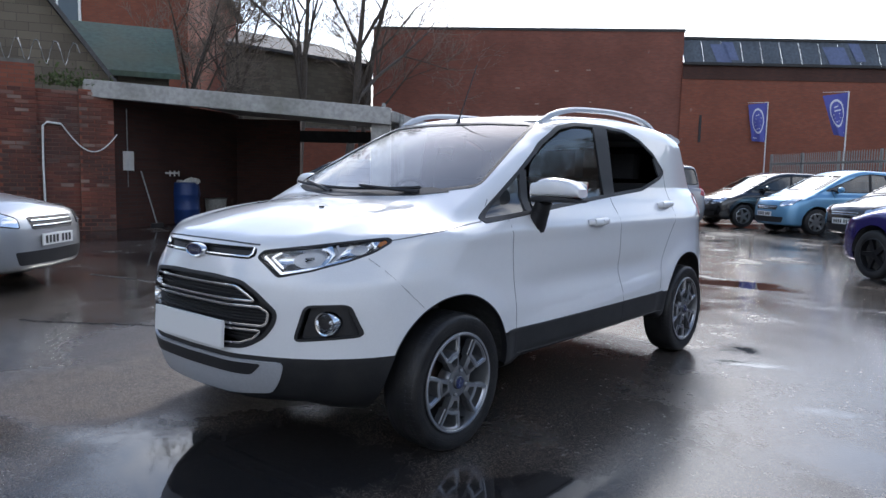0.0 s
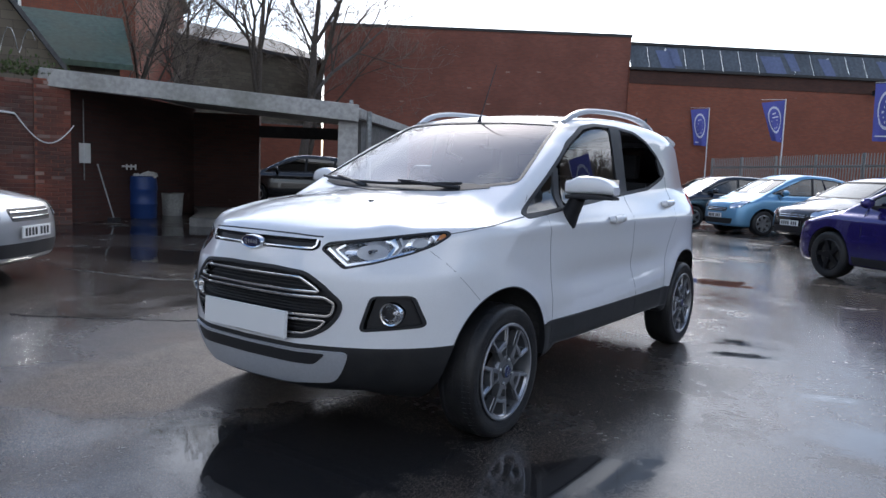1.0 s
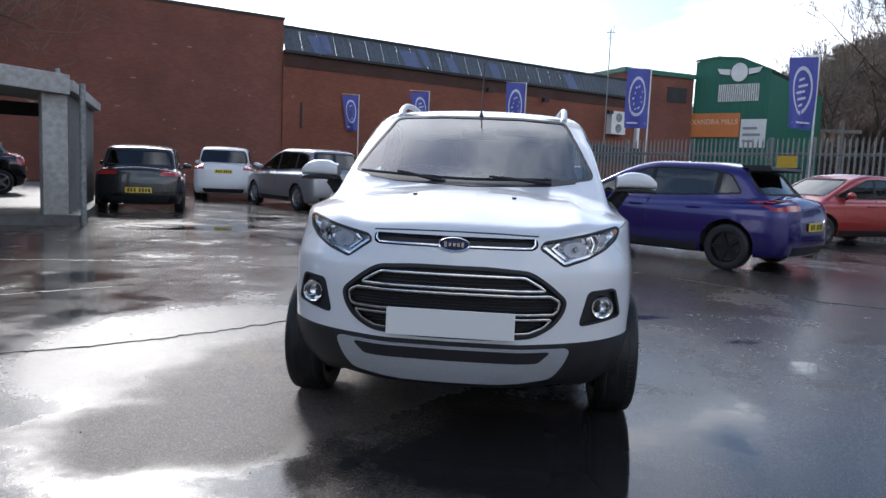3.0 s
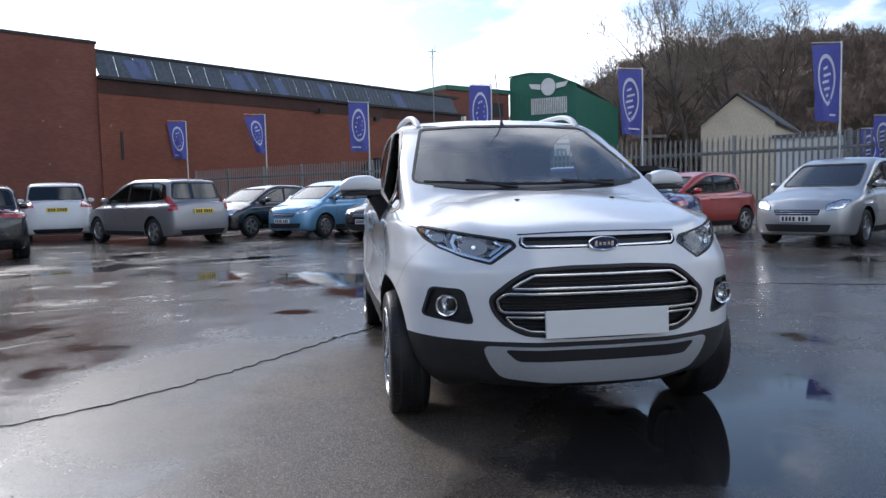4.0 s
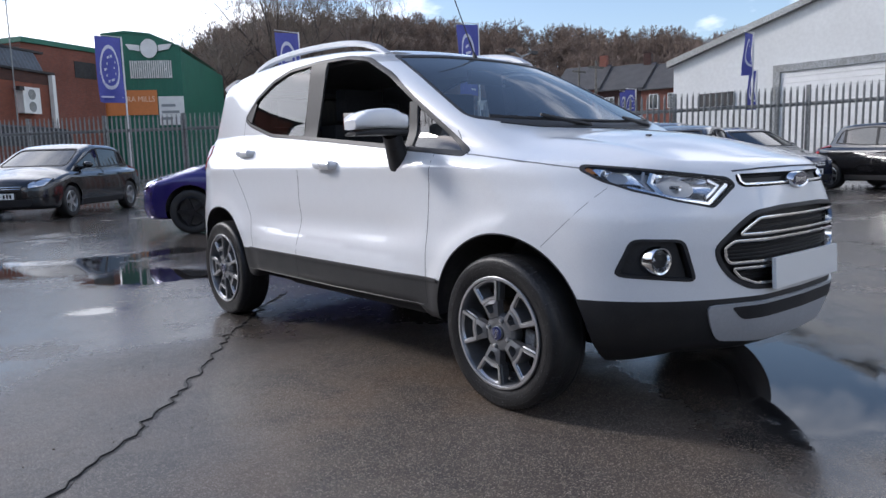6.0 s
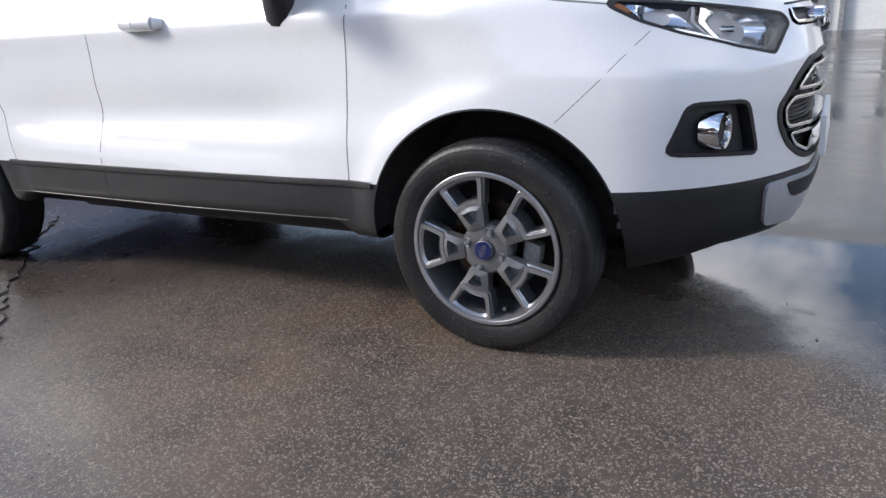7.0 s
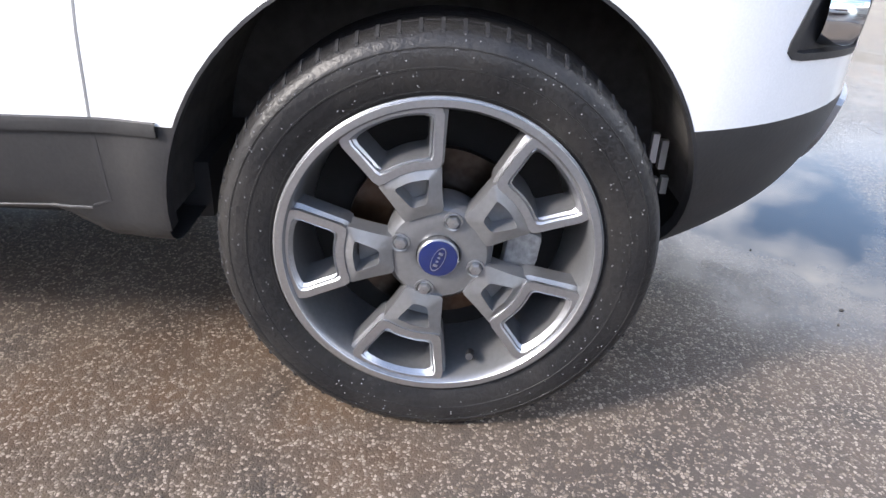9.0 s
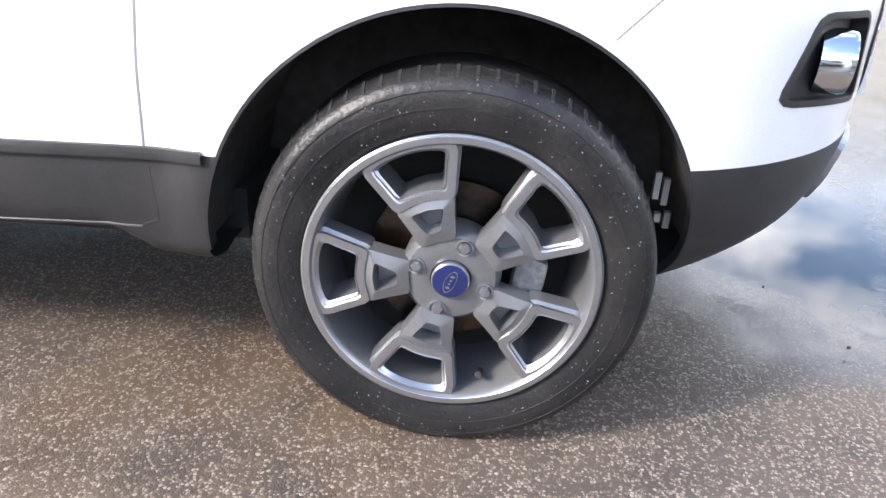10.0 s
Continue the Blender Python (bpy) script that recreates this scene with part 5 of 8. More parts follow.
for a, b in (((L + 0.05, 9.75), (L * 0.62, 10.75)), ((L * 0.62, 10.75), (L * 0.3, 10.95)), ((L * 0.3, 10.95), (-0.05, 10.75))):
    v = [bm.verts.new(c) for c in ((a[0], -0.1, a[1]), (b[0], -0.1, b[1]), (b[0], 18, b[1]), (a[0], 18, a[1]), (a[0], -0.1, a[1] + 0.16), (b[0], -0.1, b[1] + 0.16))]
    bm.faces.new((v[0], v[1], v[5], v[4])); bm.faces.new((v[4], v[5], v[2], v[3]))
part("roof_edge", bm, GREEN_SHEET, gw)
for k in range(1, 14):
    boxed("cladding_rib", (L * k / 14 - 0.02, L * k / 14 + 0.02, -0.03, 0.01, 0.2, 9.6), GREEN_SHEET, gw)
ob = new("orange_sign"); ob.parent = gw
boxed("board", (-1.2, L * 0.66, -0.2, -0.08, 4.7, 6.6), ORANGE_SIGN, ob)
txt = bpy.data.curves.new("sign_words", "FONT")
txt.body, txt.size, txt.extrude, txt.align_x = "ALEXANDRA MILLS", 0.60, 0.01, "LEFT"
txt.materials.append(mat("sign_letter", (0.80, 0.55, 0.38), rough=0.6))
tob = new("sign_words", txt)
tob.parent = ob
tob.matrix_local = Matrix.Translation((-0.95, -0.215, 5.72)) @ Matrix.Rotation(radians(90), 4, "X")
ob = new("pale_sign"); ob.parent = gw
boxed("board", (L * 0.675, L * 1.0, -0.2, -0.08, 3.9, 6.1), WHITE_PAINT, ob)
for k, w in ((0, 1.2), (1, 1.5), (2, 0.9)):
    boxed("letter_bar", (L * 0.71, L * 0.71 + w, -0.23, -0.19, 5.3 - k * 0.5, 5.5 - k * 0.5), mat("grey_letter", (0.25, 0.27, 0.28), rough=0.6), ob)
ob = new("emblem"); ob.parent = gw
bm = bmesh.new()
prism(bm, [(0.72 * math.cos(t), 0.72 * math.sin(t)) for t in np.linspace(0, math.tau, 28, endpoint=False)], 0.1, 0.22, Matrix.Translation((L * 0.60, 0, 9.75)) @ Matrix.Rotation(radians(90), 4, "X"))
part("disc", bm, WHITE_PAINT, ob)
for s in (-1, 1):
    bm = bmesh.new()
    prism(bm, [(s * 0.8, -0.25), (s * 1.7, -0.1), (s * 1.95, 0.3), (s * 0.8, 0.2)], 0.1, 0.2, Matrix.Translation((L * 0.60, 0, 9.8)) @ Matrix.Rotation(radians(90), 4, "X"))
    part("wing", bm, WHITE_PAINT, ob)
ob = new("name_letters"); ob.parent = gw
for k in range(10):
    x = L * 0.34 + k * 0.36
    boxed("letter_bar", (x, x + 0.09, -0.16, -0.03, 7.5, 8.85), WHITE_PAINT, ob)
    boxed("letter_bar", (x + 0.18, x + 0.27, -0.16, -0.03, 7.5, 8.85), WHITE_PAINT, ob)
    boxed("letter_bar", (x + 0.03, x + 0.24, -0.16, -0.03, (7.55, 8.65, 8.1)[k % 3], (7.70, 8.80, 8.25)[k % 3]), WHITE_PAINT, ob)
m, L = along(polar(8.6, 66.5), polar(13.6, 71.5))
bs = thing("brick_annexe", m @ Matrix.Diagonal((1, 1, 1.13, 1)), "brick annexe joined to the green warehouse", "building")
boxed("wall", (0, L, 0, 15, 0, 9.4), BRICK_DARK, bs)
boxed("roof_edge", (-0.1, L, -0.2, 15, 9.4, 9.75), GREEN_SHEET, bs)
boxed("dark_window", (L * 0.62, L * 0.9, -0.05, 0.05, 7.4, 8.6), FASCIA, bs)

# houses under the hill
gable("beige_house", polar(33.0, 62), polar(34.6, 76), 5.6, 6.2, 8.5, BEIGE, SLATE, "beige rendered house with a grey pitched roof", windows=((1.5, 2.4, 1.0, 1.2), (4.5, 2.4, 1.0, 1.2)))
gable("stone_house", polar(45.2, 96, (-2.2, -3.0)), polar(48.2, 96, (-2.2, -3.0)), 9, 9.2, 11.8, STONE, SLATE, "stone house below the wooded hill", windows=((2.0, 5.0, 1.1, 1.5), (6.0, 5.0, 1.1, 1.5)))
E1 = (-2.2, -3.0)
for k in range(3):
    p0, p1 = polar(48.6 + k * 3.2, 92 - k * 2, E1), polar(51.8 + k * 3.2, 90 - k * 2, E1)
    gable("terraced_house", p0, p1, 9, 8.6 - 0.25 * k, 11.6 - 0.25 * k, BRICK_DARK if k != 1 else BRICK_BLACKISH, SLATE, "red brick terraced house with white windows", windows=((1.5, 5.8, 0.9, 1.5), (3.7, 5.8, 0.9, 1.5), (1.5, 2.6, 0.9, 1.5)), chimney=True)["group"] = "terrace"
for az, d, w, h in ((35.5, 62, 7, 4.8), (40.0, 58, 9, 4.3), (43.5, 70, 6, 6.2)):
    m, L = along(polar(az - 2.5, d), polar(az + 2.5, d))
    sd = thing("grey_shed", m, "pale grey flat-roofed unit beyond the fence", "building", "units beyond the fence")
    boxed("wall", (0, L, 0, 8, 0, h), WHITE_SHEET if az != 40.0 else GREY_SHEET, sd)
    boxed("roof", (-0.2, L + 0.2, -0.3, 8.2, h, h + 0.25), GREY_SHEET, sd)

# pale industrial unit beside the yard
m, L = along((23.5, 14.4), (22.5, -14.0))
iu = thing("industrial_unit", m, "pale clad industrial unit with roller doors and grey frames", "building")
bm = bmesh.new()
prism(bm, [(0, 0), (L, 0), (L, 6.6), (8, 6.6), (0, 4.35)], -14, 0, Matrix.Rotation(radians(90), 4, "X"))
part("wall", bm, WHITE_SHEET, iu)
bm = bmesh.new()
prism(bm, [(-0.2, 4.25), (8, 6.55), (8, 6.75), (-0.2, 4.5)], 0.0, 0.22, Matrix.Rotation(radians(90), 4, "X"))
part("verge", bm, GALV, iu)

for x0, w, h, shut in ((4.4, 3.4, 3.6, True), (10.2, 4.2, 4.0, False), (16.5, 4.2, 4.0, True), (22.8, 3.8, 3.9, True)):
    dr = new("roller_door"); dr.parent = iu
    boxed("frame", (x0 - 0.25, x0, -0.14, 0.02, 0, h + 0.25), GALV, dr)
    boxed("frame", (x0 + w, x0 + w + 0.25, -0.14, 0.02, 0, h + 0.25), GALV, dr)
    boxed("frame", (x0, x0 + w, -0.14, 0.02, h, h + 0.25), GALV, dr)
    for k in range(int(h / 0.2)):
        if shut or k > int(h / 0.2) - 9:
            boxed("slat", (x0, x0 + w, -0.06 - 0.01 * (k % 2), 0.0, k * 0.2, k * 0.2 + 0.19), WHITE_PAINT, dr)
    if not shut:
        boxed("opening", (x0, x0 + w, -0.03, 0.0, 0, h - 1.8), FASCIA, dr)
for x in (8.4, 15.0, 21.4):
    boxed("downpipe", (x, x + 0.14, -0.2, -0.02, 0, 4.3), GALV, iu)
boxed("wall_sign", (1.2, 2.6, -0.1, 0.0, 2.6, 3.1), FASCIA, iu)

# plain unseen walls added behind the way, to keep open sky out of reflections
for nm, p0, p1 in (("added_wall_west", (-15.0, -6.5), (-9.0, -19.0)), ("added_wall_south", (-9.0, -19.3), (15.0, -20.0)), ("added_wall_east", (15.3, -20.0), (24.0, -7.0))):
    m, L = along(p0, p1)
    w_ = boxed("reflection_wall", (0, L, -0.3, 0, 0, 5.2), CONCRETE, None)
    w_.name = nm
    w_.matrix_world = m
    tagged(w_, "unseen grey concrete wall added to darken reflections", "wall", kind="structure")

# ---- palisade fence, flags, trees, hill ----
FENCE = [(-8.3, 36.4), (0.55, 27.35), (8.75, 18.2), (12.75, 14.1), (16.1, 9.8), (17.2, 6.5), (17.3, 3.6)]
PALE_W = 0.062


def pale_mesh():
    bm = bmesh.new()
    prof = [(-PALE_W / 2, 0.012), (-PALE_W / 2 + 0.012, -0.006), (-0.010, -0.010), (0.0, 0.002), (0.010, -0.010), (PALE_W / 2 - 0.012, -0.006), (PALE_W / 2, 0.012)]
    lo = [bm.verts.new((x, y, 0.06)) for x, y in prof]
    hi = [bm.verts.new((x, y, 2.42)) for x, y in prof]
    tip = [bm.verts.new((0.55 * x, y, 2.58 if abs(x) > 0.012 else 2.48)) for x, y in prof]
    for r, s in ((lo, hi), (hi, tip)):
        for k in range(6):
            bm.faces.new((r[k], r[k + 1], s[k + 1], s[k]))
    me = bpy.data.meshes.new("pale")
    bm.to_mesh(me); bm.free()
    me.materials.append(GALV)
    return me


PALE = pale_mesh()
fence = thing("palisade_fence", Matrix.Identity(4), "grey galvanised steel palisade fence round the yard", "fence")
count = 0
for p, q in zip(FENCE, FENCE[1:]):
    m, L = along(p, q)
    k = int(L / 0.158)
    for i in range(k):
        o = new("pale", PALE)
        o.parent = fence
        o.matrix_world = m @ Matrix.Translation(((i + 0.5) * L / k, -0.03, 0))
        count += 1
    for z in (0.45, 2.1):
        bm = bmesh.new()
        box(bm, 0, L, 0.0, 0.045, z, z + 0.05, m)
        box(bm, 0, L, 0.04, 0.045, z - 0.05, z, m)
        part("rail", bm, GALV, fence)
    for i in range(int(L / 2.75) + 1):
        bm = bmesh.new()
        x = min(L - 0.03, i * 2.75)
        box(bm, x - 0.05, x + 0.05, 0.05, 0.12, 0, 2.6, m)
        part("fence_post", bm, GALV, fence)
wf = thing("warning_sign", along(FENCE[1], FENCE[2])[0] @ Matrix.Translation((11.6, -0.06, 1.85)), "small yellow warning sign on the fence", "sign")
boxed("plate", (-0.3, 0.3, -0.01, 0.01, -0.2, 0.2), mat("yellow_board", (0.60, 0.38, 0.03), rough=0.5, grain=0.1, scale=20), wf)

FLAG_BLUE = mat("blue_flag_cloth", (0.10, 0.11, 0.40), rough=0.8, grain=0.12, scale=25, vary=0.25)
FLAG_WHITE = mat("white_flag_print", (0.62, 0.63, 0.72), rough=0.8)


def banner(x, y, top, turn, droop, wide=0.78, tall=1.62, seed=0, base=0.0):
    """A blue feather flag on a white pole, its print an oval and bars."""
    fl = thing("dealer_flag", Matrix.Translation((x, y, base)) @ Matrix.Rotation(radians(turn), 4, "Z"), "blue banner flag with a white oval print on a pale pole", "flag", "flags along the fence")
    bm = bmesh.new()
    rod(bm, (0, 0, 0), (0, 0, top - base), 0.035, 0.025, 8)
    part("pole", bm, WHITE_PAINT, fl)
    bm = bmesh.new()
    rod(bm, (0.02, 0, top - base - 0.02), (-wide, 0, top - base - 0.02), 0.014, 0.010, 6)
    part("top_arm", bm, WHITE_PAINT, fl)
    rb = random.Random(seed)
    ph = rb.uniform(0, 6)

    def cloth(u, v):
        fold = 1 - droop * v * 0.55
        return Vector((-0.03 - (wide - 0.04) * u * fold, 0.07 * math.sin(3.2 * v + 5 * u + ph) * (0.3 + v) + 0.05 * math.sin(9 * u + ph) * v, top - base - 0.05 - tall * v * (1 - 0.12 * droop * u) - droop * 0.12 * u))

    bm = bmesh.new()
    nu, nv = 8, 16
    g = [[bm.verts.new(cloth(i / nu, j / nv)) for i in range(nu + 1)] for j in range(nv + 1)]
    for j in range(nv):
        for i in range(nu):
            bm.faces.new((g[j][i], g[j][i + 1], g[j + 1][i + 1], g[j + 1][i]))
    cl = part("cloth", bm, FLAG_BLUE, fl, smooth=True)
    for s in (-0.006, 0.006):
        bm = bmesh.new()
        pts = []
        for k in range(29):
            t = k * math.tau / 28
            pts.append([cloth(0.5 + 0.36 * r * math.cos(t), 0.46 + 0.34 * r * math.sin(t)) + Vector((0, s, 0)) for r in (1.0, 0.84)])
        for a, b in zip(pts, pts[1:]):
            bm.faces.new([bm.verts.new(v) for v in (a[0], b[0], b[1], a[1])])
        for v0, u0, u1 in ((0.27, 0.42, 0.60), (0.36, 0.30, 0.62), (0.45, 0.36, 0.70), (0.54, 0.32, 0.64), (0.63, 0.40, 0.58)):
            q = [cloth(a, b) + Vector((0, s, 0)) for a, b in ((u0, v0), (u1, v0 + 0.03), (u1, v0 + 0.065), (u0, v0 + 0.035))]
            bm.faces.new([bm.verts.new(v) for v in q])
        bm.faces.new([bm.verts.new(cloth(a, b) + Vector((0, s, 0))) for a, b in ((0.1, 0.90), (0.9, 0.90), (0.9, 0.925), (0.1, 0.925))])
        part("flag_print", bm, FLAG_WHITE, cl)
    return fl


banner(-8.75, 37.0, 5.30, 15, 0.55, wide=0.95, tall=2.0, seed=1)
banner(-4.22, 32.7, 5.15, 12, 1.0, wide=1.0, tall=1.9, seed=2)
banner(0.54, 27.43, 5.05, 10, 0.1, wide=0.86, tall=2.05, seed=3)
banner(4.85, 22.75, 5.08, 8, 0.0, wide=0.86, tall=2.05, seed=4)
banner(8.73, 18.24, 4.90, 5, 0.25, wide=0.86, tall=2.05, seed=5)
banner(12.60, 14.25, 4.93, -10, 0.35, wide=0.80, tall=2.1, seed=6)
for x, y, top in ((13.6, 13.5, 2.9), (17.0, 15.0, 3.0), (18.6, 12.8, 3.1), (20.2, 14.2, 3.2), (15.5, 16.3, 2.8), (21.5, 10.0, 3.6), (20.0, 9.4, 4.6)):
    banner(x, y, top, 0, 0.1, wide=0.6, tall=1.3, seed=int(x * 10))
lp = thing("street_lamp", Matrix.Translation((*polar(44.6, 30, E1), 0)), "twin-headed street lamp on a tall pole", "lamp")
bm = bmesh.new(); rod(bm, (0, 0, 0), (0, 0, 4.9), 0.07, 0.05, 10); part("pole", bm, GALV, lp)
for s in (-1, 1):
    bm = bmesh.new(); rod(bm, (0, 0, 4.85), (s * 0.55, 0, 5.05), 0.03); part("arm", bm, GALV, lp)
    boxed("lamp_head", (min(s * 0.45, s * 0.85), max(s * 0.45, s * 0.85), -0.1, 0.1, 5.0, 5.12), BLACK_TRIM, lp, bevel=0.03)
for az, d, h in ((50.2, 70, 9.0), (51.3, 60, 8.2), (26.6, 40, 4.4)):
    tp = thing("utility_pole", Matrix.Translation((*polar(az, d, E1), 0)), "timber utility pole with a crossarm", "pole")
    bm = bmesh.new(); rod(bm, (0, 0, 0), (0, 0, h), 0.12, 0.09, 8); part("pole", bm, STONE, tp)
    boxed("crossarm", (-0.9, 0.9, -0.06, 0.06, h - 0.6, h - 0.45), STONE, tp)

BARK = mat("grey_brown_bark", (0.085, 0.068, 0.055), rough=0.9, grain=0.4, scale=20, vary=0.4, bump=0.4)
TWIG = mat("winter_twigs", (0.20, 0.16, 0.13), rough=0.9, grain=0.3, scale=5)


def limbs(seed, height, spread=0.55, depth=5, first=0.3):
    """Bare tree as tapered segments: (start, end, radius, radius)."""
    rb = random.Random(seed)
    out = []

    def grow(p, d, length, r, level):
        steps = 3 if level == 0 else 2
        for s in range(steps):
            d = (d + Vector((rb.gauss(0, 0.12), rb.gauss(0, 0.12), rb.gauss(0.05, 0.08)))).normalized()
            q = p + d * length / steps
            r1 = r * (0.80 if level else 0.86)
            out.append((p, q, r, r1, level))
            p, r = q, r1
            if level < depth and (level > 0 or s > 0):
                for _ in range(rb.choice((1, 2, 2)) if level else 2):
                    a = rb.uniform(0, math.tau)
                    side = d.orthogonal().normalized()
                    side.rotate(Matrix.Rotation(a, 3, d))
                    nd = (d * (1 - spread) + side * spread + Vector((0, 0, 0.12))).normalized()
                    grow(p, nd, length * rb.uniform(0.50, 0.72), r * rb.uniform(0.5, 0.68), level + 1)
        if level < depth:
            grow(p, d, length * 0.6, r * 0.9, level + 1)

    grow(Vector((0, 0, 0)), Vector((0, 0, 1)), height * 0.42, height * 0.013, 0)
    return out


def prisms(segs, sides, least):
    """One mesh's corners and faces from tapered segments."""
    verts, faces = [], []
    for p, q, r0, r1, lv in segs:
        d = (q - p).normalized()
        a = d.orthogonal().normalized()
        b = d.cross(a)
        n0 = len(verts)
        for c, r in ((p, max(r0, least)), (q, max(r1, least * 0.7))):
            for k in range(sides):
                t = k * math.tau / sides
                verts.append(c + a * r * math.cos(t) + b * r * math.sin(t))
        for k in range(sides):
            faces.append((n0 + k, n0 + (k + 1) % sides, n0 + sides + (k + 1) % sides, n0 + sides + k))
    return verts, faces


def bare_tree(x, y, z, height, seed, spread=0.5, depth=5, least=0.012, label="bare winter tree with fine twigs behind the shelter"):
    t = thing("bare_tree", Matrix.Translation((x, y, z)), label, "tree", "bare trees")
    segs = limbs(seed, height, spread, depth)
    v, f = prisms([s for s in segs if s[4] == 0], 8, 0.03)
    mesh_ob("trunk", v, f, BARK, t, smooth=True)
    v, f = prisms([s for s in segs if 0 < s[4] <= 2], 5, 0.02)
    mesh_ob("limb_work", v, f, BARK, t)
    v, f = prisms([s for s in segs if s[4] > 2], 3, least)
    mesh_ob("crown", v, f, TWIG, t)


for az, d, h, s in ((-48.4, 27, 14, 21), (-51.6, 26, 12, 22), (-55.6, 31, 10, 23), (-59.6, 27, 9, 24), (-46.9, 36, 12, 26)):
    bare_tree(*polar(az, d, E0), 0, h, s, least=0.008)
bare_tree(*polar(8.6, 85, E1), 0, 14.5, 31, label="bare winter tree beyond the warehouse roof")
for az, d, h, s in ((23.5, 95, 18, 41), (21.6, 100, 16, 42), (26.0, 105, 24, 43), (28.6, 98, 26, 44), (31.5, 106, 27, 45), (34.0, 110, 25, 46)):
    bare_tree(*polar(az, d, E1), 2.0, h, s, least=0.022, label="tall bare winter tree at the foot of the hill")

# wooded hill
hill_top = curve((0, 6), (14, 9), (20, 17), (27, 25), (33, 25), (42, 23), (47, 21.5), (53, 19.5), (62, 17), (75, 13), (95, 9))
HILL = mat("winter_hillside", (0.17, 0.122, 0.092), rough=1.0, grain=0.5, scale=0.8, vary=0.6, stain=(0.07, 0.055, 0.035))
bm = bmesh.new()
az_, ds = np.linspace(10, 100, 46), np.linspace(112, 300, 16)
g = []
for a in az_:
    row = []
    for d in ds:
        t = (d - 112) / 60
        z = float(hill_top(a)) * min(1, t) ** 0.8 * 1.0 + 1.6 * noise.noise((a * 0.3, d * 0.03, 0)) * min(1, t)
        row.append(bm.verts.new((*polar(a, d), z if t > 0 else -0.2)))
    g.append(row)
for i in range(len(az_) - 1):
    for j in range(len(ds) - 1):
        bm.faces.new((g[i][j], g[i + 1][j], g[i + 1][j + 1], g[i][j + 1]))
tagged(part("hillside", bm, HILL, smooth=True), "brown winter hillside", "hill", kind="structure")
kinds = [limbs(s, 9.0, 0.5, 4) for s in (51, 52, 53, 54, 55)]
protos = [tuple(map(np.array, prisms(k, 3, 0.045))) for k in kinds]
rb = random.Random(77)
V, Fc, off = [], [], 0
for i in range(1250):
    a = rb.uniform(13, 72)
    d = rb.uniform(108, 190)
    t = (d - 112) / 60
    z = float(hill_top(a)) * min(1, max(0, t)) ** 0.8 - 0.3
    pv, pf = protos[rb.randrange(5)]
    r, s = rb.uniform(0, math.tau), rb.uniform(0.75, 1.25)
    c, sn = math.cos(r) * s, math.sin(r) * s
    x, y = polar(a, d)
    V.append(pv @ np.array([[c, sn, 0], [-sn, c, 0], [0, 0, s]]) + (x, y, z))
    Fc.append(pf + off)
    off += len(pv)
me = bpy.data.meshes.new("hill_wood")
V, Fc = np.concatenate(V), np.concatenate(Fc)
me.vertices.add(len(V)); me.vertices.foreach_set("co", V.ravel())
me.loops.add(Fc.size); me.loops.foreach_set("vertex_index", Fc.ravel())
me.polygons.add(len(Fc)); me.polygons.foreach_set("loop_start", np.arange(0, Fc.size, 4))
me.update(calc_edges=True)
me.materials.append(mat("woodland_twigs", (0.21, 0.155, 0.125), rough=0.95, grain=0.35, scale=0.6))
tagged(new("hill_wood", me), "bare winter woodland covering the hill", "woodland", kind="stuff")

# ---- parked cars ----


def nose_to(x, y, hx, hy):
    return Matrix.Translation((x, y, 0)) @ Matrix.Rotation(math.atan2(hx, -hy), 4, "Z")


HATCH = dict(length=4.34, width=1.84, height=1.48, front=0.87, wheelbase=2.64, belt=0.93, cowl=0.98, nose=0.76, screen=0.10, roof=[(0.98, 1.40), (1.5, 1.475), (2.2, 1.465), (2.75, 1.40)], rear_slope=0.95, pillars=[1.42, 2.40], handles=[1.25, 2.15])
SMALL = dict(length=3.90, width=1.70, height=1.47, front=0.78, wheelbase=2.47, belt=0.93, cowl=0.97, nose=0.75, screen=0.05, roof=[(0.88, 1.39), (1.4, 1.465), (2.0, 1.455), (2.5, 1.40)], rear_slope=0.65, pillars=[1.38, 2.20], handles=[1.2, 2.0], r=0.30)
ROUND = dict(SMALL, length=3.85, height=1.52, belt=0.96, cowl=1.0, nose=0.80, screen=-0.02, roof=[(0.82, 1.42), (1.35, 1.52), (1.95, 1.50), (2.55, 1.40)])
MPV = dict(length=4.47, width=1.80, height=1.63, front=0.93, wheelbase=2.70, belt=1.00, cowl=1.03, nose=0.82, screen=0.02, roof=[(1.0, 1.52), (1.6, 1.62), (2.6, 1.61), (3.18, 1.55)], rear_slope=0.32, pillars=[1.45, 2.45], handles=[1.28, 2.25], r=0.32, tail_lamp=(0.82, 1.16), tail_in=0.62, rear_plate=0.80)
OFFROAD = dict(length=4.65, width=1.88, height=1.68, front=0.87, wheelbase=2.81, belt=1.05, cowl=1.08, nose=0.90, screen=0.22, roof=[(1.15, 1.56), (1.7, 1.67), (2.6, 1.65), (3.15, 1.58)], rear_slope=0.55, pillars=[1.55, 2.55], handles=[1.4, 2.35], r=0.35, tail_lamp=(0.92, 1.12), rear_plate=0.88)
ESTATE = dict(length=4.78, width=1.88, height=1.50, front=0.95, wheelbase=2.85, belt=0.95, cowl=0.99, nose=0.78, screen=0.22, roof=[(1.15, 1.41), (1.7, 1.495), (2.4, 1.48), (2.95, 1.42)], rear_slope=1.3, pillars=[1.6, 2.55], handles=[1.4, 2.35], r=0.32)

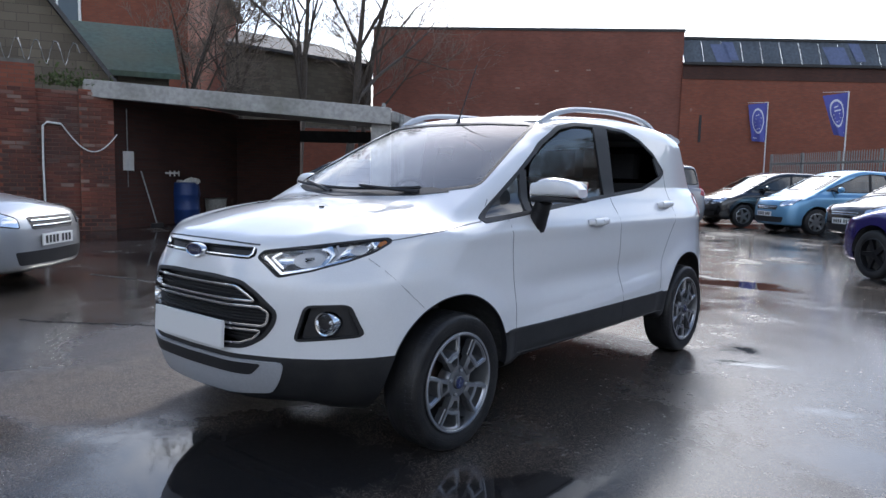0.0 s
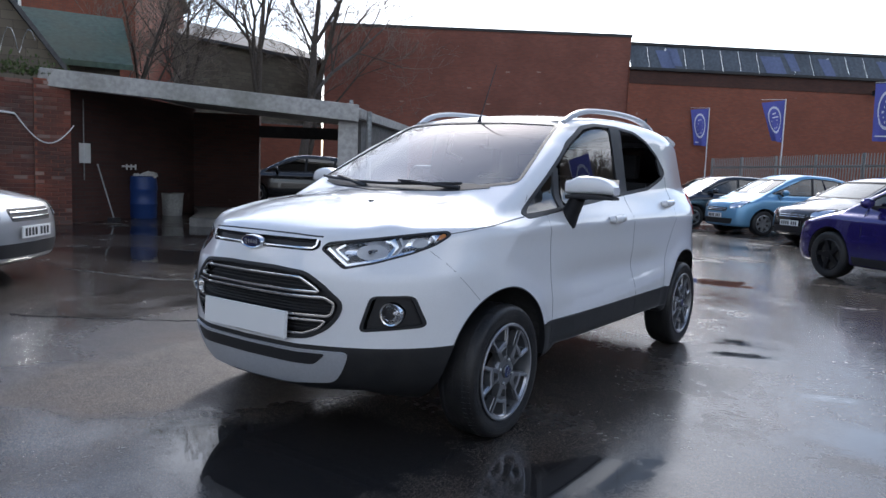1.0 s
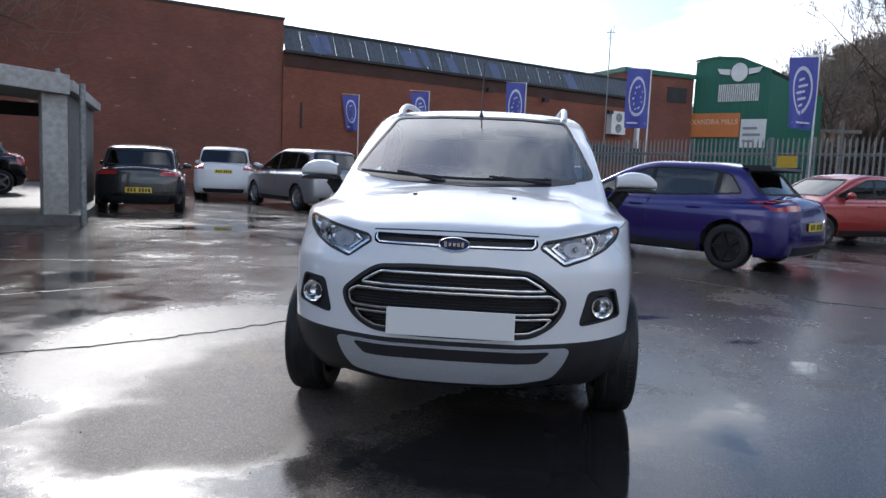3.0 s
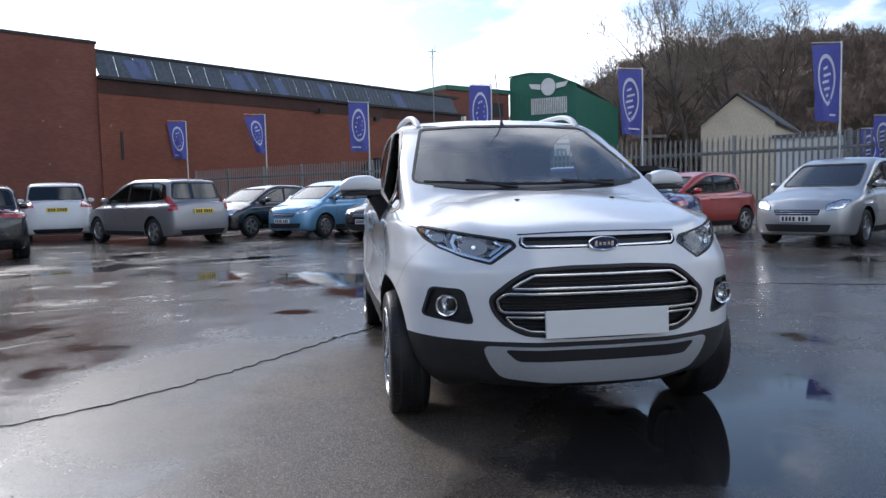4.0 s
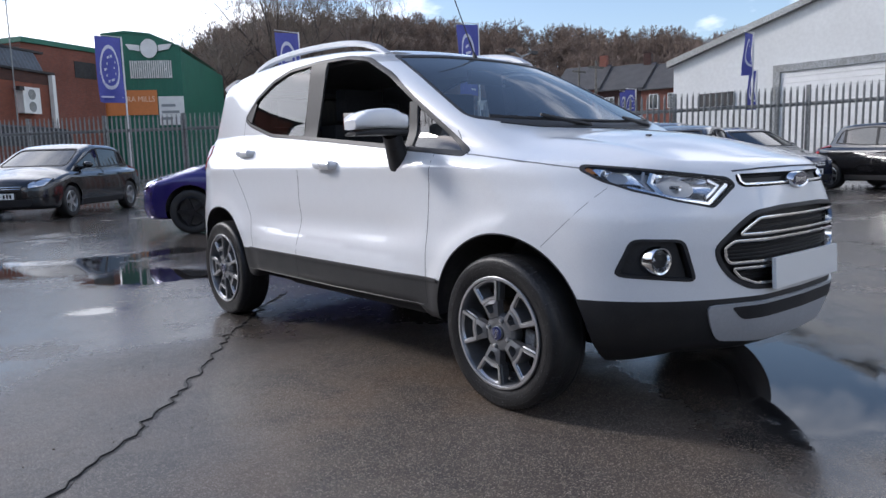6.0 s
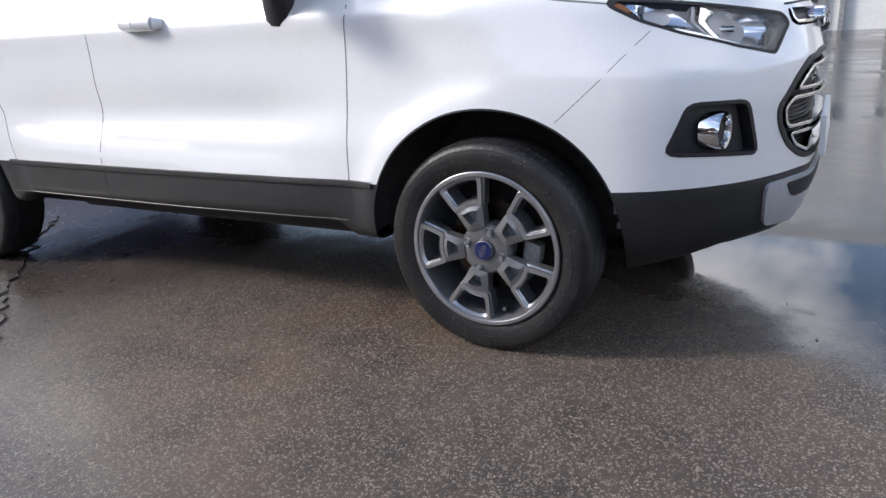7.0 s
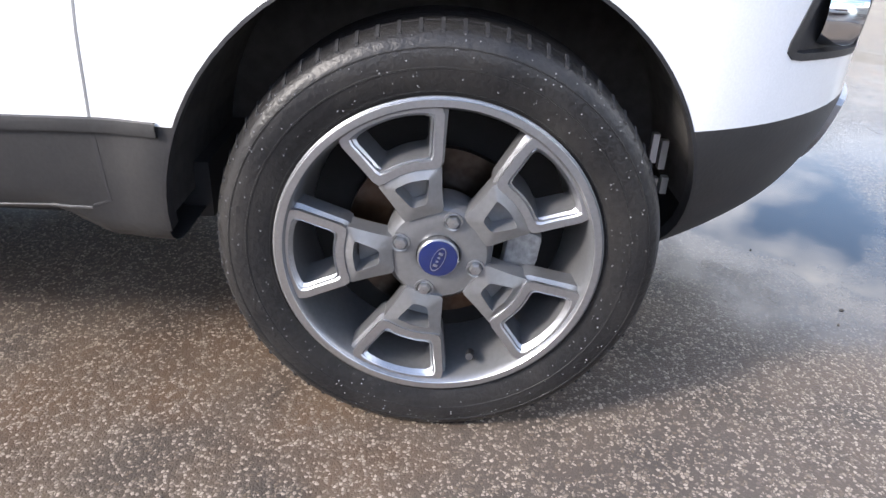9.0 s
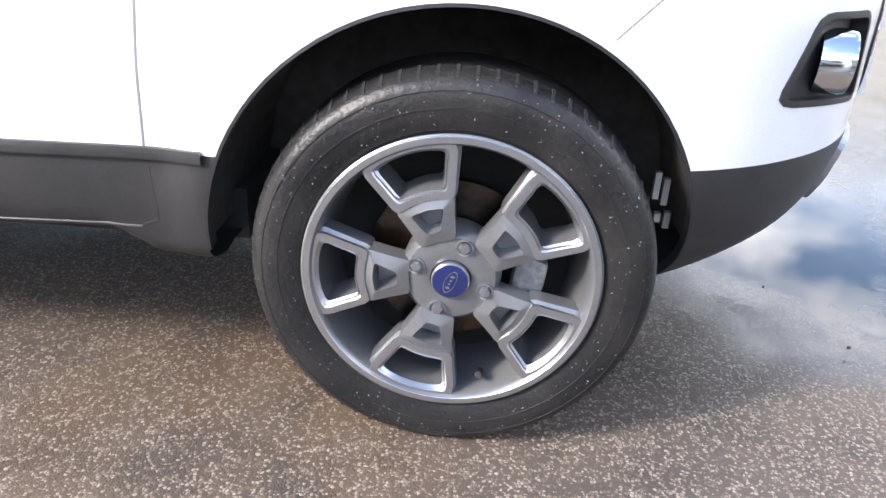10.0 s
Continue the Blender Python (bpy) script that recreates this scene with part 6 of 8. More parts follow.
P_SILVER = paint("silver_paint", (0.42, 0.43, 0.44), 0.6)
P_GREY = paint("warm_grey_paint", (0.32, 0.315, 0.325), 0.5)
P_BLACK = paint("black_paint", (0.004, 0.004, 0.005), 0.0, 0.22)
P_NAVY = paint("navy_paint", (0.012, 0.018, 0.045), 0.4, 0.25)
P_BLUE = paint("light_blue_paint", (0.16, 0.36, 0.56), 0.45)
P_PURPLE = paint("deep_blue_paint", (0.024, 0.015, 0.15), 0.4, 0.25)
P_RED = paint("red_paint", (0.42, 0.035, 0.028), 0.2)
P_WHITE = paint("plain_white_paint", (0.72, 0.73, 0.74), 0.0)

road_car("estate_car", nose_to(-5.53, -0.02, 0.777, 0.629), dict(ESTATE, grille=(0.34, 0.60, 0.72), front_plate=0.50), P_SILVER, "silver saloon car with a dark mesh grille parked by the wall")
road_car("hatchback", nose_to(-9.0, 13.8, -0.42, 0.91), dict(HATCH, length=4.2, wheelbase=2.58, rear_slope=0.6, tail_lamp=(0.80, 0.95), tail_in=0.40, rear_plate=0.50), P_BLACK, "black hatchback with red tail lights, seen from behind")
road_car("offroader", nose_to(-9.80, 20.95, -0.34, 0.94), OFFROAD, P_WHITE, "white off-road estate car by the brick building")
road_car("people_carrier", nose_to(-6.60, 17.10, -0.686, 0.727), MPV, P_GREY, "grey people carrier with a yellow rear plate")
road_car("hatchback", nose_to(-3.93, 17.43, -0.65, -0.76), SMALL, P_BLACK, "black hatchback in the row by the fence")
road_car("hatchback", nose_to(-1.90, 16.15, -0.65, -0.76), ROUND, P_BLUE, "light blue rounded hatchback in the row by the fence", spokes=7)
road_car("hatchback", nose_to(0.20, 14.20, -0.65, -0.76), HATCH, P_BLACK, "glossy black family hatchback with silver wheels")
sports = road_car("hatchback", nose_to(1.64, 8.69, -0.77, 0.64), dict(HATCH, tail_lamp=(0.82, 0.95), tail_in=0.42), P_PURPLE, "deep blue sports hatchback with black wheels and rear spoiler", rim=DARK_ALLOY, spokes=5)
road_car("hatchback", nose_to(5.95, 11.75, -0.90, -0.43), SMALL, P_RED, "red small hatchback by the fence")
road_car("people_carrier", nose_to(7.7, 8.5, -0.82, -0.57), dict(MPV, privacy=False, front_plate=0.50, nose=0.80), P_SILVER, "silver people carrier facing the yard")
road_car("offroader", nose_to(11.70, 8.10, -0.96, -0.28), dict(OFFROAD, length=4.4), P_NAVY, "dark blue off-roader behind the silver people carrier")
road_car("hatchback", nose_to(9.20, 5.83, -0.96, -0.28), dict(HATCH, grille=(0.40, 0.62, 0.70)), P_BLACK, "black hatchback with a chrome grille bar")
road_car("hatchback", nose_to(14.50, 2.25, -0.35, -0.94), SMALL, P_BLACK, "small black hatchback by the steel fence")
road_car("hatchback", nose_to(12.90, 5.20, -0.35, -0.94), HATCH, P_NAVY, "dark hatchback beside the small black one")
road_car("hatchback", nose_to(17.40, 0.40, -0.5, -0.87), SMALL, P_PURPLE, "deep blue small hatchback by the pale unit")
road_car("hatchback", Matrix.Translation((0, 0, 0.165)) @ nose_to(-14.25, 11.20, -0.70, -0.71), SMALL, P_BLACK, "black hatchback standing behind the shelter")
# rear spoiler of the sports hatchback
bm = bmesh.new()
prism(bm, [(2.62, 1.43), (3.02, 1.40), (3.05, 1.36), (2.95, 1.345), (2.66, 1.38)], -0.56, 0.56, Matrix(((0, 0, 1, 0), (1, 0, 0, 0), (0, 1, 0, 0), (0, 0, 0, 1))))
for s in (-1, 1):
    box(bm, s * 0.55 - 0.02, s * 0.55 + 0.02, 2.74, 3.02, 1.345, 1.42)
part("rear_spoiler", bm, BLACK_TRIM, sports, "black rear spoiler", bevel=0.008)

# ---- the white small SUV ----
WHITE = paint("white_paint", (0.79, 0.80, 0.81), rough=0.28)
CLAD = mat("dark_cladding", (0.020, 0.0205, 0.022), rough=0.5, grain=0.15, scale=160, vary=0.25, stain=(0.05, 0.048, 0.045), bump=0.06)
LAMP_HOUSING = mat("lamp_housing", (0.46, 0.47, 0.49), rough=0.3, metal=0.4)
SKID = mat("silver_skid", (0.50, 0.52, 0.55), rough=0.42, metal=0.35, grain=0.05, scale=90)
GUN = mat("gunmetal_alloy", (0.225, 0.23, 0.24), rough=0.30, metal=0.65, grain=0.06, scale=140)
MACHINED = mat("machined_alloy", (0.55, 0.56, 0.58), rough=0.36, metal=1.0, grain=0.06, scale=200)
WELL_BLACK = mat("shaded_wheel_recess", (0.008, 0.008, 0.008), rough=0.8, grain=0.3, scale=60)
STEEL = mat("brake_steel", (0.06, 0.057, 0.054), rough=0.35, metal=1.0, grain=0.3, scale=90, vary=0.5, stain=(0.16, 0.08, 0.04))
WET_RUBBER = mat("wet_tyre_rubber", (0.013, 0.013, 0.014), rough=0.42, spec=0.35, grain=0.3, scale=130, vary=0.35, stain=(0.05, 0.047, 0.043), bump=0.2)
CALIPER = mat("cast_caliper", (0.36, 0.36, 0.36), rough=0.5, metal=0.3, grain=0.3, scale=90)
SILL_EDGE = mat("sill_edge", (0.09, 0.09, 0.09), rough=0.4)
ECO_GLASS = glass("screen_glass", (0.52, 0.60, 0.61))

e_plan = curve((-0.8, 0.80), (-0.35, 0.818), (0.0, 0.838), (0.45, 0.832), (1.2, 0.836), (2.0, 0.838), (2.5, 0.846), (2.85, 0.825), (3.2, 0.77))
e_prof = curve((0.18, -0.045), (0.30, -0.016), (0.44, 0.0), (0.56, 0.002), (0.70, -0.014), (0.86, -0.020), (0.93, -0.016), (0.965, -0.028), (1.01, -0.055), (1.07, -0.095), (1.16, -0.15))
e_nose = curve((0, -0.778), (0.25, -0.766), (0.40, -0.716), (0.50, -0.664), (0.60, -0.592), (0.70, -0.478), (0.76, -0.365), (0.81, -0.17), (0.88, 0.2))
e_set = curve((0.18, 2.6), (0.25, 1.3), (0.32, 0.55), (0.40, 0.15), (0.47, 0.0), (0.65, 0.0), (0.75, 0.12), (0.80, 0.36), (0.86, 0.7), (0.93, 1.0), (1.05, 1.7))
e_bonnet = curve((-0.80, 0.84), (-0.74, 0.905), (-0.68, 0.942), (-0.58, 0.976), (-0.42, 1.020), (-0.26, 1.053), (0.0, 1.083), (0.18, 1.096), (0.6, 1.12), (2.0, 1.16), (3.0, 1.14), (3.25, 1.05))
e_fall = curve((-0.3, 0.20), (0.15, 0.19), (0.6, 0.08), (3.2, 0.06))
e_rear = curve((0, 3.19), (0.45, 3.16), (0.65, 3.09), (0.76, 2.97), (0.85, 2.70))
e_rz = curve((0.18, 0.30), (0.30, 0.10), (0.45, 0.0), (0.62, 0.0), (0.78, 0.04), (1.05, 0.09), (1.3, 0.2))
e_roof = curve((0.80, 1.452), (0.95, 1.508), (1.2, 1.560), (1.5, 1.588), (1.9, 1.600), (2.3, 1.588), (2.7, 1.556), (3.0, 1.515))
e_half = curve((0.1, 0.705), (0.6, 0.722), (1.45, 0.728), (2.0, 0.730), (2.45, 0.722), (2.95, 0.665))


def ECO(x, y, z):
    ax = np.abs(x)
    a = np.minimum(ax, 0.9)
    # flared lips round the wheels
    fl = 0.012 * np.exp(-((np.maximum(np.hypot(y, z - 0.326) - 0.372, 0) / 0.05) ** 2)) * np.clip((y + 0.30) * 4, 0, 1) + 0.012 * np.exp(-((np.maximum(np.hypot(y - 2.521, z - 0.322) - 0.390, 0) / 0.05) ** 2))
    # hollowed lower doors
    hol = -0.021 * np.exp(-(((z - 0.655) / 0.085) ** 2)) * np.clip((y - 0.45) / 0.3, 0, 1) * np.clip((2.1 - y) / 0.3, 0, 1)
    hol = hol + 0.012 * np.clip((0.49 + 0.055 * (y - 0.5) - z) / 0.07 + 0.5, 0, 1) * np.clip((y - 0.42) / 0.25, 0, 1) * np.clip((2.15 - y) / 0.15, 0, 1)
    low = smax(ax - e_plan(y) - e_prof(z) - fl - hol, z - e_bonnet(y) + e_fall(y) * x * x - 0.012 * np.exp(-(((ax - 0.52) / 0.06) ** 2)) * np.clip((0.3 - y) * 3, 0, 1), 0.05)
    low = smax(low, e_nose(a) + e_set(z) * (0.05 + 0.2 * x * x) - y, 0.05)
    low = smax(low, y - e_rear(a) + e_rz(z), 0.07)
    low = smax(low, 0.258 - 0.088 * np.clip((ax - 0.48) * 6, 0, 1) * np.clip((-0.1 - y) * 8, 0, 1) + 0.03 * np.clip((y - 0.2) * 8, 0, 1) * np.clip((2.3 - y) * 8, 0, 1) + 0.04 * np.clip((y - 0.45) * 16, 0, 1) * np.clip((2.10 - y) * 16, 0, 1) - z, 0.05)
    top = smax(ax - e_half(y) + 0.185 * (z - 1.10), z - e_roof(y) + 0.09 * x * x, 0.10)
    top = smax(top, (0.10 + (z - 1.09) * 2.02 + 0.29 * x * x - y) / 2.25, 0.05)
    top = smax(top, (y - 2.93 - (1.52 - z) * 0.36 + 0.25 * x * x) / 1.06, 0.06)
    top = smax(top, 0.97 - z, 0.02)
    return smin(low, top, 0.035)


def mirrored(poly):
    return [(-a, b) for a, b in poly]


def eco_wheel(parent, y, side):
    """Five-frame two-tone alloy wheel; outer face at local +x, turned for the other side."""
    w = new("wheel")
    w.parent = parent
    w.location = (0.752 * side, y, 0.302)
    w.rotation_euler = (0, 0, 0 if side > 0 else math.pi)
    # tyre with a rounded shoulder, flattened where it bears
    bm = bmesh.new()
    seg = 96
    prof = [(0.214, 0.078), (0.219, 0.092), (0.232, 0.099), (0.250, 0.104), (0.272, 0.1065), (0.290, 0.104), (0.301, 0.098), (0.3075, 0.089), (0.3115, 0.078), (0.3135, 0.066), (0.3145, 0.05), (0.315, 0.02), (0.315, -0.02), (0.3135, -0.066), (0.3075, -0.089), (0.29, -0.104), (0.25, -0.104), (0.214, -0.08)]
    prof = [(0.214 + (r - 0.214) * 0.885, a * 0.88) for r, a in prof]
    lathe(bm, prof, seg)
    for v in bm.verts:
        if v.co.z < -0.300:
            v.co.x *= 1 + 0.6 * (-0.300 - v.co.z) / 0.1
            v.co.z = -0.3005
    tyre = part("tyre", bm, WET_RUBBER, w, "wet black road tyre", smooth=True)
    # tread: two circumferential grooves and shoulder sipes, their shade drawn as raised dark strips
    bm = bmesh.new()
    for k in range(72):
        a = k * math.tau / 72 + 0.02
        if math.sin(a) < -0.93:
            continue
        m = Matrix.Rotation(a, 4, "X")
        v = box(bm, 0.046, 0.081, -0.0024, 0.0024, 0.286, 0.3056)
        for vert in v:
            if vert.co.x > 0.07:
                vert.co.z -= 0.0080
        bmesh.ops.transform(bm, matrix=m, verts=v)
    tagged(part("tread_sipe", bm, GAP, tyre), kind="stuff")
    for x in (0.049, 0.0, -0.05):
        bm = bmesh.new()
        lathe(bm, [(0.3031, x + 0.005), (0.3036, x), (0.3031, x - 0.005)], seg)
        for v in bm.verts:
            if v.co.z < -0.299:
                v.co.z = -0.299
        part("tread_groove", bm, GAP, tyre)
    for r, x in ((0.2268, 0.0845), (0.2565, 0.0922), (0.2795, 0.0912)):
        bm = bmesh.new()
        lathe(bm, [(r - 0.0018, x - 0.001), (r - 0.0008, x + 0.0012), (r + 0.0008, x + 0.0012), (r + 0.0018, x - 0.001)], seg)
        part("sidewall_rib", bm, WET_RUBBER, tyre, smooth=True)
    # barrel and lip
    bm = bmesh.new()
    lathe(bm, [(0.2175, 0.080), (0.2215, 0.087), (0.2215, 0.0905), (0.2185, 0.0925), (0.2085, 0.0925), (0.2065, 0.090), (0.203, 0.080), (0.199, 0.06), (0.192, 0.02), (0.185, -0.06), (0.19, -0.09)], 96)
    rim = part("rim", bm, GUN, w, "gunmetal rim with a machined face", smooth=True)
    bm = bmesh.new()
    lathe(bm, [(0.2205, 0.0900), (0.2180, 0.0934), (0.2095, 0.0934), (0.2072, 0.0905)], 96)
    part("rim_lip", bm, MACHINED, rim, smooth=True)
    # hub dish
    bm = bmesh.new()
    lathe(bm, [(0.030, 0.058), (0.034, 0.060), (0.050, 0.059), (0.066, 0.056), (0.074, 0.046), (0.076, 0.030), (0.074, 0.0)], 60)
    part("hub", bm, GUN, rim, smooth=True)

    def pol(r, a):
        return (r * math.cos(a), r * math.sin(a))

    def frame_plan(r0, r1, h0, h1, c):
        return [pol(r0, c - h0), pol(r0 * 1.008, c - h0 * 0.5), pol(r0 * 1.01, c), pol(r0 * 1.008, c + h0 * 0.5), pol(r0, c + h0), pol((r0 + r1) / 2, c + (h0 + h1) / 2), pol(r1, c + h1), pol(r1 * 1.01, c + h1 * 0.5), pol(r1 * 1.012, c), pol(r1 * 1.01, c - h1 * 0.5), pol(r1, c - h1), pol((r0 + r1) / 2, c - (h0 + h1) / 2)]

    def ring_piece(name, outer, inner, xo, xi, depth_o, depth_i, material, rnd):
        """A frame between two outlines with a face at xo/xi and walls that go in."""
        o, i = rounded(outer, rnd, 3), rounded(inner, rnd * 0.8, 3)
        bm = bmesh.new()
        fo, fi = [bm.verts.new((xo, a, b)) for a, b in o], [bm.verts.new((xi, a, b)) for a, b in i]
        bo, bi = [bm.verts.new((depth_o, a * 1.0, b * 1.0)) for a, b in o], []
        ci = np.mean(i, axis=0)
        for a, b in i:
            bi.append(bm.verts.new((depth_i, ci[0] + (a - ci[0]) * 0.86, ci[1] + (b - ci[1]) * 0.86)))
        k = len(o)
        for t in range(k):
            u = (t + 1) % k
            bm.faces.new((fo[t], fo[u], fi[u], fi[t]))
            bm.faces.new((bo[t], bo[u], fo[u], fo[t]))
            bm.faces.new((fi[t], fi[u], bi[u], bi[t]))
        return part(name, bm, material, rim, smooth=True)

    for k in range(5):
        c = radians(110 + 72 * k)
        # deep spoke body under the frame
        ring_piece("spoke", frame_plan(0.122, 0.209, 0.365, 0.375, c), frame_plan(0.141, 0.199, 0.245, 0.285, c), 0.061, 0.0725, 0.030, 0.012, GUN, 0.012)
        ring_piece("spoke_face", frame_plan(0.1265, 0.2075, 0.345, 0.352, c), frame_plan(0.1365, 0.2005, 0.268, 0.300, c), 0.0745, 0.0745, 0.068, 0.066, MACHINED, 0.012)
        # the two legs that join the frame to the hub, with a pocket between them
        outer = [pol(0.066, c - 0.42), pol(0.062, c), pol(0.066, c + 0.42), pol(0.100, c + 0.36), pol(0.130, c + 0.345), pol(0.132, c), pol(0.130, c - 0.345), pol(0.100, c - 0.36)]
        inner = [pol(0.080, c - 0.13), pol(0.079, c), pol(0.080, c + 0.13), pol(0.097, c + 0.18), pol(0.1145, c + 0.215), pol(0.1155, c), pol(0.1145, c - 0.215), pol(0.097, c - 0.18)]
        ring_piece("spoke_leg", outer, inner, 0.0605, 0.0665, 0.028, 0.030, GUN, 0.006)
        bm = bmesh.new()
        pts = [pol(0.082, c - 0.11), pol(0.082, c + 0.11), pol(0.112, c + 0.19), pol(0.112, c - 0.19)]
        bm.faces.new([bm.verts.new((0.036, a, b)) for a, b in pts])
        part("pocket_floor", bm, GUN, rim)
    # centre cap, nuts, valve, brake
    bm = bmesh.new()
    lathe(bm, [(0.0285, 0.052), (0.0285, 0.0665), (0.0265, 0.0685)], 40)
    part("cap_ring", bm, GUN, rim, smooth=True)
    bm = bmesh.new()
    lathe(bm, [(0.0265, 0.0675), (0.0262, 0.0692), (0.02, 0.0702), (0.0005, 0.0706)], 40)
    cap = part("centre_cap", bm, BADGE_BLUE, rim, "blue centre cap", smooth=True)
    bm = bmesh.new()
    for t in range(36):
        a0, a1 = t * math.tau / 36, (t + 1) * math.tau / 36
        q = [(0.0712, 0.0190 * math.cos(a) * s, 0.0082 * math.sin(a) * s) for a, s in ((a0, 1), (a1, 1), (a1, 0.9), (a0, 0.9))]
        bm.faces.new([bm.verts.new(v) for v in q])
    for x0, x1, h in ((-0.012, -0.008, 0.003), (-0.005, -0.002, 0.002), (0.001, 0.004, 0.002), (0.007, 0.011, 0.003)):
        bm.faces.new([bm.verts.new((0.0712, a, b)) for a, b in ((x0, -h), (x1, -h), (x1, h), (x0, h))])
    bmesh.ops.rotate(bm, verts=bm.verts, cent=(0.07, 0, 0), matrix=Matrix.Rotation(radians(68), 3, "X"))
    part("cap_emblem", bm, MACHINED, cap)
    for k in range(4):
        a = radians(71 + 90 * k)
        bm = bmesh.new()
        m = Matrix.Translation((0, *pol(0.0545, a)))
        lathe(bm, [(0.0135, 0.0585), (0.0130, 0.0615), (0.0105, 0.0605), (0.010, 0.045)], 20)
        bmesh.ops.transform(bm, matrix=m, verts=bm.verts)
        part("nut_seat", bm, GUN, rim, smooth=True)
        bm = bmesh.new()
        lathe(bm, [(0.0088, 0.045), (0.0088, 0.063), (0.0072, 0.0665), (0.0005, 0.067)], 6)
        bmesh.ops.transform(bm, matrix=m, verts=bm.verts)
        part("wheel_nut", bm, MACHINED, rim)
    bm = bmesh.new()
    va = radians(287)
    rod(bm, (0.055, *pol(0.187, va)), (0.078, *pol(0.178, va)), 0.0065, 0.0055, 10)
    part("valve", bm, BLACK_TRIM, rim)
    bm = bmesh.new()
    lathe(bm, [(0.06, 0.014), (0.07, 0.018), (0.130, 0.018), (0.130, 0.004), (0.07, 0.002)], 48)
    part("brake_disc", bm, STEEL, w, "lightly rusted steel brake disc", smooth=True)
    # plate coloured near black so the gaps between spokes look deep in shade
    bm = bmesh.new()
    lathe(bm, [(0.001, -0.030), (0.188, -0.030), (0.188, -0.04)], 32)
    part("back_plate", bm, WELL_BLACK, w)
    bm = bmesh.new()
    ca = radians(-4)
    v = box(bm, -0.01, 0.036, -0.040, 0.040, 0.094, 0.146)
    for vert in v:
        if vert.co.z > 0.12:
            vert.co.y *= 0.7
    bmesh.ops.transform(bm, matrix=Matrix.Rotation(ca - math.pi / 2 - 0.05, 4, "X"), verts=v)
    part("brake_caliper", bm, CALIPER, w, bevel=0.012)
    if side < 0 and y == 0:
        # beads of rain on the sidewall
        rd = random.Random(44)
        bm = bmesh.new()
        for _ in range(300):
            a, r_ = rd.uniform(0, math.tau), rd.uniform(0.232, 0.297)
            xs = float(np.interp(r_, (0.230, 0.246, 0.265, 0.281, 0.291, 0.298), (0.0872, 0.0917, 0.0938, 0.0915, 0.0862, 0.0775)))
            s_ = rd.uniform(0.0006, 0.0014)
            bmesh.ops.create_icosphere(bm, subdivisions=1, radius=s_, matrix=Matrix.Translation((xs, r_ * math.cos(a), r_ * math.sin(a))))
        tagged(part("rain_drops", bm, mat("rain_bead", (0.20, 0.20, 0.21), rough=0.10, spec=0.6), tyre, smooth=True), kind="stuff")
    # the dished face: hub and cap come out flush with the lip
    for ch in rim.children:
        kind = ch.name.split(".")[0]
        ch.location.x = 0.0 if kind in ("rim_lip", "valve") else 0.013 if kind in ("spoke", "spoke_face") else 0.0235
    return w


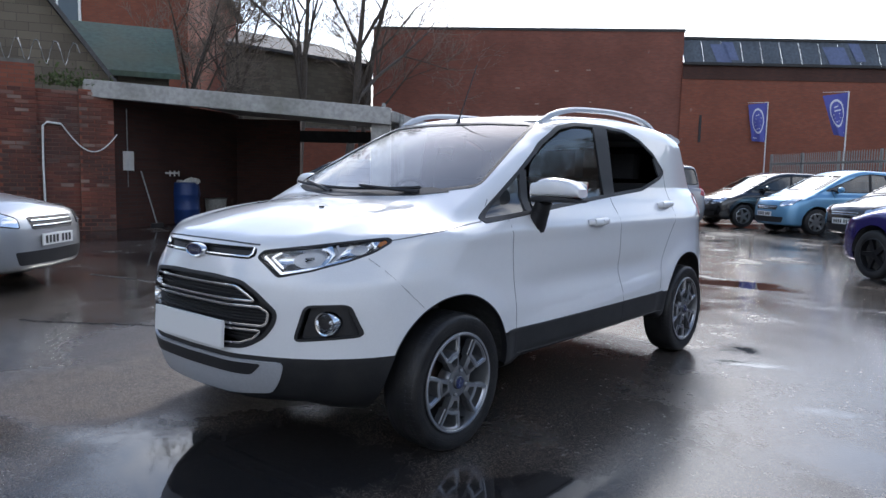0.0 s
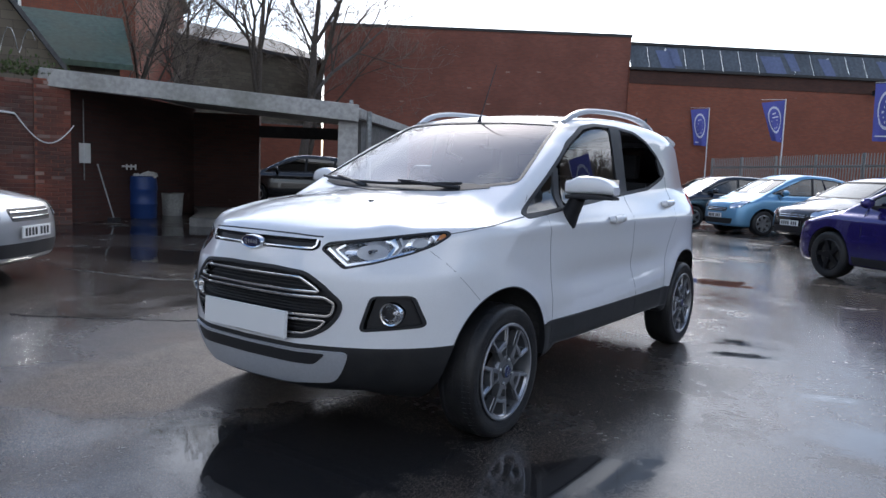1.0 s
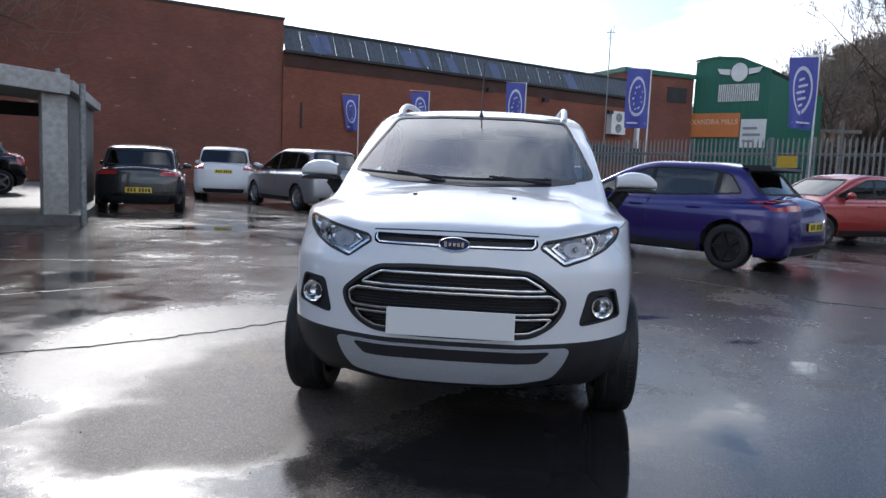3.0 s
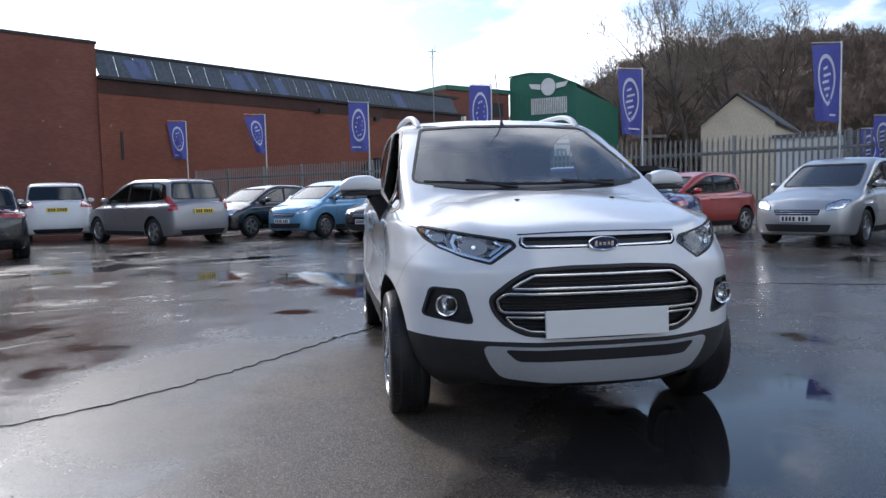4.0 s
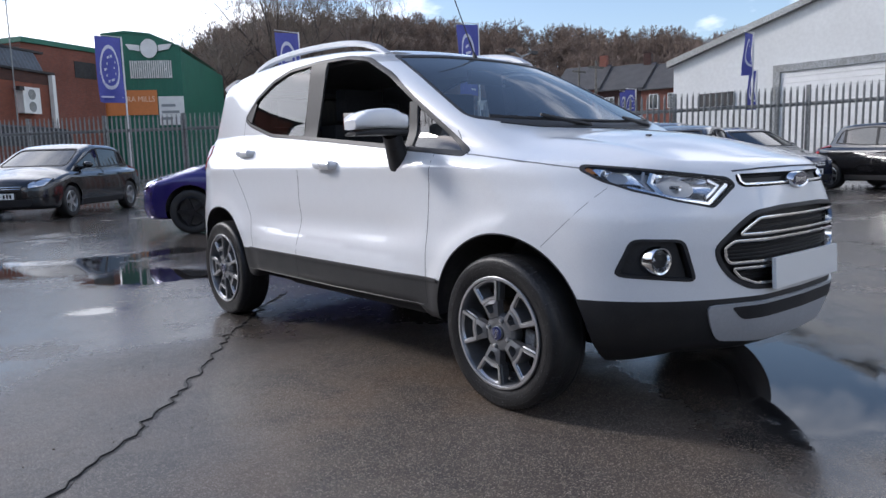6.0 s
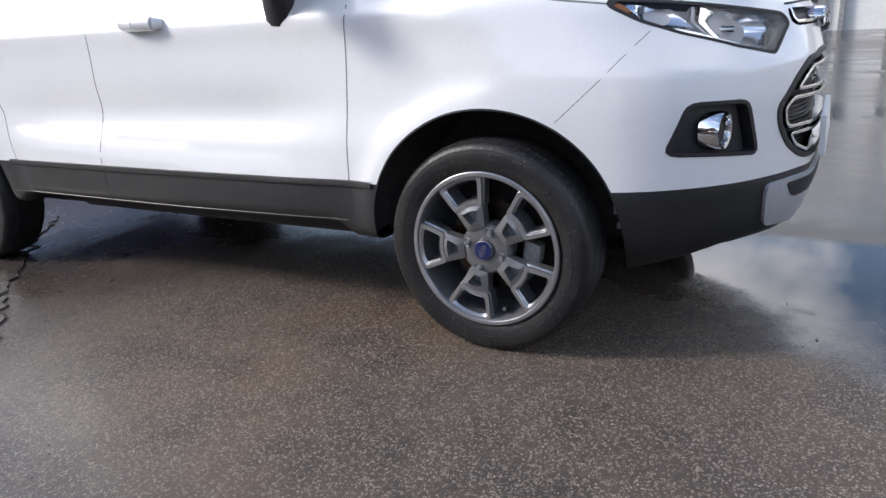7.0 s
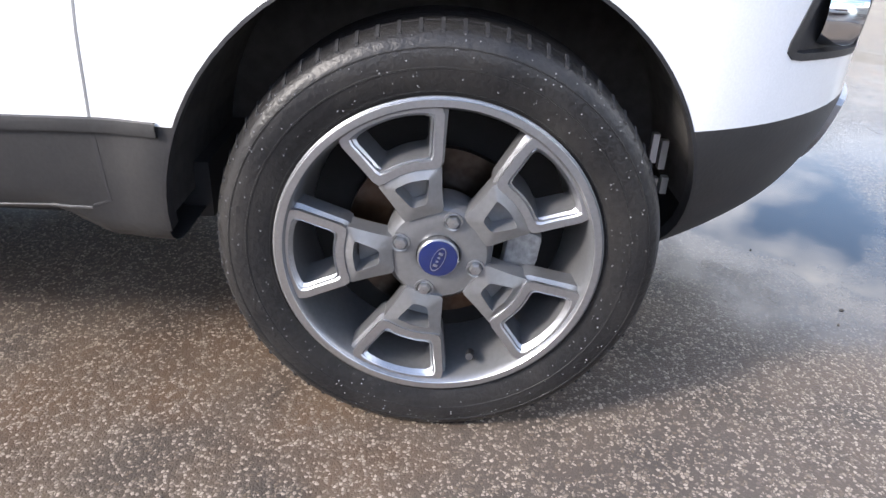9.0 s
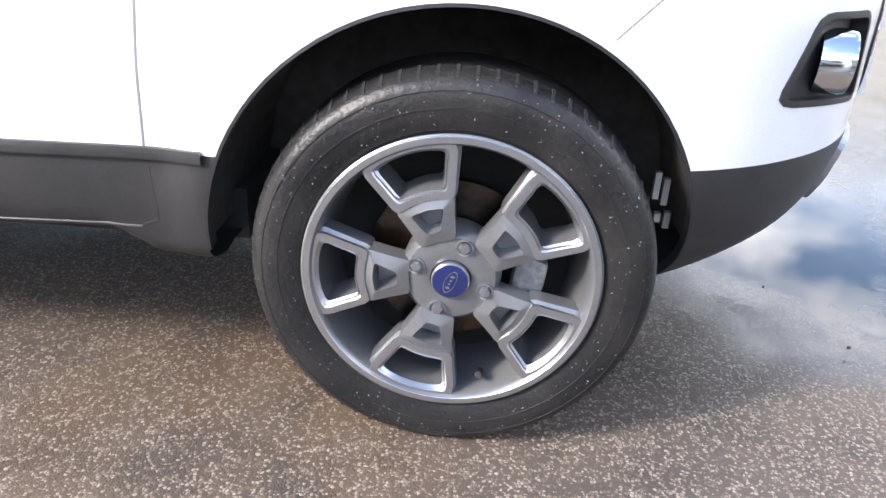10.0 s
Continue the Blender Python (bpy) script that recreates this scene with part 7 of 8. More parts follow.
def white_suv():
    car = thing("small_suv", Matrix.Identity(4), "white compact SUV with dark lower cladding on wet tarmac", "car")
    h = 0.022
    # outlines
    tri = rounded([(0.262, 1.003), (0.575, 1.030), (0.600, 1.196), (0.560, 1.185)], 0.015)
    fwin = rounded([(0.665, 1.040), (1.445, 1.102), (1.432, 1.478), (1.25, 1.480), (1.09, 1.452), (0.90, 1.375), (0.72, 1.262)], 0.05)
    rwin = rounded([(1.595, 1.114), (1.95, 1.140), (2.25, 1.212), (2.305, 1.252), (2.19, 1.345), (2.02, 1.420), (1.84, 1.468), (1.60, 1.486)], 0.04)
    dlo = rounded([(0.225, 0.990), (0.70, 1.030), (1.50, 1.096), (1.98, 1.132), (2.28, 1.205), (2.365, 1.248), (2.22, 1.362), (2.03, 1.444), (1.83, 1.492), (1.55, 1.505), (1.25, 1.500), (1.07, 1.470), (0.86, 1.375), (0.62, 1.225)], 0.03)
    screen = rounded([(-0.655, 1.150), (-0.40, 1.108), (0, 1.094), (0.40, 1.108), (0.655, 1.150), (0.60, 1.30), (0.525, 1.488), (0.25, 1.502), (-0.25, 1.502), (-0.525, 1.488), (-0.60, 1.30)], 0.03)
    back = rounded([(-0.55, 1.14), (0.55, 1.14), (0.50, 1.45), (-0.50, 1.45)], 0.06)
    lampR = rounded([(0.348, 0.858), (0.366, 0.882), (0.52, 0.906), (0.640, 0.928), (0.700, 0.938), (0.714, 0.922), (0.690, 0.885), (0.640, 0.850), (0.55, 0.812), (0.452, 0.786)], 0.012)
    grill = rounded([(-0.31, 0.762), (-0.15, 0.772), (0.15, 0.772), (0.31, 0.762), (0.385, 0.715), (0.462, 0.648), (0.452, 0.600), (0.412, 0.545), (0.335, 0.503), (0.15, 0.490), (-0.15, 0.490), (-0.335, 0.503), (-0.412, 0.545), (-0.452, 0.600), (-0.462, 0.648), (-0.385, 0.715)], 0.03)
    slot = rounded([(-0.335, 0.895), (0.335, 0.895), (0.342, 0.862), (0.318, 0.848), (-0.318, 0.848), (-0.342, 0.862)], 0.008)
    fogz = rounded([(0.563, 0.678), (0.683, 0.682), (0.716, 0.560), (0.527, 0.540)], 0.02)
    holes = [(dlo, "R"), (dlo, "L"), (screen, "F"), (back, "B"), (lampR, "F"), (mirrored(lampR), "F"), (grill, "F"), (slot, "F"), (fogz, "F"), (mirrored(fogz), "F")]
    p, q, n = shell(ECO, (-1.0, -0.95, 0.15), (1.0, 3.35, 1.72), h, holes, [(0, 0.326, 0.362), (2.521, 0.322, 0.380)])
    # cut along the cladding line
    c = p[q].mean(1)
    line = 0.470
    near = np.abs(p[:, 2] - line) < h * 0.55
    pn = p[near].copy(); pn[:, 2] = line
    for _ in range(4):
        g = slope(ECO, pn); g[:, 2] = 0
        pn -= (ECO(*pn.T) / np.maximum((g**2).sum(1), 1e-6))[:, None] * g
    ok = np.linalg.norm(pn - p[near], axis=1) < h
    idx = np.where(near)[0][ok]
    p[idx] = pn[ok]
    c = p[q].mean(1)
    cn = n[q].mean(1)
    low = p[q][:, :, 2].max(1) <= line + 0.003
    low |= (c[:, 2] < line) & ~low
    door_f = (np.abs(c[:, 0]) > 0.5) & (c[:, 1] > 0.415 + 0.023 * np.clip((0.95 - c[:, 2]) / 0.4, 0, 1)) & (c[:, 1] < 1.53) & (c[:, 2] < 1.5) & ~low
    door_r = (np.abs(c[:, 0]) > 0.5) & (c[:, 1] >= 1.53) & (c[:, 1] < 2.36) & (c[:, 2] < 1.5) & ~low & (np.hypot(c[:, 1] - 2.521, c[:, 2] - 0.308) > 0.44)
    hood = (cn[:, 2] > 0.45) & (c[:, 1] < 0.28) & (c[:, 1] > -0.72) & (c[:, 2] > 0.9) & ~low & ~door_f
    bump = ~low & (c[:, 1] < -0.24 + (c[:, 2] - 0.66) * -0.85) & (c[:, 2] < 0.92) & ~hood
    roof = (c[:, 2] > 1.45) & (cn[:, 2] > 0.6) & ~low
    L_, R_ = c[:, 0] > 0, c[:, 0] <= 0
    rest = ~(low | door_f | door_r | hood | bump | roof)
    wing = rest & (c[:, 1] < 0.5) & (c[:, 2] < 1.03) & (np.abs(c[:, 0]) > 0.3)
    mask = rest & ~wing
    mark = np.arange(len(p))
    faces = q[mask]
    while True:
        low_mark = mark[faces].min(1)
        nxt = mark.copy()
        np.minimum.at(nxt, faces.ravel(), np.repeat(low_mark, 4))
        if (nxt == mark).all():
            break
        mark = nxt
    island = np.full(len(q), -1)
    island[mask] = mark[faces[:, 0]]
    kinds_, counts_ = np.unique(island[mask], return_counts=True)
    order = kinds_[np.argsort(-counts_)]
    body = piece("body", p, q, n, island == order[0], WHITE, car)
    for k_ in order[1:]:
        piece("body_panel", p, q, n, island == k_, WHITE, car)
    for s in (L_, R_):
        piece("front_wing", p, q, n, wing & s, WHITE, car)
    for nm, mask in (("front_door", door_f), ("rear_door", door_r)):
        for s in (L_, R_):
            piece(nm, p, q, n, mask & s, WHITE, car)
    piece("bonnet", p, q, n, hood, WHITE, car, "white bonnet with raised edges")
    bumper = piece("front_bumper", p, q, n, bump, WHITE, car)
    piece("roof", p, q, n, roof, WHITE, car)
    clad = piece("lower_cladding", p, q, n, low, CLAD, car, "dark grey plastic cladding")
    for yy, rr, zz in ((0, 0.362, 0.326), (2.521, 0.380, 0.322)):
        for s in (-1, 1):
            arch_liner(body, yy, zz, rr + 0.012, s * 0.46, s * 0.80, ECO)
            # rolled lip inside the arch
            bm = bmesh.new()
            ang = np.linspace(-0.02, math.pi + (0.30 if yy == 0 else 0.02), 44)
            ring = []
            for r_, dx in ((rr + 0.001, 0.0006), (rr - 0.004, 0.0006), (rr - 0.002, -0.03)):
                yz = np.stack([yy + r_ * np.cos(ang), zz + r_ * np.sin(ang)], 1)
                e = cast(ECO, yz[:, 0], yz[:, 1], "L" if s > 0 else "R")
                ring.append([bm.verts.new((v[0] + s * dx, yy + r_ * math.cos(a), zz + r_ * math.sin(a))) for v, a in zip(e, ang)])
            for k in range(len(ang) - 1):
                for j in (0, 1):
                    bm.faces.new((ring[j][k], ring[j][k + 1], ring[j + 1][k + 1], ring[j + 1][k]))
            part("arch_lip", bm, BLACK_TRIM, body)
            eco_wheel(car, yy, s)
            if yy == 0:
                for dy, z0, z1 in ((-0.318, 0.385, 0.43), (-0.333, 0.375, 0.42), (-0.327, 0.345, 0.36), (-0.343, 0.335, 0.362)):
                    boxed("liner_clip", (s * 0.66 - 0.006, s * 0.66 + 0.006, dy - 0.005, dy + 0.005, z0, z1), ALLOY, body, bevel=0.002)
    # side glass: left rear and right front panes are wound down
    for side in "LR":
        tr = bead("window_trim", ECO, dlo, side, 0.022, 0.004, BLACK_TRIM, body, closed=True)
        sheet("door_pillar", ECO, rounded([(1.452, 1.095), (1.592, 1.108), (1.60, 1.50), (1.435, 1.50)], 0.01), side, 0.003, 0.012, BLACK_TRIM, body, "black door pillar")
        bead("window_bar", ECO, [(0.618, 1.030), (0.650, 1.235)], side, 0.065, 0.003, BLACK_TRIM, body)
        sheet("quarter_window", ECO, tri, side, -0.003, 0.004, PRIVACY_GLASS, body)
        sheet("rear_quarter", ECO, rounded([(2.27, 1.22), (2.345, 1.25), (2.24, 1.34), (2.215, 1.33)], 0.008), side, 0.002, 0.012, BLACK_TRIM, body)
        if side == "L":
            sheet("front_window", ECO, fwin, side, -0.004, 0.004, ECO_GLASS, body, "closed front window")
        else:
            sheet("rear_window", ECO, rwin, side, -0.004, 0.004, ECO_GLASS, body, "closed rear window")
        # shut lines
        for ln in ([(0.410, 0.995), (0.420, 0.90), (0.430, 0.70), (0.438, 0.474)], [(1.522, 1.092), (1.530, 0.80), (1.535, 0.470)], [(2.365, 1.235), (2.36, 1.08), (2.31, 0.93), (2.20, 0.79), (2.10, 0.66), (2.06, 0.474)], [(0.225, 0.990), (0.05, 0.972), (-0.15, 0.950), (-0.30, 0.929)]):
            bead("shut_line", ECO, ln, side, 0.0045, 0.0006, SHUT, body, depth=0.001)
        bead("shut_line", ECO, [(0.225, 0.990), (0.30, 1.045), (0.335, 1.09)], side, 0.004, 0.0006, SHUT, body, depth=0.001)
        bead("bumper_line", ECO, [(-0.40, 0.86), (-0.30, 0.75), (-0.195, 0.65)], side, 0.0022, 0.0004, SHUT, body, depth=0.001)
        # dark sill insert line and clad joints
        bead("sill_line", ECO, [(0.46, 0.348), (1.2, 0.340), (2.12, 0.345)], side, 0.004, 0.002, SILL_EDGE, clad, depth=0.002)
        for yy in (0.438, 1.535):
            bead("clad_joint", ECO, [(yy, 0.470), (yy - 0.004, 0.36), (yy + 0.02, 0.350)], side, 0.006, 0.0008, GAP, clad, depth=0.001)
        bead("clad_edge", ECO, [(0.352, 0.466), (1.2, 0.466), (2.10, 0.468)], side, 0.020, 0.007, CLAD, clad, depth=0.004)
    scr = sheet("windscreen", ECO, screen, "F", -0.002, 0.004, ECO_GLASS, car, "windscreen reflecting clouds", step=0.06)
    bead("screen_seal", ECO, screen, "F", 0.018, 0.002, BLACK_TRIM, scr, closed=True)
    sheet("screen_cowl", ECO, rounded([(-0.56, 1.118), (-0.40, 1.096), (0, 1.084), (0.40, 1.096), (0.56, 1.118), (0.45, 1.135), (0, 1.118), (-0.45, 1.135)], 0.01), "F", 0.004, 0.01, BLACK_TRIM, scr)
    rsc = sheet("rear_screen", ECO, back, "B", -0.002, 0.004, PRIVACY_GLASS, car, step=0.1)
    bead("screen_seal", ECO, back, "B", 0.03, 0.002, BLACK_TRIM, rsc, closed=True)
    # bonnet seams at the nose, washer jets, wipers, aerial
    bead("bonnet_edge", ECO, [(-0.34, 0.905), (-0.2, 0.911), (0, 0.913), (0.2, 0.911), (0.34, 0.905)], "F", 0.006, 0.0008, GAP, body, depth=0.001)
    for s in (-1, 1):
        wp = cast(ECO, [0.232 * s], [-0.262], "T")[0]
        bm = bmesh.new()
        box(bm, wp[0] - 0.009, wp[0] + 0.009, wp[1] - 0.008, wp[1] + 0.008, wp[2] - 0.004, wp[2] + 0.006)
        part("washer_jet", bm, BLACK_TRIM, car, bevel=0.004)
    for x0, x1 in ((0.42, -0.16), (-0.13, -0.60)):
        us = np.linspace(x0, x1, 10)
        zs = 1.106 + 0.055 * np.abs(us) ** 1.6
        wp = cast(ECO, us, zs, "F")
        wip = new("wiper"); wip.parent = car
        bm = bmesh.new()
        tube(bm, [Vector(v) + Vector((0, -0.018, 0.016)) for v in wp], 0.008, 6)
        part("wiper_blade", bm, BLACK_TRIM, wip)
        bm = bmesh.new()
        a, b = Vector(wp[0]) + Vector((0.0, -0.03, -0.005)), Vector(wp[5]) + Vector((0, -0.035, 0.032))
        rod(bm, a, b, 0.012, 0.007, 6)
        part("wiper_arm", bm, BLACK_TRIM, wip)
    ab = Vector(cast(ECO, [0.0], [0.985], "T")[0])
    bm = bmesh.new()
    rod(bm, ab - Vector((0, 0, 0.004)), ab + Vector((0, 0.012, 0.03)), 0.016, 0.006, 10)
    part("aerial_base", bm, BLACK_TRIM, car)
    bm = bmesh.new()
    rod(bm, ab + Vector((0, 0.01, 0.025)), ab + Vector((0, 0.17, 0.36)), 0.004, 0.003, 6)
    part("aerial_rod", bm, BLACK_TRIM, car)
    # roof rails
    for s in (-1, 1):
        ys = np.linspace(1.06, 2.55, 18)
        xs = s * (0.545 - 0.02 * np.abs((ys - 1.8) / 0.75) ** 2)
        rp = cast(ECO, xs, ys, "T")
        bm = bmesh.new()
        lift = 0.050 * (1 - np.abs((ys - 1.8) / 0.75) ** 5) + 0.004
        ring = []
        for v, l_ in zip(rp, lift):
            ring.append([bm.verts.new((v[0] + dx, v[1], v[2] + max(l_ + dz, -0.004))) for dx, dz in ((-0.020, -0.024), (-0.018, -0.004), (-0.006, 0.006), (0.008, 0.006), (0.018, -0.004), (0.020, -0.024))])
        for a, b in zip(ring, ring[1:]):
            for k in range(6):
                bm.faces.new((a[k], a[(k + 1) % 6], b[(k + 1) % 6], b[k]))
        bm.faces.new(ring[0]); bm.faces.new(ring[-1])
        part("roof_rail", bm, SKID, car, "silver roof rail", smooth=True)
    # rear spoiler and lamps
    bm = bmesh.new()
    xs = np.linspace(-0.60, 0.60, 17)
    ring = []
    for x in xs:
        t = (x / 0.6) ** 2
        zt = float(e_roof(2.72)) - 0.09 * x * x
        yb = 3.03 - 0.16 * t
        ring.append([bm.verts.new(v) for v in ((x, 2.68, zt + 0.004), (x, yb - 0.05, zt - 0.022), (x, yb, zt - 0.04), (x, yb - 0.02, zt - 0.062), (x, 2.72, zt - 0.05))])
    for a, b in zip(ring, ring[1:]):
        for k in range(5):
            bm.faces.new((a[k], a[(k + 1) % 5], b[(k + 1) % 5], b[k]))
    bm.faces.new(ring[0]); bm.faces.new(ring[-1])
    part("roof_spoiler", bm, WHITE, car, smooth=True)
    for side in "LR":
        sheet("tail_light", ECO, rounded([(2.80, 1.045), (2.83, 0.95), (2.90, 0.93), (2.95, 1.0), (2.95, 1.10), (2.86, 1.10)], 0.015), side, 0.006, 0.012, RED_LENS, car, "red tail light")
    # front end
    gm = BLACK_TRIM
    deep = lambda x, y, z: ECO(x, y - 0.035, z)  # noqa: E731
    deeper = lambda x, y, z: ECO(x, y - 0.05, z)  # noqa: E731
    main = sheet("grille", deep, grill, "F", 0.0, 0.02, gm, bumper, "black grille with chrome bars")
    bead("grille_surround", ECO, grill, "F", 0.018, 0.004, BLACK_TRIM, main, closed=True)

    up = rounded([(-0.292, 0.742), (0.292, 0.742), (0.345, 0.712), (0.378, 0.688), (-0.378, 0.688), (-0.345, 0.712)], 0.012)
    bead("chrome_bar", ECO, up, "F", 0.011, 0.006, CHROME, main, closed=True, depth=0.02)
    mid = rounded([(-0.40, 0.667), (0.40, 0.667), (0.436, 0.645), (0.428, 0.605), (0.412, 0.592), (-0.412, 0.592), (-0.428, 0.605), (-0.436, 0.645)], 0.012)
    bead("chrome_bar", ECO, mid, "F", 0.011, 0.006, CHROME, main, closed=True, depth=0.02)
    bot = rounded([(-0.405, 0.572), (0.405, 0.572), (0.375, 0.540), (0.315, 0.516), (0.1, 0.508), (-0.1, 0.508), (-0.315, 0.516), (-0.375, 0.540)], 0.012)
    bead("chrome_bar", ECO, bot, "F", 0.010, 0.006, CHROME, main, closed=True, depth=0.02)
    for z, w in ((0.728, 0.31), (0.714, 0.335), (0.700, 0.36), (0.652, 0.42), (0.640, 0.428), (0.628, 0.426), (0.615, 0.42), (0.603, 0.412), (0.556, 0.385), (0.543, 0.37), (0.53, 0.345)):
        bead("grille_slat", deep, [(-w, z), (w, z)], "F", 0.006, 0.012, gm, main, step=0.08)
    up_slot = sheet("upper_grille", deep, slot, "F", 0.01, 0.02, gm, body)
    bead("chrome_bar", ECO, [(-0.325, 0.893), (-0.325, 0.870), (-0.312, 0.858), (0, 0.856), (0.312, 0.858), (0.325, 0.870), (0.325, 0.893)], "F", 0.009, 0.004, CHROME, up_slot, depth=0.01)
    bead("slot_slat", deep, [(-0.315, 0.878), (0.315, 0.878)], "F", 0.008, 0.020, gm, up_slot)
    # oval badge
    bc = Vector((0, -0.752, 0.864))
    bm = bmesh.new()
    rings = [[bm.verts.new(bc + Vector((rx * math.cos(t), y, rz * math.sin(t)))) for t in np.linspace(0, math.tau, 40, endpoint=False)] for rx, rz, y in ((0.066, 0.029, 0.02), (0.067, 0.030, -0.004), (0.064, 0.0275, -0.009), (0.058, 0.0225, -0.006))]
    for a, b in zip(rings, rings[1:]):
        for k in range(40):
            bm.faces.new((a[k], a[(k + 1) % 40], b[(k + 1) % 40], b[k]))
    badge = part("badge_rim", bm, CHROME, car, "oval badge with a chrome rim", smooth=True)
    bm = bmesh.new()
    bm.faces.new([bm.verts.new(bc + Vector((0.0585 * math.cos(t), -0.0055, 0.0228 * math.sin(t)))) for t in np.linspace(0, math.tau, 40, endpoint=False)])
    part("badge_face", bm, BADGE_BLUE, badge)
    bm = bmesh.new()
    for x0, x1, h_ in ((-0.040, -0.028, 0.011), (-0.022, -0.010, 0.007), (-0.004, 0.008, 0.007), (0.014, 0.024, 0.007), (0.030, 0.040, 0.010)):
        box(bm, x0, x1, -0.008, -0.004, -h_, h_, Matrix.Translation(bc))
    part("badge_bar", bm, CHROME, badge)
    number_plate(car, ECO, "F", 0, 0.546, PLATE_WHITE, tilt=-3, bars=False, proud=0.014)
    # headlights
    for s in (-1, 1):
        poly = lampR if s > 0 else mirrored(lampR)
        lamp = sheet("headlight", deeper, poly, "F", 0.0, 0.02, LAMP_HOUSING, car, "clear headlight with silver reflectors")
        bead("lamp_seal", ECO, poly, "F", 0.010, 0.001, GAP, lamp, closed=True, step=0.02, depth=0.03)
        f = lambda pl_: [(s * a, b) for a, b in pl_]  # noqa: E731

        def bowl(cx_, cz_, rx_, rz_, d0, d1):
            """Body field hollowed into a reflector round a centre."""
            return lambda x, y, z: ECO(x, y - d0 - d1 * np.clip(1 - ((np.abs(x) - cx_) / rx_) ** 2 - ((z - cz_) / rz_) ** 2, 0, 1), z)

        sheet("lamp_bowl", bowl(0.500, 0.848, 0.085, 0.052, 0.012, 0.060), rounded(f([(0.415, 0.842), (0.455, 0.806), (0.555, 0.828), (0.572, 0.900), (0.50, 0.893), (0.43, 0.880)]), 0.012), "F", 0.0, 0.008, LAMP_CHROME, lamp, "chromed reflector bowl", step=0.012)
        sheet("lamp_bowl", bowl(0.632, 0.888, 0.05, 0.042, 0.014, 0.045), rounded(f([(0.592, 0.842), (0.642, 0.864), (0.682, 0.898), (0.690, 0.926), (0.604, 0.908)]), 0.012), "F", 0.0, 0.008, LAMP_CHROME, lamp, "chromed side reflector", step=0.012)
        # bulb in the main bowl
        bp_ = cast(ECO, [s * 0.505], [0.850], "F")[0]
        bm = bmesh.new()
        rod(bm, (bp_[0], bp_[1] + 0.062, bp_[2]), (bp_[0], bp_[1] + 0.025, bp_[2]), 0.012, 0.009, 12)
        part("bulb_shield", bm, CHROME, lamp, smooth=True)
        inset_deep = lambda x, y, z: ECO(x, y - 0.012, z)  # noqa: E731
        bead("light_guide", inset_deep, f([(0.366, 0.860), (0.452, 0.798), (0.55, 0.822), (0.64, 0.858)]), "F", 0.012, 0.002, LAMP_CHROME, lamp, step=0.02, depth=0.01)
        bead("light_guide", inset_deep, f([(0.425, 0.876), (0.398, 0.856), (0.452, 0.818)]), "F", 0.012, 0.003, CHROME, lamp, step=0.02, depth=0.012)
        bead("light_guide", inset_deep, f([(0.568, 0.903), (0.586, 0.872), (0.572, 0.834)]), "F", 0.017, 0.004, CHROME, lamp, step=0.015, depth=0.014)
        bead("light_guide", inset_deep, f([(0.588, 0.908), (0.604, 0.878), (0.590, 0.842)]), "F", 0.007, 0.004, LAMP_HOUSING, lamp, step=0.015, depth=0.014)
        sheet("indicator", deep, rounded(f([(0.668, 0.905), (0.69, 0.90), (0.705, 0.922), (0.69, 0.93)]), 0.006), "F", 0.010, 0.02, AMBER_LENS, lamp)
        sheet("lamp_lens", ECO, poly, "F", -0.001, 0.004, CLEAR_LENS, lamp)
        # fog lamp in its black pocket
        fp = fogz if s > 0 else mirrored(fogz)
        fog = sheet("fog_bezel", deep, fp, "F", 0.006, 0.03, BLACK_TRIM, bumper, "black fog lamp pocket")
        bead("bezel_edge", ECO, fp, "F", 0.012, 0.002, BLACK_TRIM, fog, closed=True, step=0.02, depth=0.035)
        fc = Vector((0.622 * s, -0.560, 0.611))
        q4 = Vector((0.22 * s, -1, 0)).to_track_quat("Z", "Y").to_matrix().to_4x4()
        m = Matrix.Translation(fc) @ q4
        for nm, pr, mt in (("fog_ring", [(0.050, -0.03), (0.049, 0.012), (0.046, 0.020), (0.040, 0.018), (0.037, 0.004)], CHROME), ("fog_reflector", [(0.037, 0.004), (0.025, -0.012), (0.010, -0.018), (0.0005, -0.006)], LAMP_CHROME), ("fog_lens", [(0.038, 0.008), (0.024, 0.014), (0.0005, 0.017)], CLEAR_LENS)):
            bm = bmesh.new()
            lathe(bm, pr, 36, axis="z")
            bmesh.ops.transform(bm, matrix=m, verts=bm.verts)
            part(nm, bm, mt, fog, smooth=True)
    # skid plate with its intake
    skid = sheet("skid_plate", ECO, rounded([(-0.492, 0.450), (0.492, 0.450), (0.462, 0.375), (0.415, 0.316), (0.2, 0.296), (-0.2, 0.296), (-0.415, 0.316), (-0.462, 0.375)], 0.03), "F", 0.010, 0.02, SKID, car, "silver skid plate")
    sheet("lower_intake", ECO, rounded([(-0.408, 0.440), (0.408, 0.440), (0.356, 0.392), (-0.356, 0.392)], 0.018), "F", 0.0125, 0.02, BLACK_TRIM, skid)
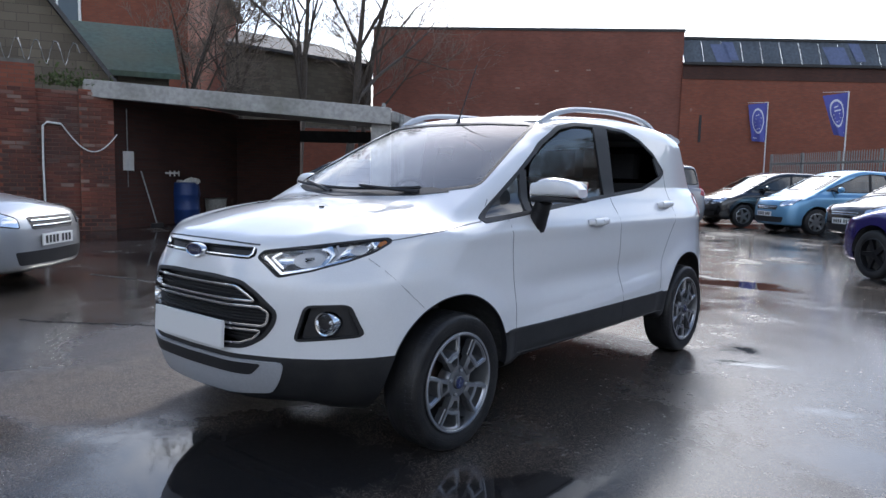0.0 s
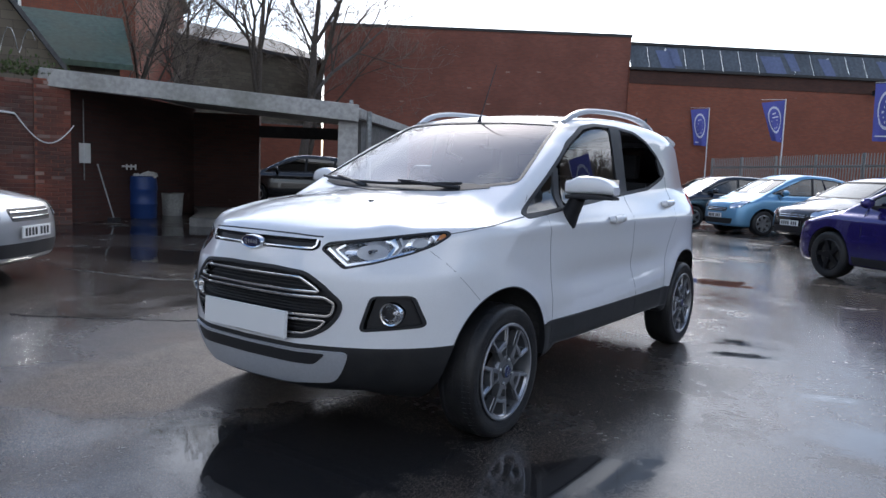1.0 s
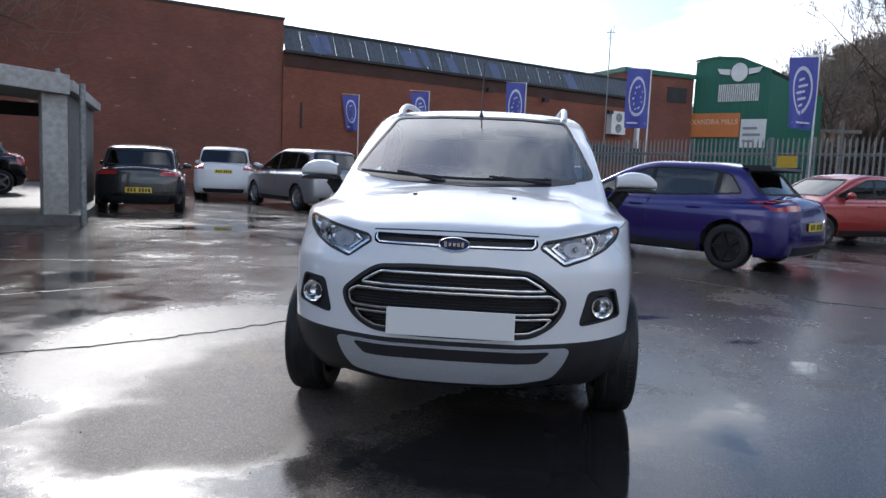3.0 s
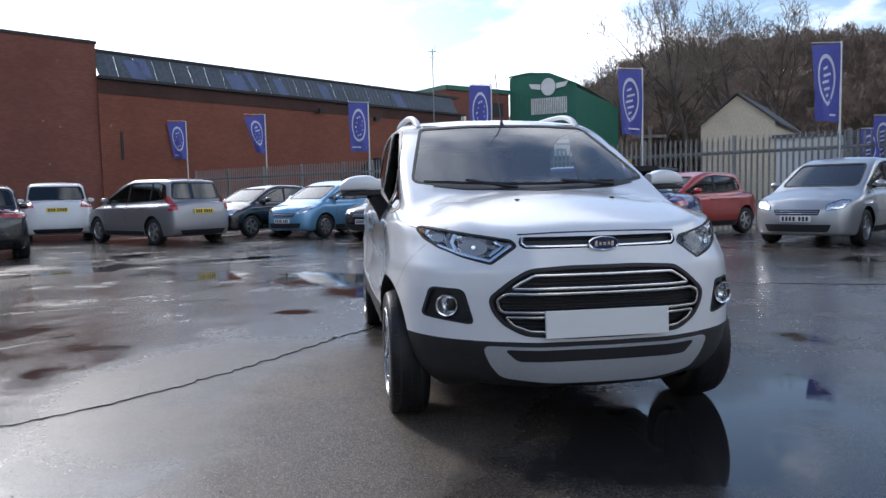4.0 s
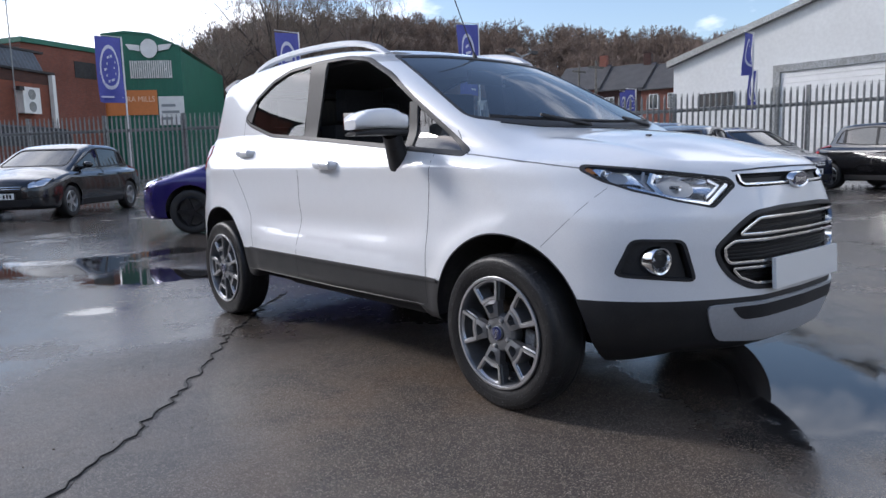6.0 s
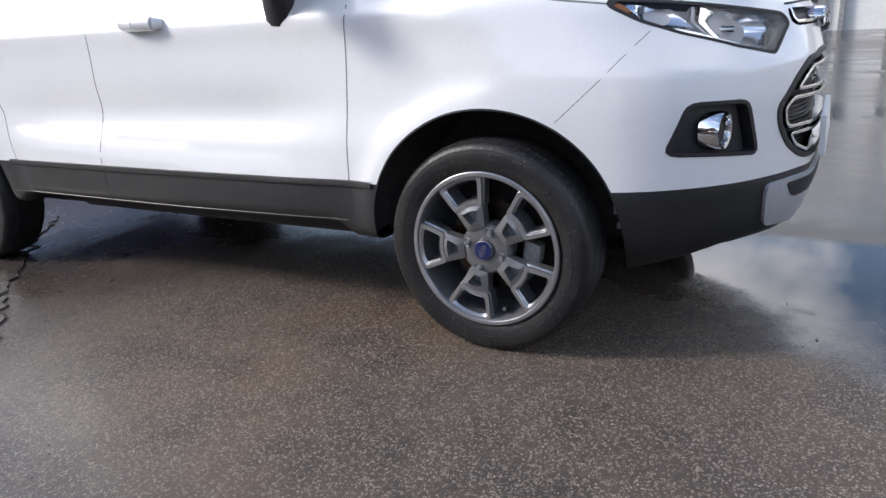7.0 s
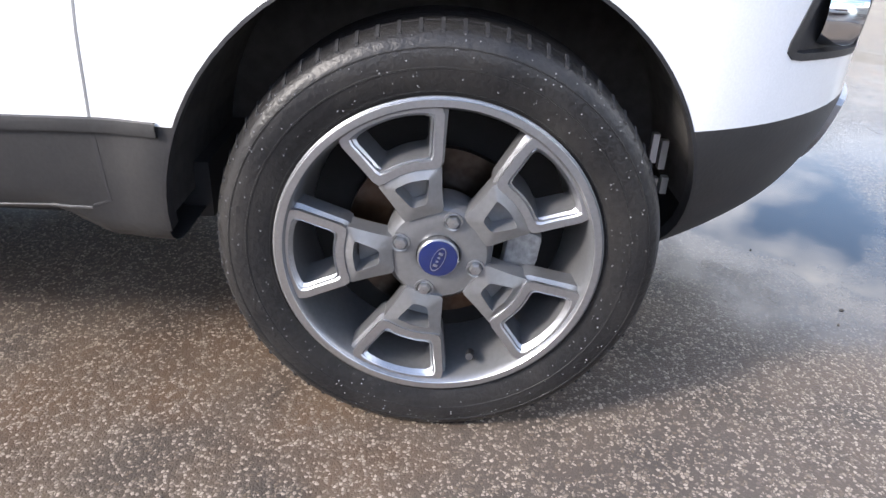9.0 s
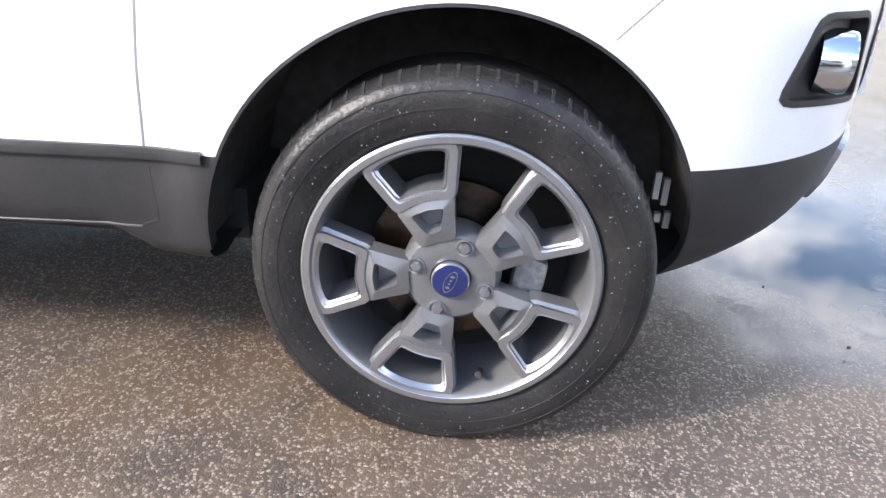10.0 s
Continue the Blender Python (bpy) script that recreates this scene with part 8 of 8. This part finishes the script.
    # mirrors
    for s in (-1, 1):
        mir = new("door_mirror"); mir.parent = car
        for nm, z0, z1, mt in (("mirror_shell", 1.104, 1.196, WHITE), ("mirror_base", 1.078, 1.110, BLACK_TRIM)):
            bm = bmesh.new()
            secs = []
            for t in np.linspace(0, 1, 11):
                x = 0.812 + 0.232 * t
                e = (1 - abs(2 * t - 1) ** 5) ** 0.4 if 0 < t < 1 else 0.30
                if t < 0.5:
                    e = max(e, 0.86)
                zt, zb = z0 + (z1 - z0) * (0.72 + 0.28 * math.sin(math.pi * min(1, 0.15 + t * 0.85))) * (e if e > 0.5 else 0.6), z0
                yf, yb = 0.545 + 0.05 * t * t + 0.02 * (1 - e), 0.655 + 0.06 * t - 0.03 * (1 - e)
                ring = []
                for a in np.linspace(0, math.tau, 20, endpoint=False):
                    ca, sa = math.cos(a), math.sin(a)
                    k = 0.55
                    ring.append(bm.verts.new((s * x, (yf + yb) / 2 + (yb - yf) / 2 * math.copysign(abs(ca) ** k, ca), (zt + zb) / 2 + (zt - zb) / 2 * math.copysign(abs(sa) ** k, sa))))
                secs.append(ring)
            for a, b in zip(secs, secs[1:]):
                for k in range(20):
                    bm.faces.new((a[k], a[(k + 1) % 20], b[(k + 1) % 20], b[k]))
            bm.faces.new(secs[0]); bm.faces.new(secs[-1])
            sh = part(nm, bm, mt, mir, smooth=True)
        bm = bmesh.new()
        pts = [(0.775, 0.665, 0.945), (0.80, 0.655, 1.00), (0.845, 0.63, 1.05), (0.88, 0.61, 1.095)]
        for (a, ra), (b, rb) in zip(zip(pts, (0.055, 0.055, 0.05, 0.05)), zip(pts[1:], (0.055, 0.05, 0.05))):
            rod(bm, (s * a[0], a[1], a[2]), (s * b[0], b[1], b[2]), ra, rb, 12)
        for v in bm.verts:
            v.co.x = s * (0.80 + (abs(v.co.x) - 0.80) * 0.75)
        part("mirror_stalk", bm, BLACK_TRIM, mir, smooth=True)
        bm = bmesh.new()
        box(bm, 0.90, 1.035, 0.556, 0.60, 1.098, 1.120)
        for v in bm.verts:
            v.co.x *= s
            v.co.y += (abs(v.co.x) - 0.9) * 0.25
        part("mirror_indicator", bm, CLEAR_LENS, mir, bevel=0.005)
        bm = bmesh.new()
        box(bm, 0.835, 1.025, 0.668, 0.674, 1.108, 1.180)
        for v in bm.verts:
            v.co.x *= s
            v.co.y += (abs(v.co.x) - 0.835) * 0.3
        part("mirror_glass", bm, mat("mirror_silver", (0.8, 0.8, 0.8), rough=0.03, metal=1.0), mir)
        # handles
        for yh, zh in ((1.235, 0.957), (2.225, 1.035)):
            hp = cast(ECO, [yh], [zh], "L" if s > 0 else "R")[0]
            bm = bmesh.new()
            pts = [Vector((hp[0] + s * dx, yh + dy, zh + dz)) for dy, dx, dz in ((-0.095, 0.0, -0.004), (-0.07, 0.020, -0.002), (0, 0.027, 0), (0.07, 0.020, 0.004), (0.095, 0.0, 0.006))]
            for (a, ra), (b, rb) in zip(zip(pts, (0.016, 0.023, 0.025, 0.023)), zip(pts[1:], (0.023, 0.025, 0.023, 0.016))):
                rod(bm, a, b, ra, rb, 10)
            part("door_handle", bm, WHITE, car, smooth=True)
            sheet("handle_recess", ECO, rounded([(yh - 0.085, zh - 0.03), (yh + 0.085, zh - 0.025), (yh + 0.085, zh + 0.03), (yh - 0.085, zh + 0.025)], 0.025), "L" if s > 0 else "R", 0.0006, 0.001, WHITE, car)
    # cabin
    boxed("engine_tray", (-0.46, 0.46, -0.42, 0.46, 0.22, 0.32), LINER, car, bevel=0.03)
    boxed("underbody", (-0.62, 0.62, 0.47, 2.0, 0.24, 0.32), LINER, car, bevel=0.03)
    boxed("fuel_tank", (-0.46, 0.46, 2.0, 2.9, 0.22, 0.34), LINER, car, bevel=0.03)
    boxed("cabin_floor", (-0.68, 0.68, 0.35, 2.85, 0.27, 0.36), CABIN, car)
    boxed("dashboard", (-0.66, 0.66, 0.42, 0.95, 0.55, 1.06), CABIN, car, bevel=0.06)
    boxed("headlining", (-0.50, 0.50, 1.05, 2.7, 1.50, 1.515), mat("pale_headlining", (0.35, 0.34, 0.32), rough=0.95, grain=0.1, scale=150), car)
    for x0 in (-0.70, 0.66):
        boxed("door_card", (x0, x0 + 0.04, 0.6, 2.35, 0.36, 1.02), CABIN, car)
    bm = bmesh.new()
    for t in range(28):
        a0, a1 = t * math.tau / 28, (t + 1) * math.tau / 28
        rod(bm, (-0.36 + 0.19 * math.cos(a0), 1.02 - 0.06 * math.sin(a0), 0.99 + 0.18 * math.sin(a0)), (-0.36 + 0.19 * math.cos(a1), 1.02 - 0.06 * math.sin(a1), 0.99 + 0.18 * math.sin(a1)), 0.015, 0.015, 6)
    rod(bm, (-0.36, 0.9, 0.95), (-0.36, 1.02, 0.99), 0.05, 0.07, 12)
    box(bm, -0.54, -0.18, 1.0, 1.03, 0.97, 1.0)
    part("steering_wheel", bm, CABIN, car)
    for sx in (-0.36, 0.36):
        for ys in (1.55, 2.35):
            st = new("car_seat"); st.parent = car
            boxed("seat_cushion", (sx - 0.25, sx + 0.25, ys - 0.52, ys, 0.40, 0.62), SEAT_CLOTH, st, bevel=0.05)
            boxed("seat_back", (sx - 0.24, sx + 0.24, ys - 0.08, ys + 0.07, 0.55, 1.17), SEAT_CLOTH, st, bevel=0.05)
            boxed("headrest", (sx - 0.13, sx + 0.13, ys - 0.02, ys + 0.08, 1.20, 1.37), SEAT_CLOTH, st, bevel=0.035)
    boxed("rear_mirror", (-0.11, 0.11, 0.90, 0.93, 1.36, 1.43), CABIN, car, bevel=0.01)
    return car


white_suv()
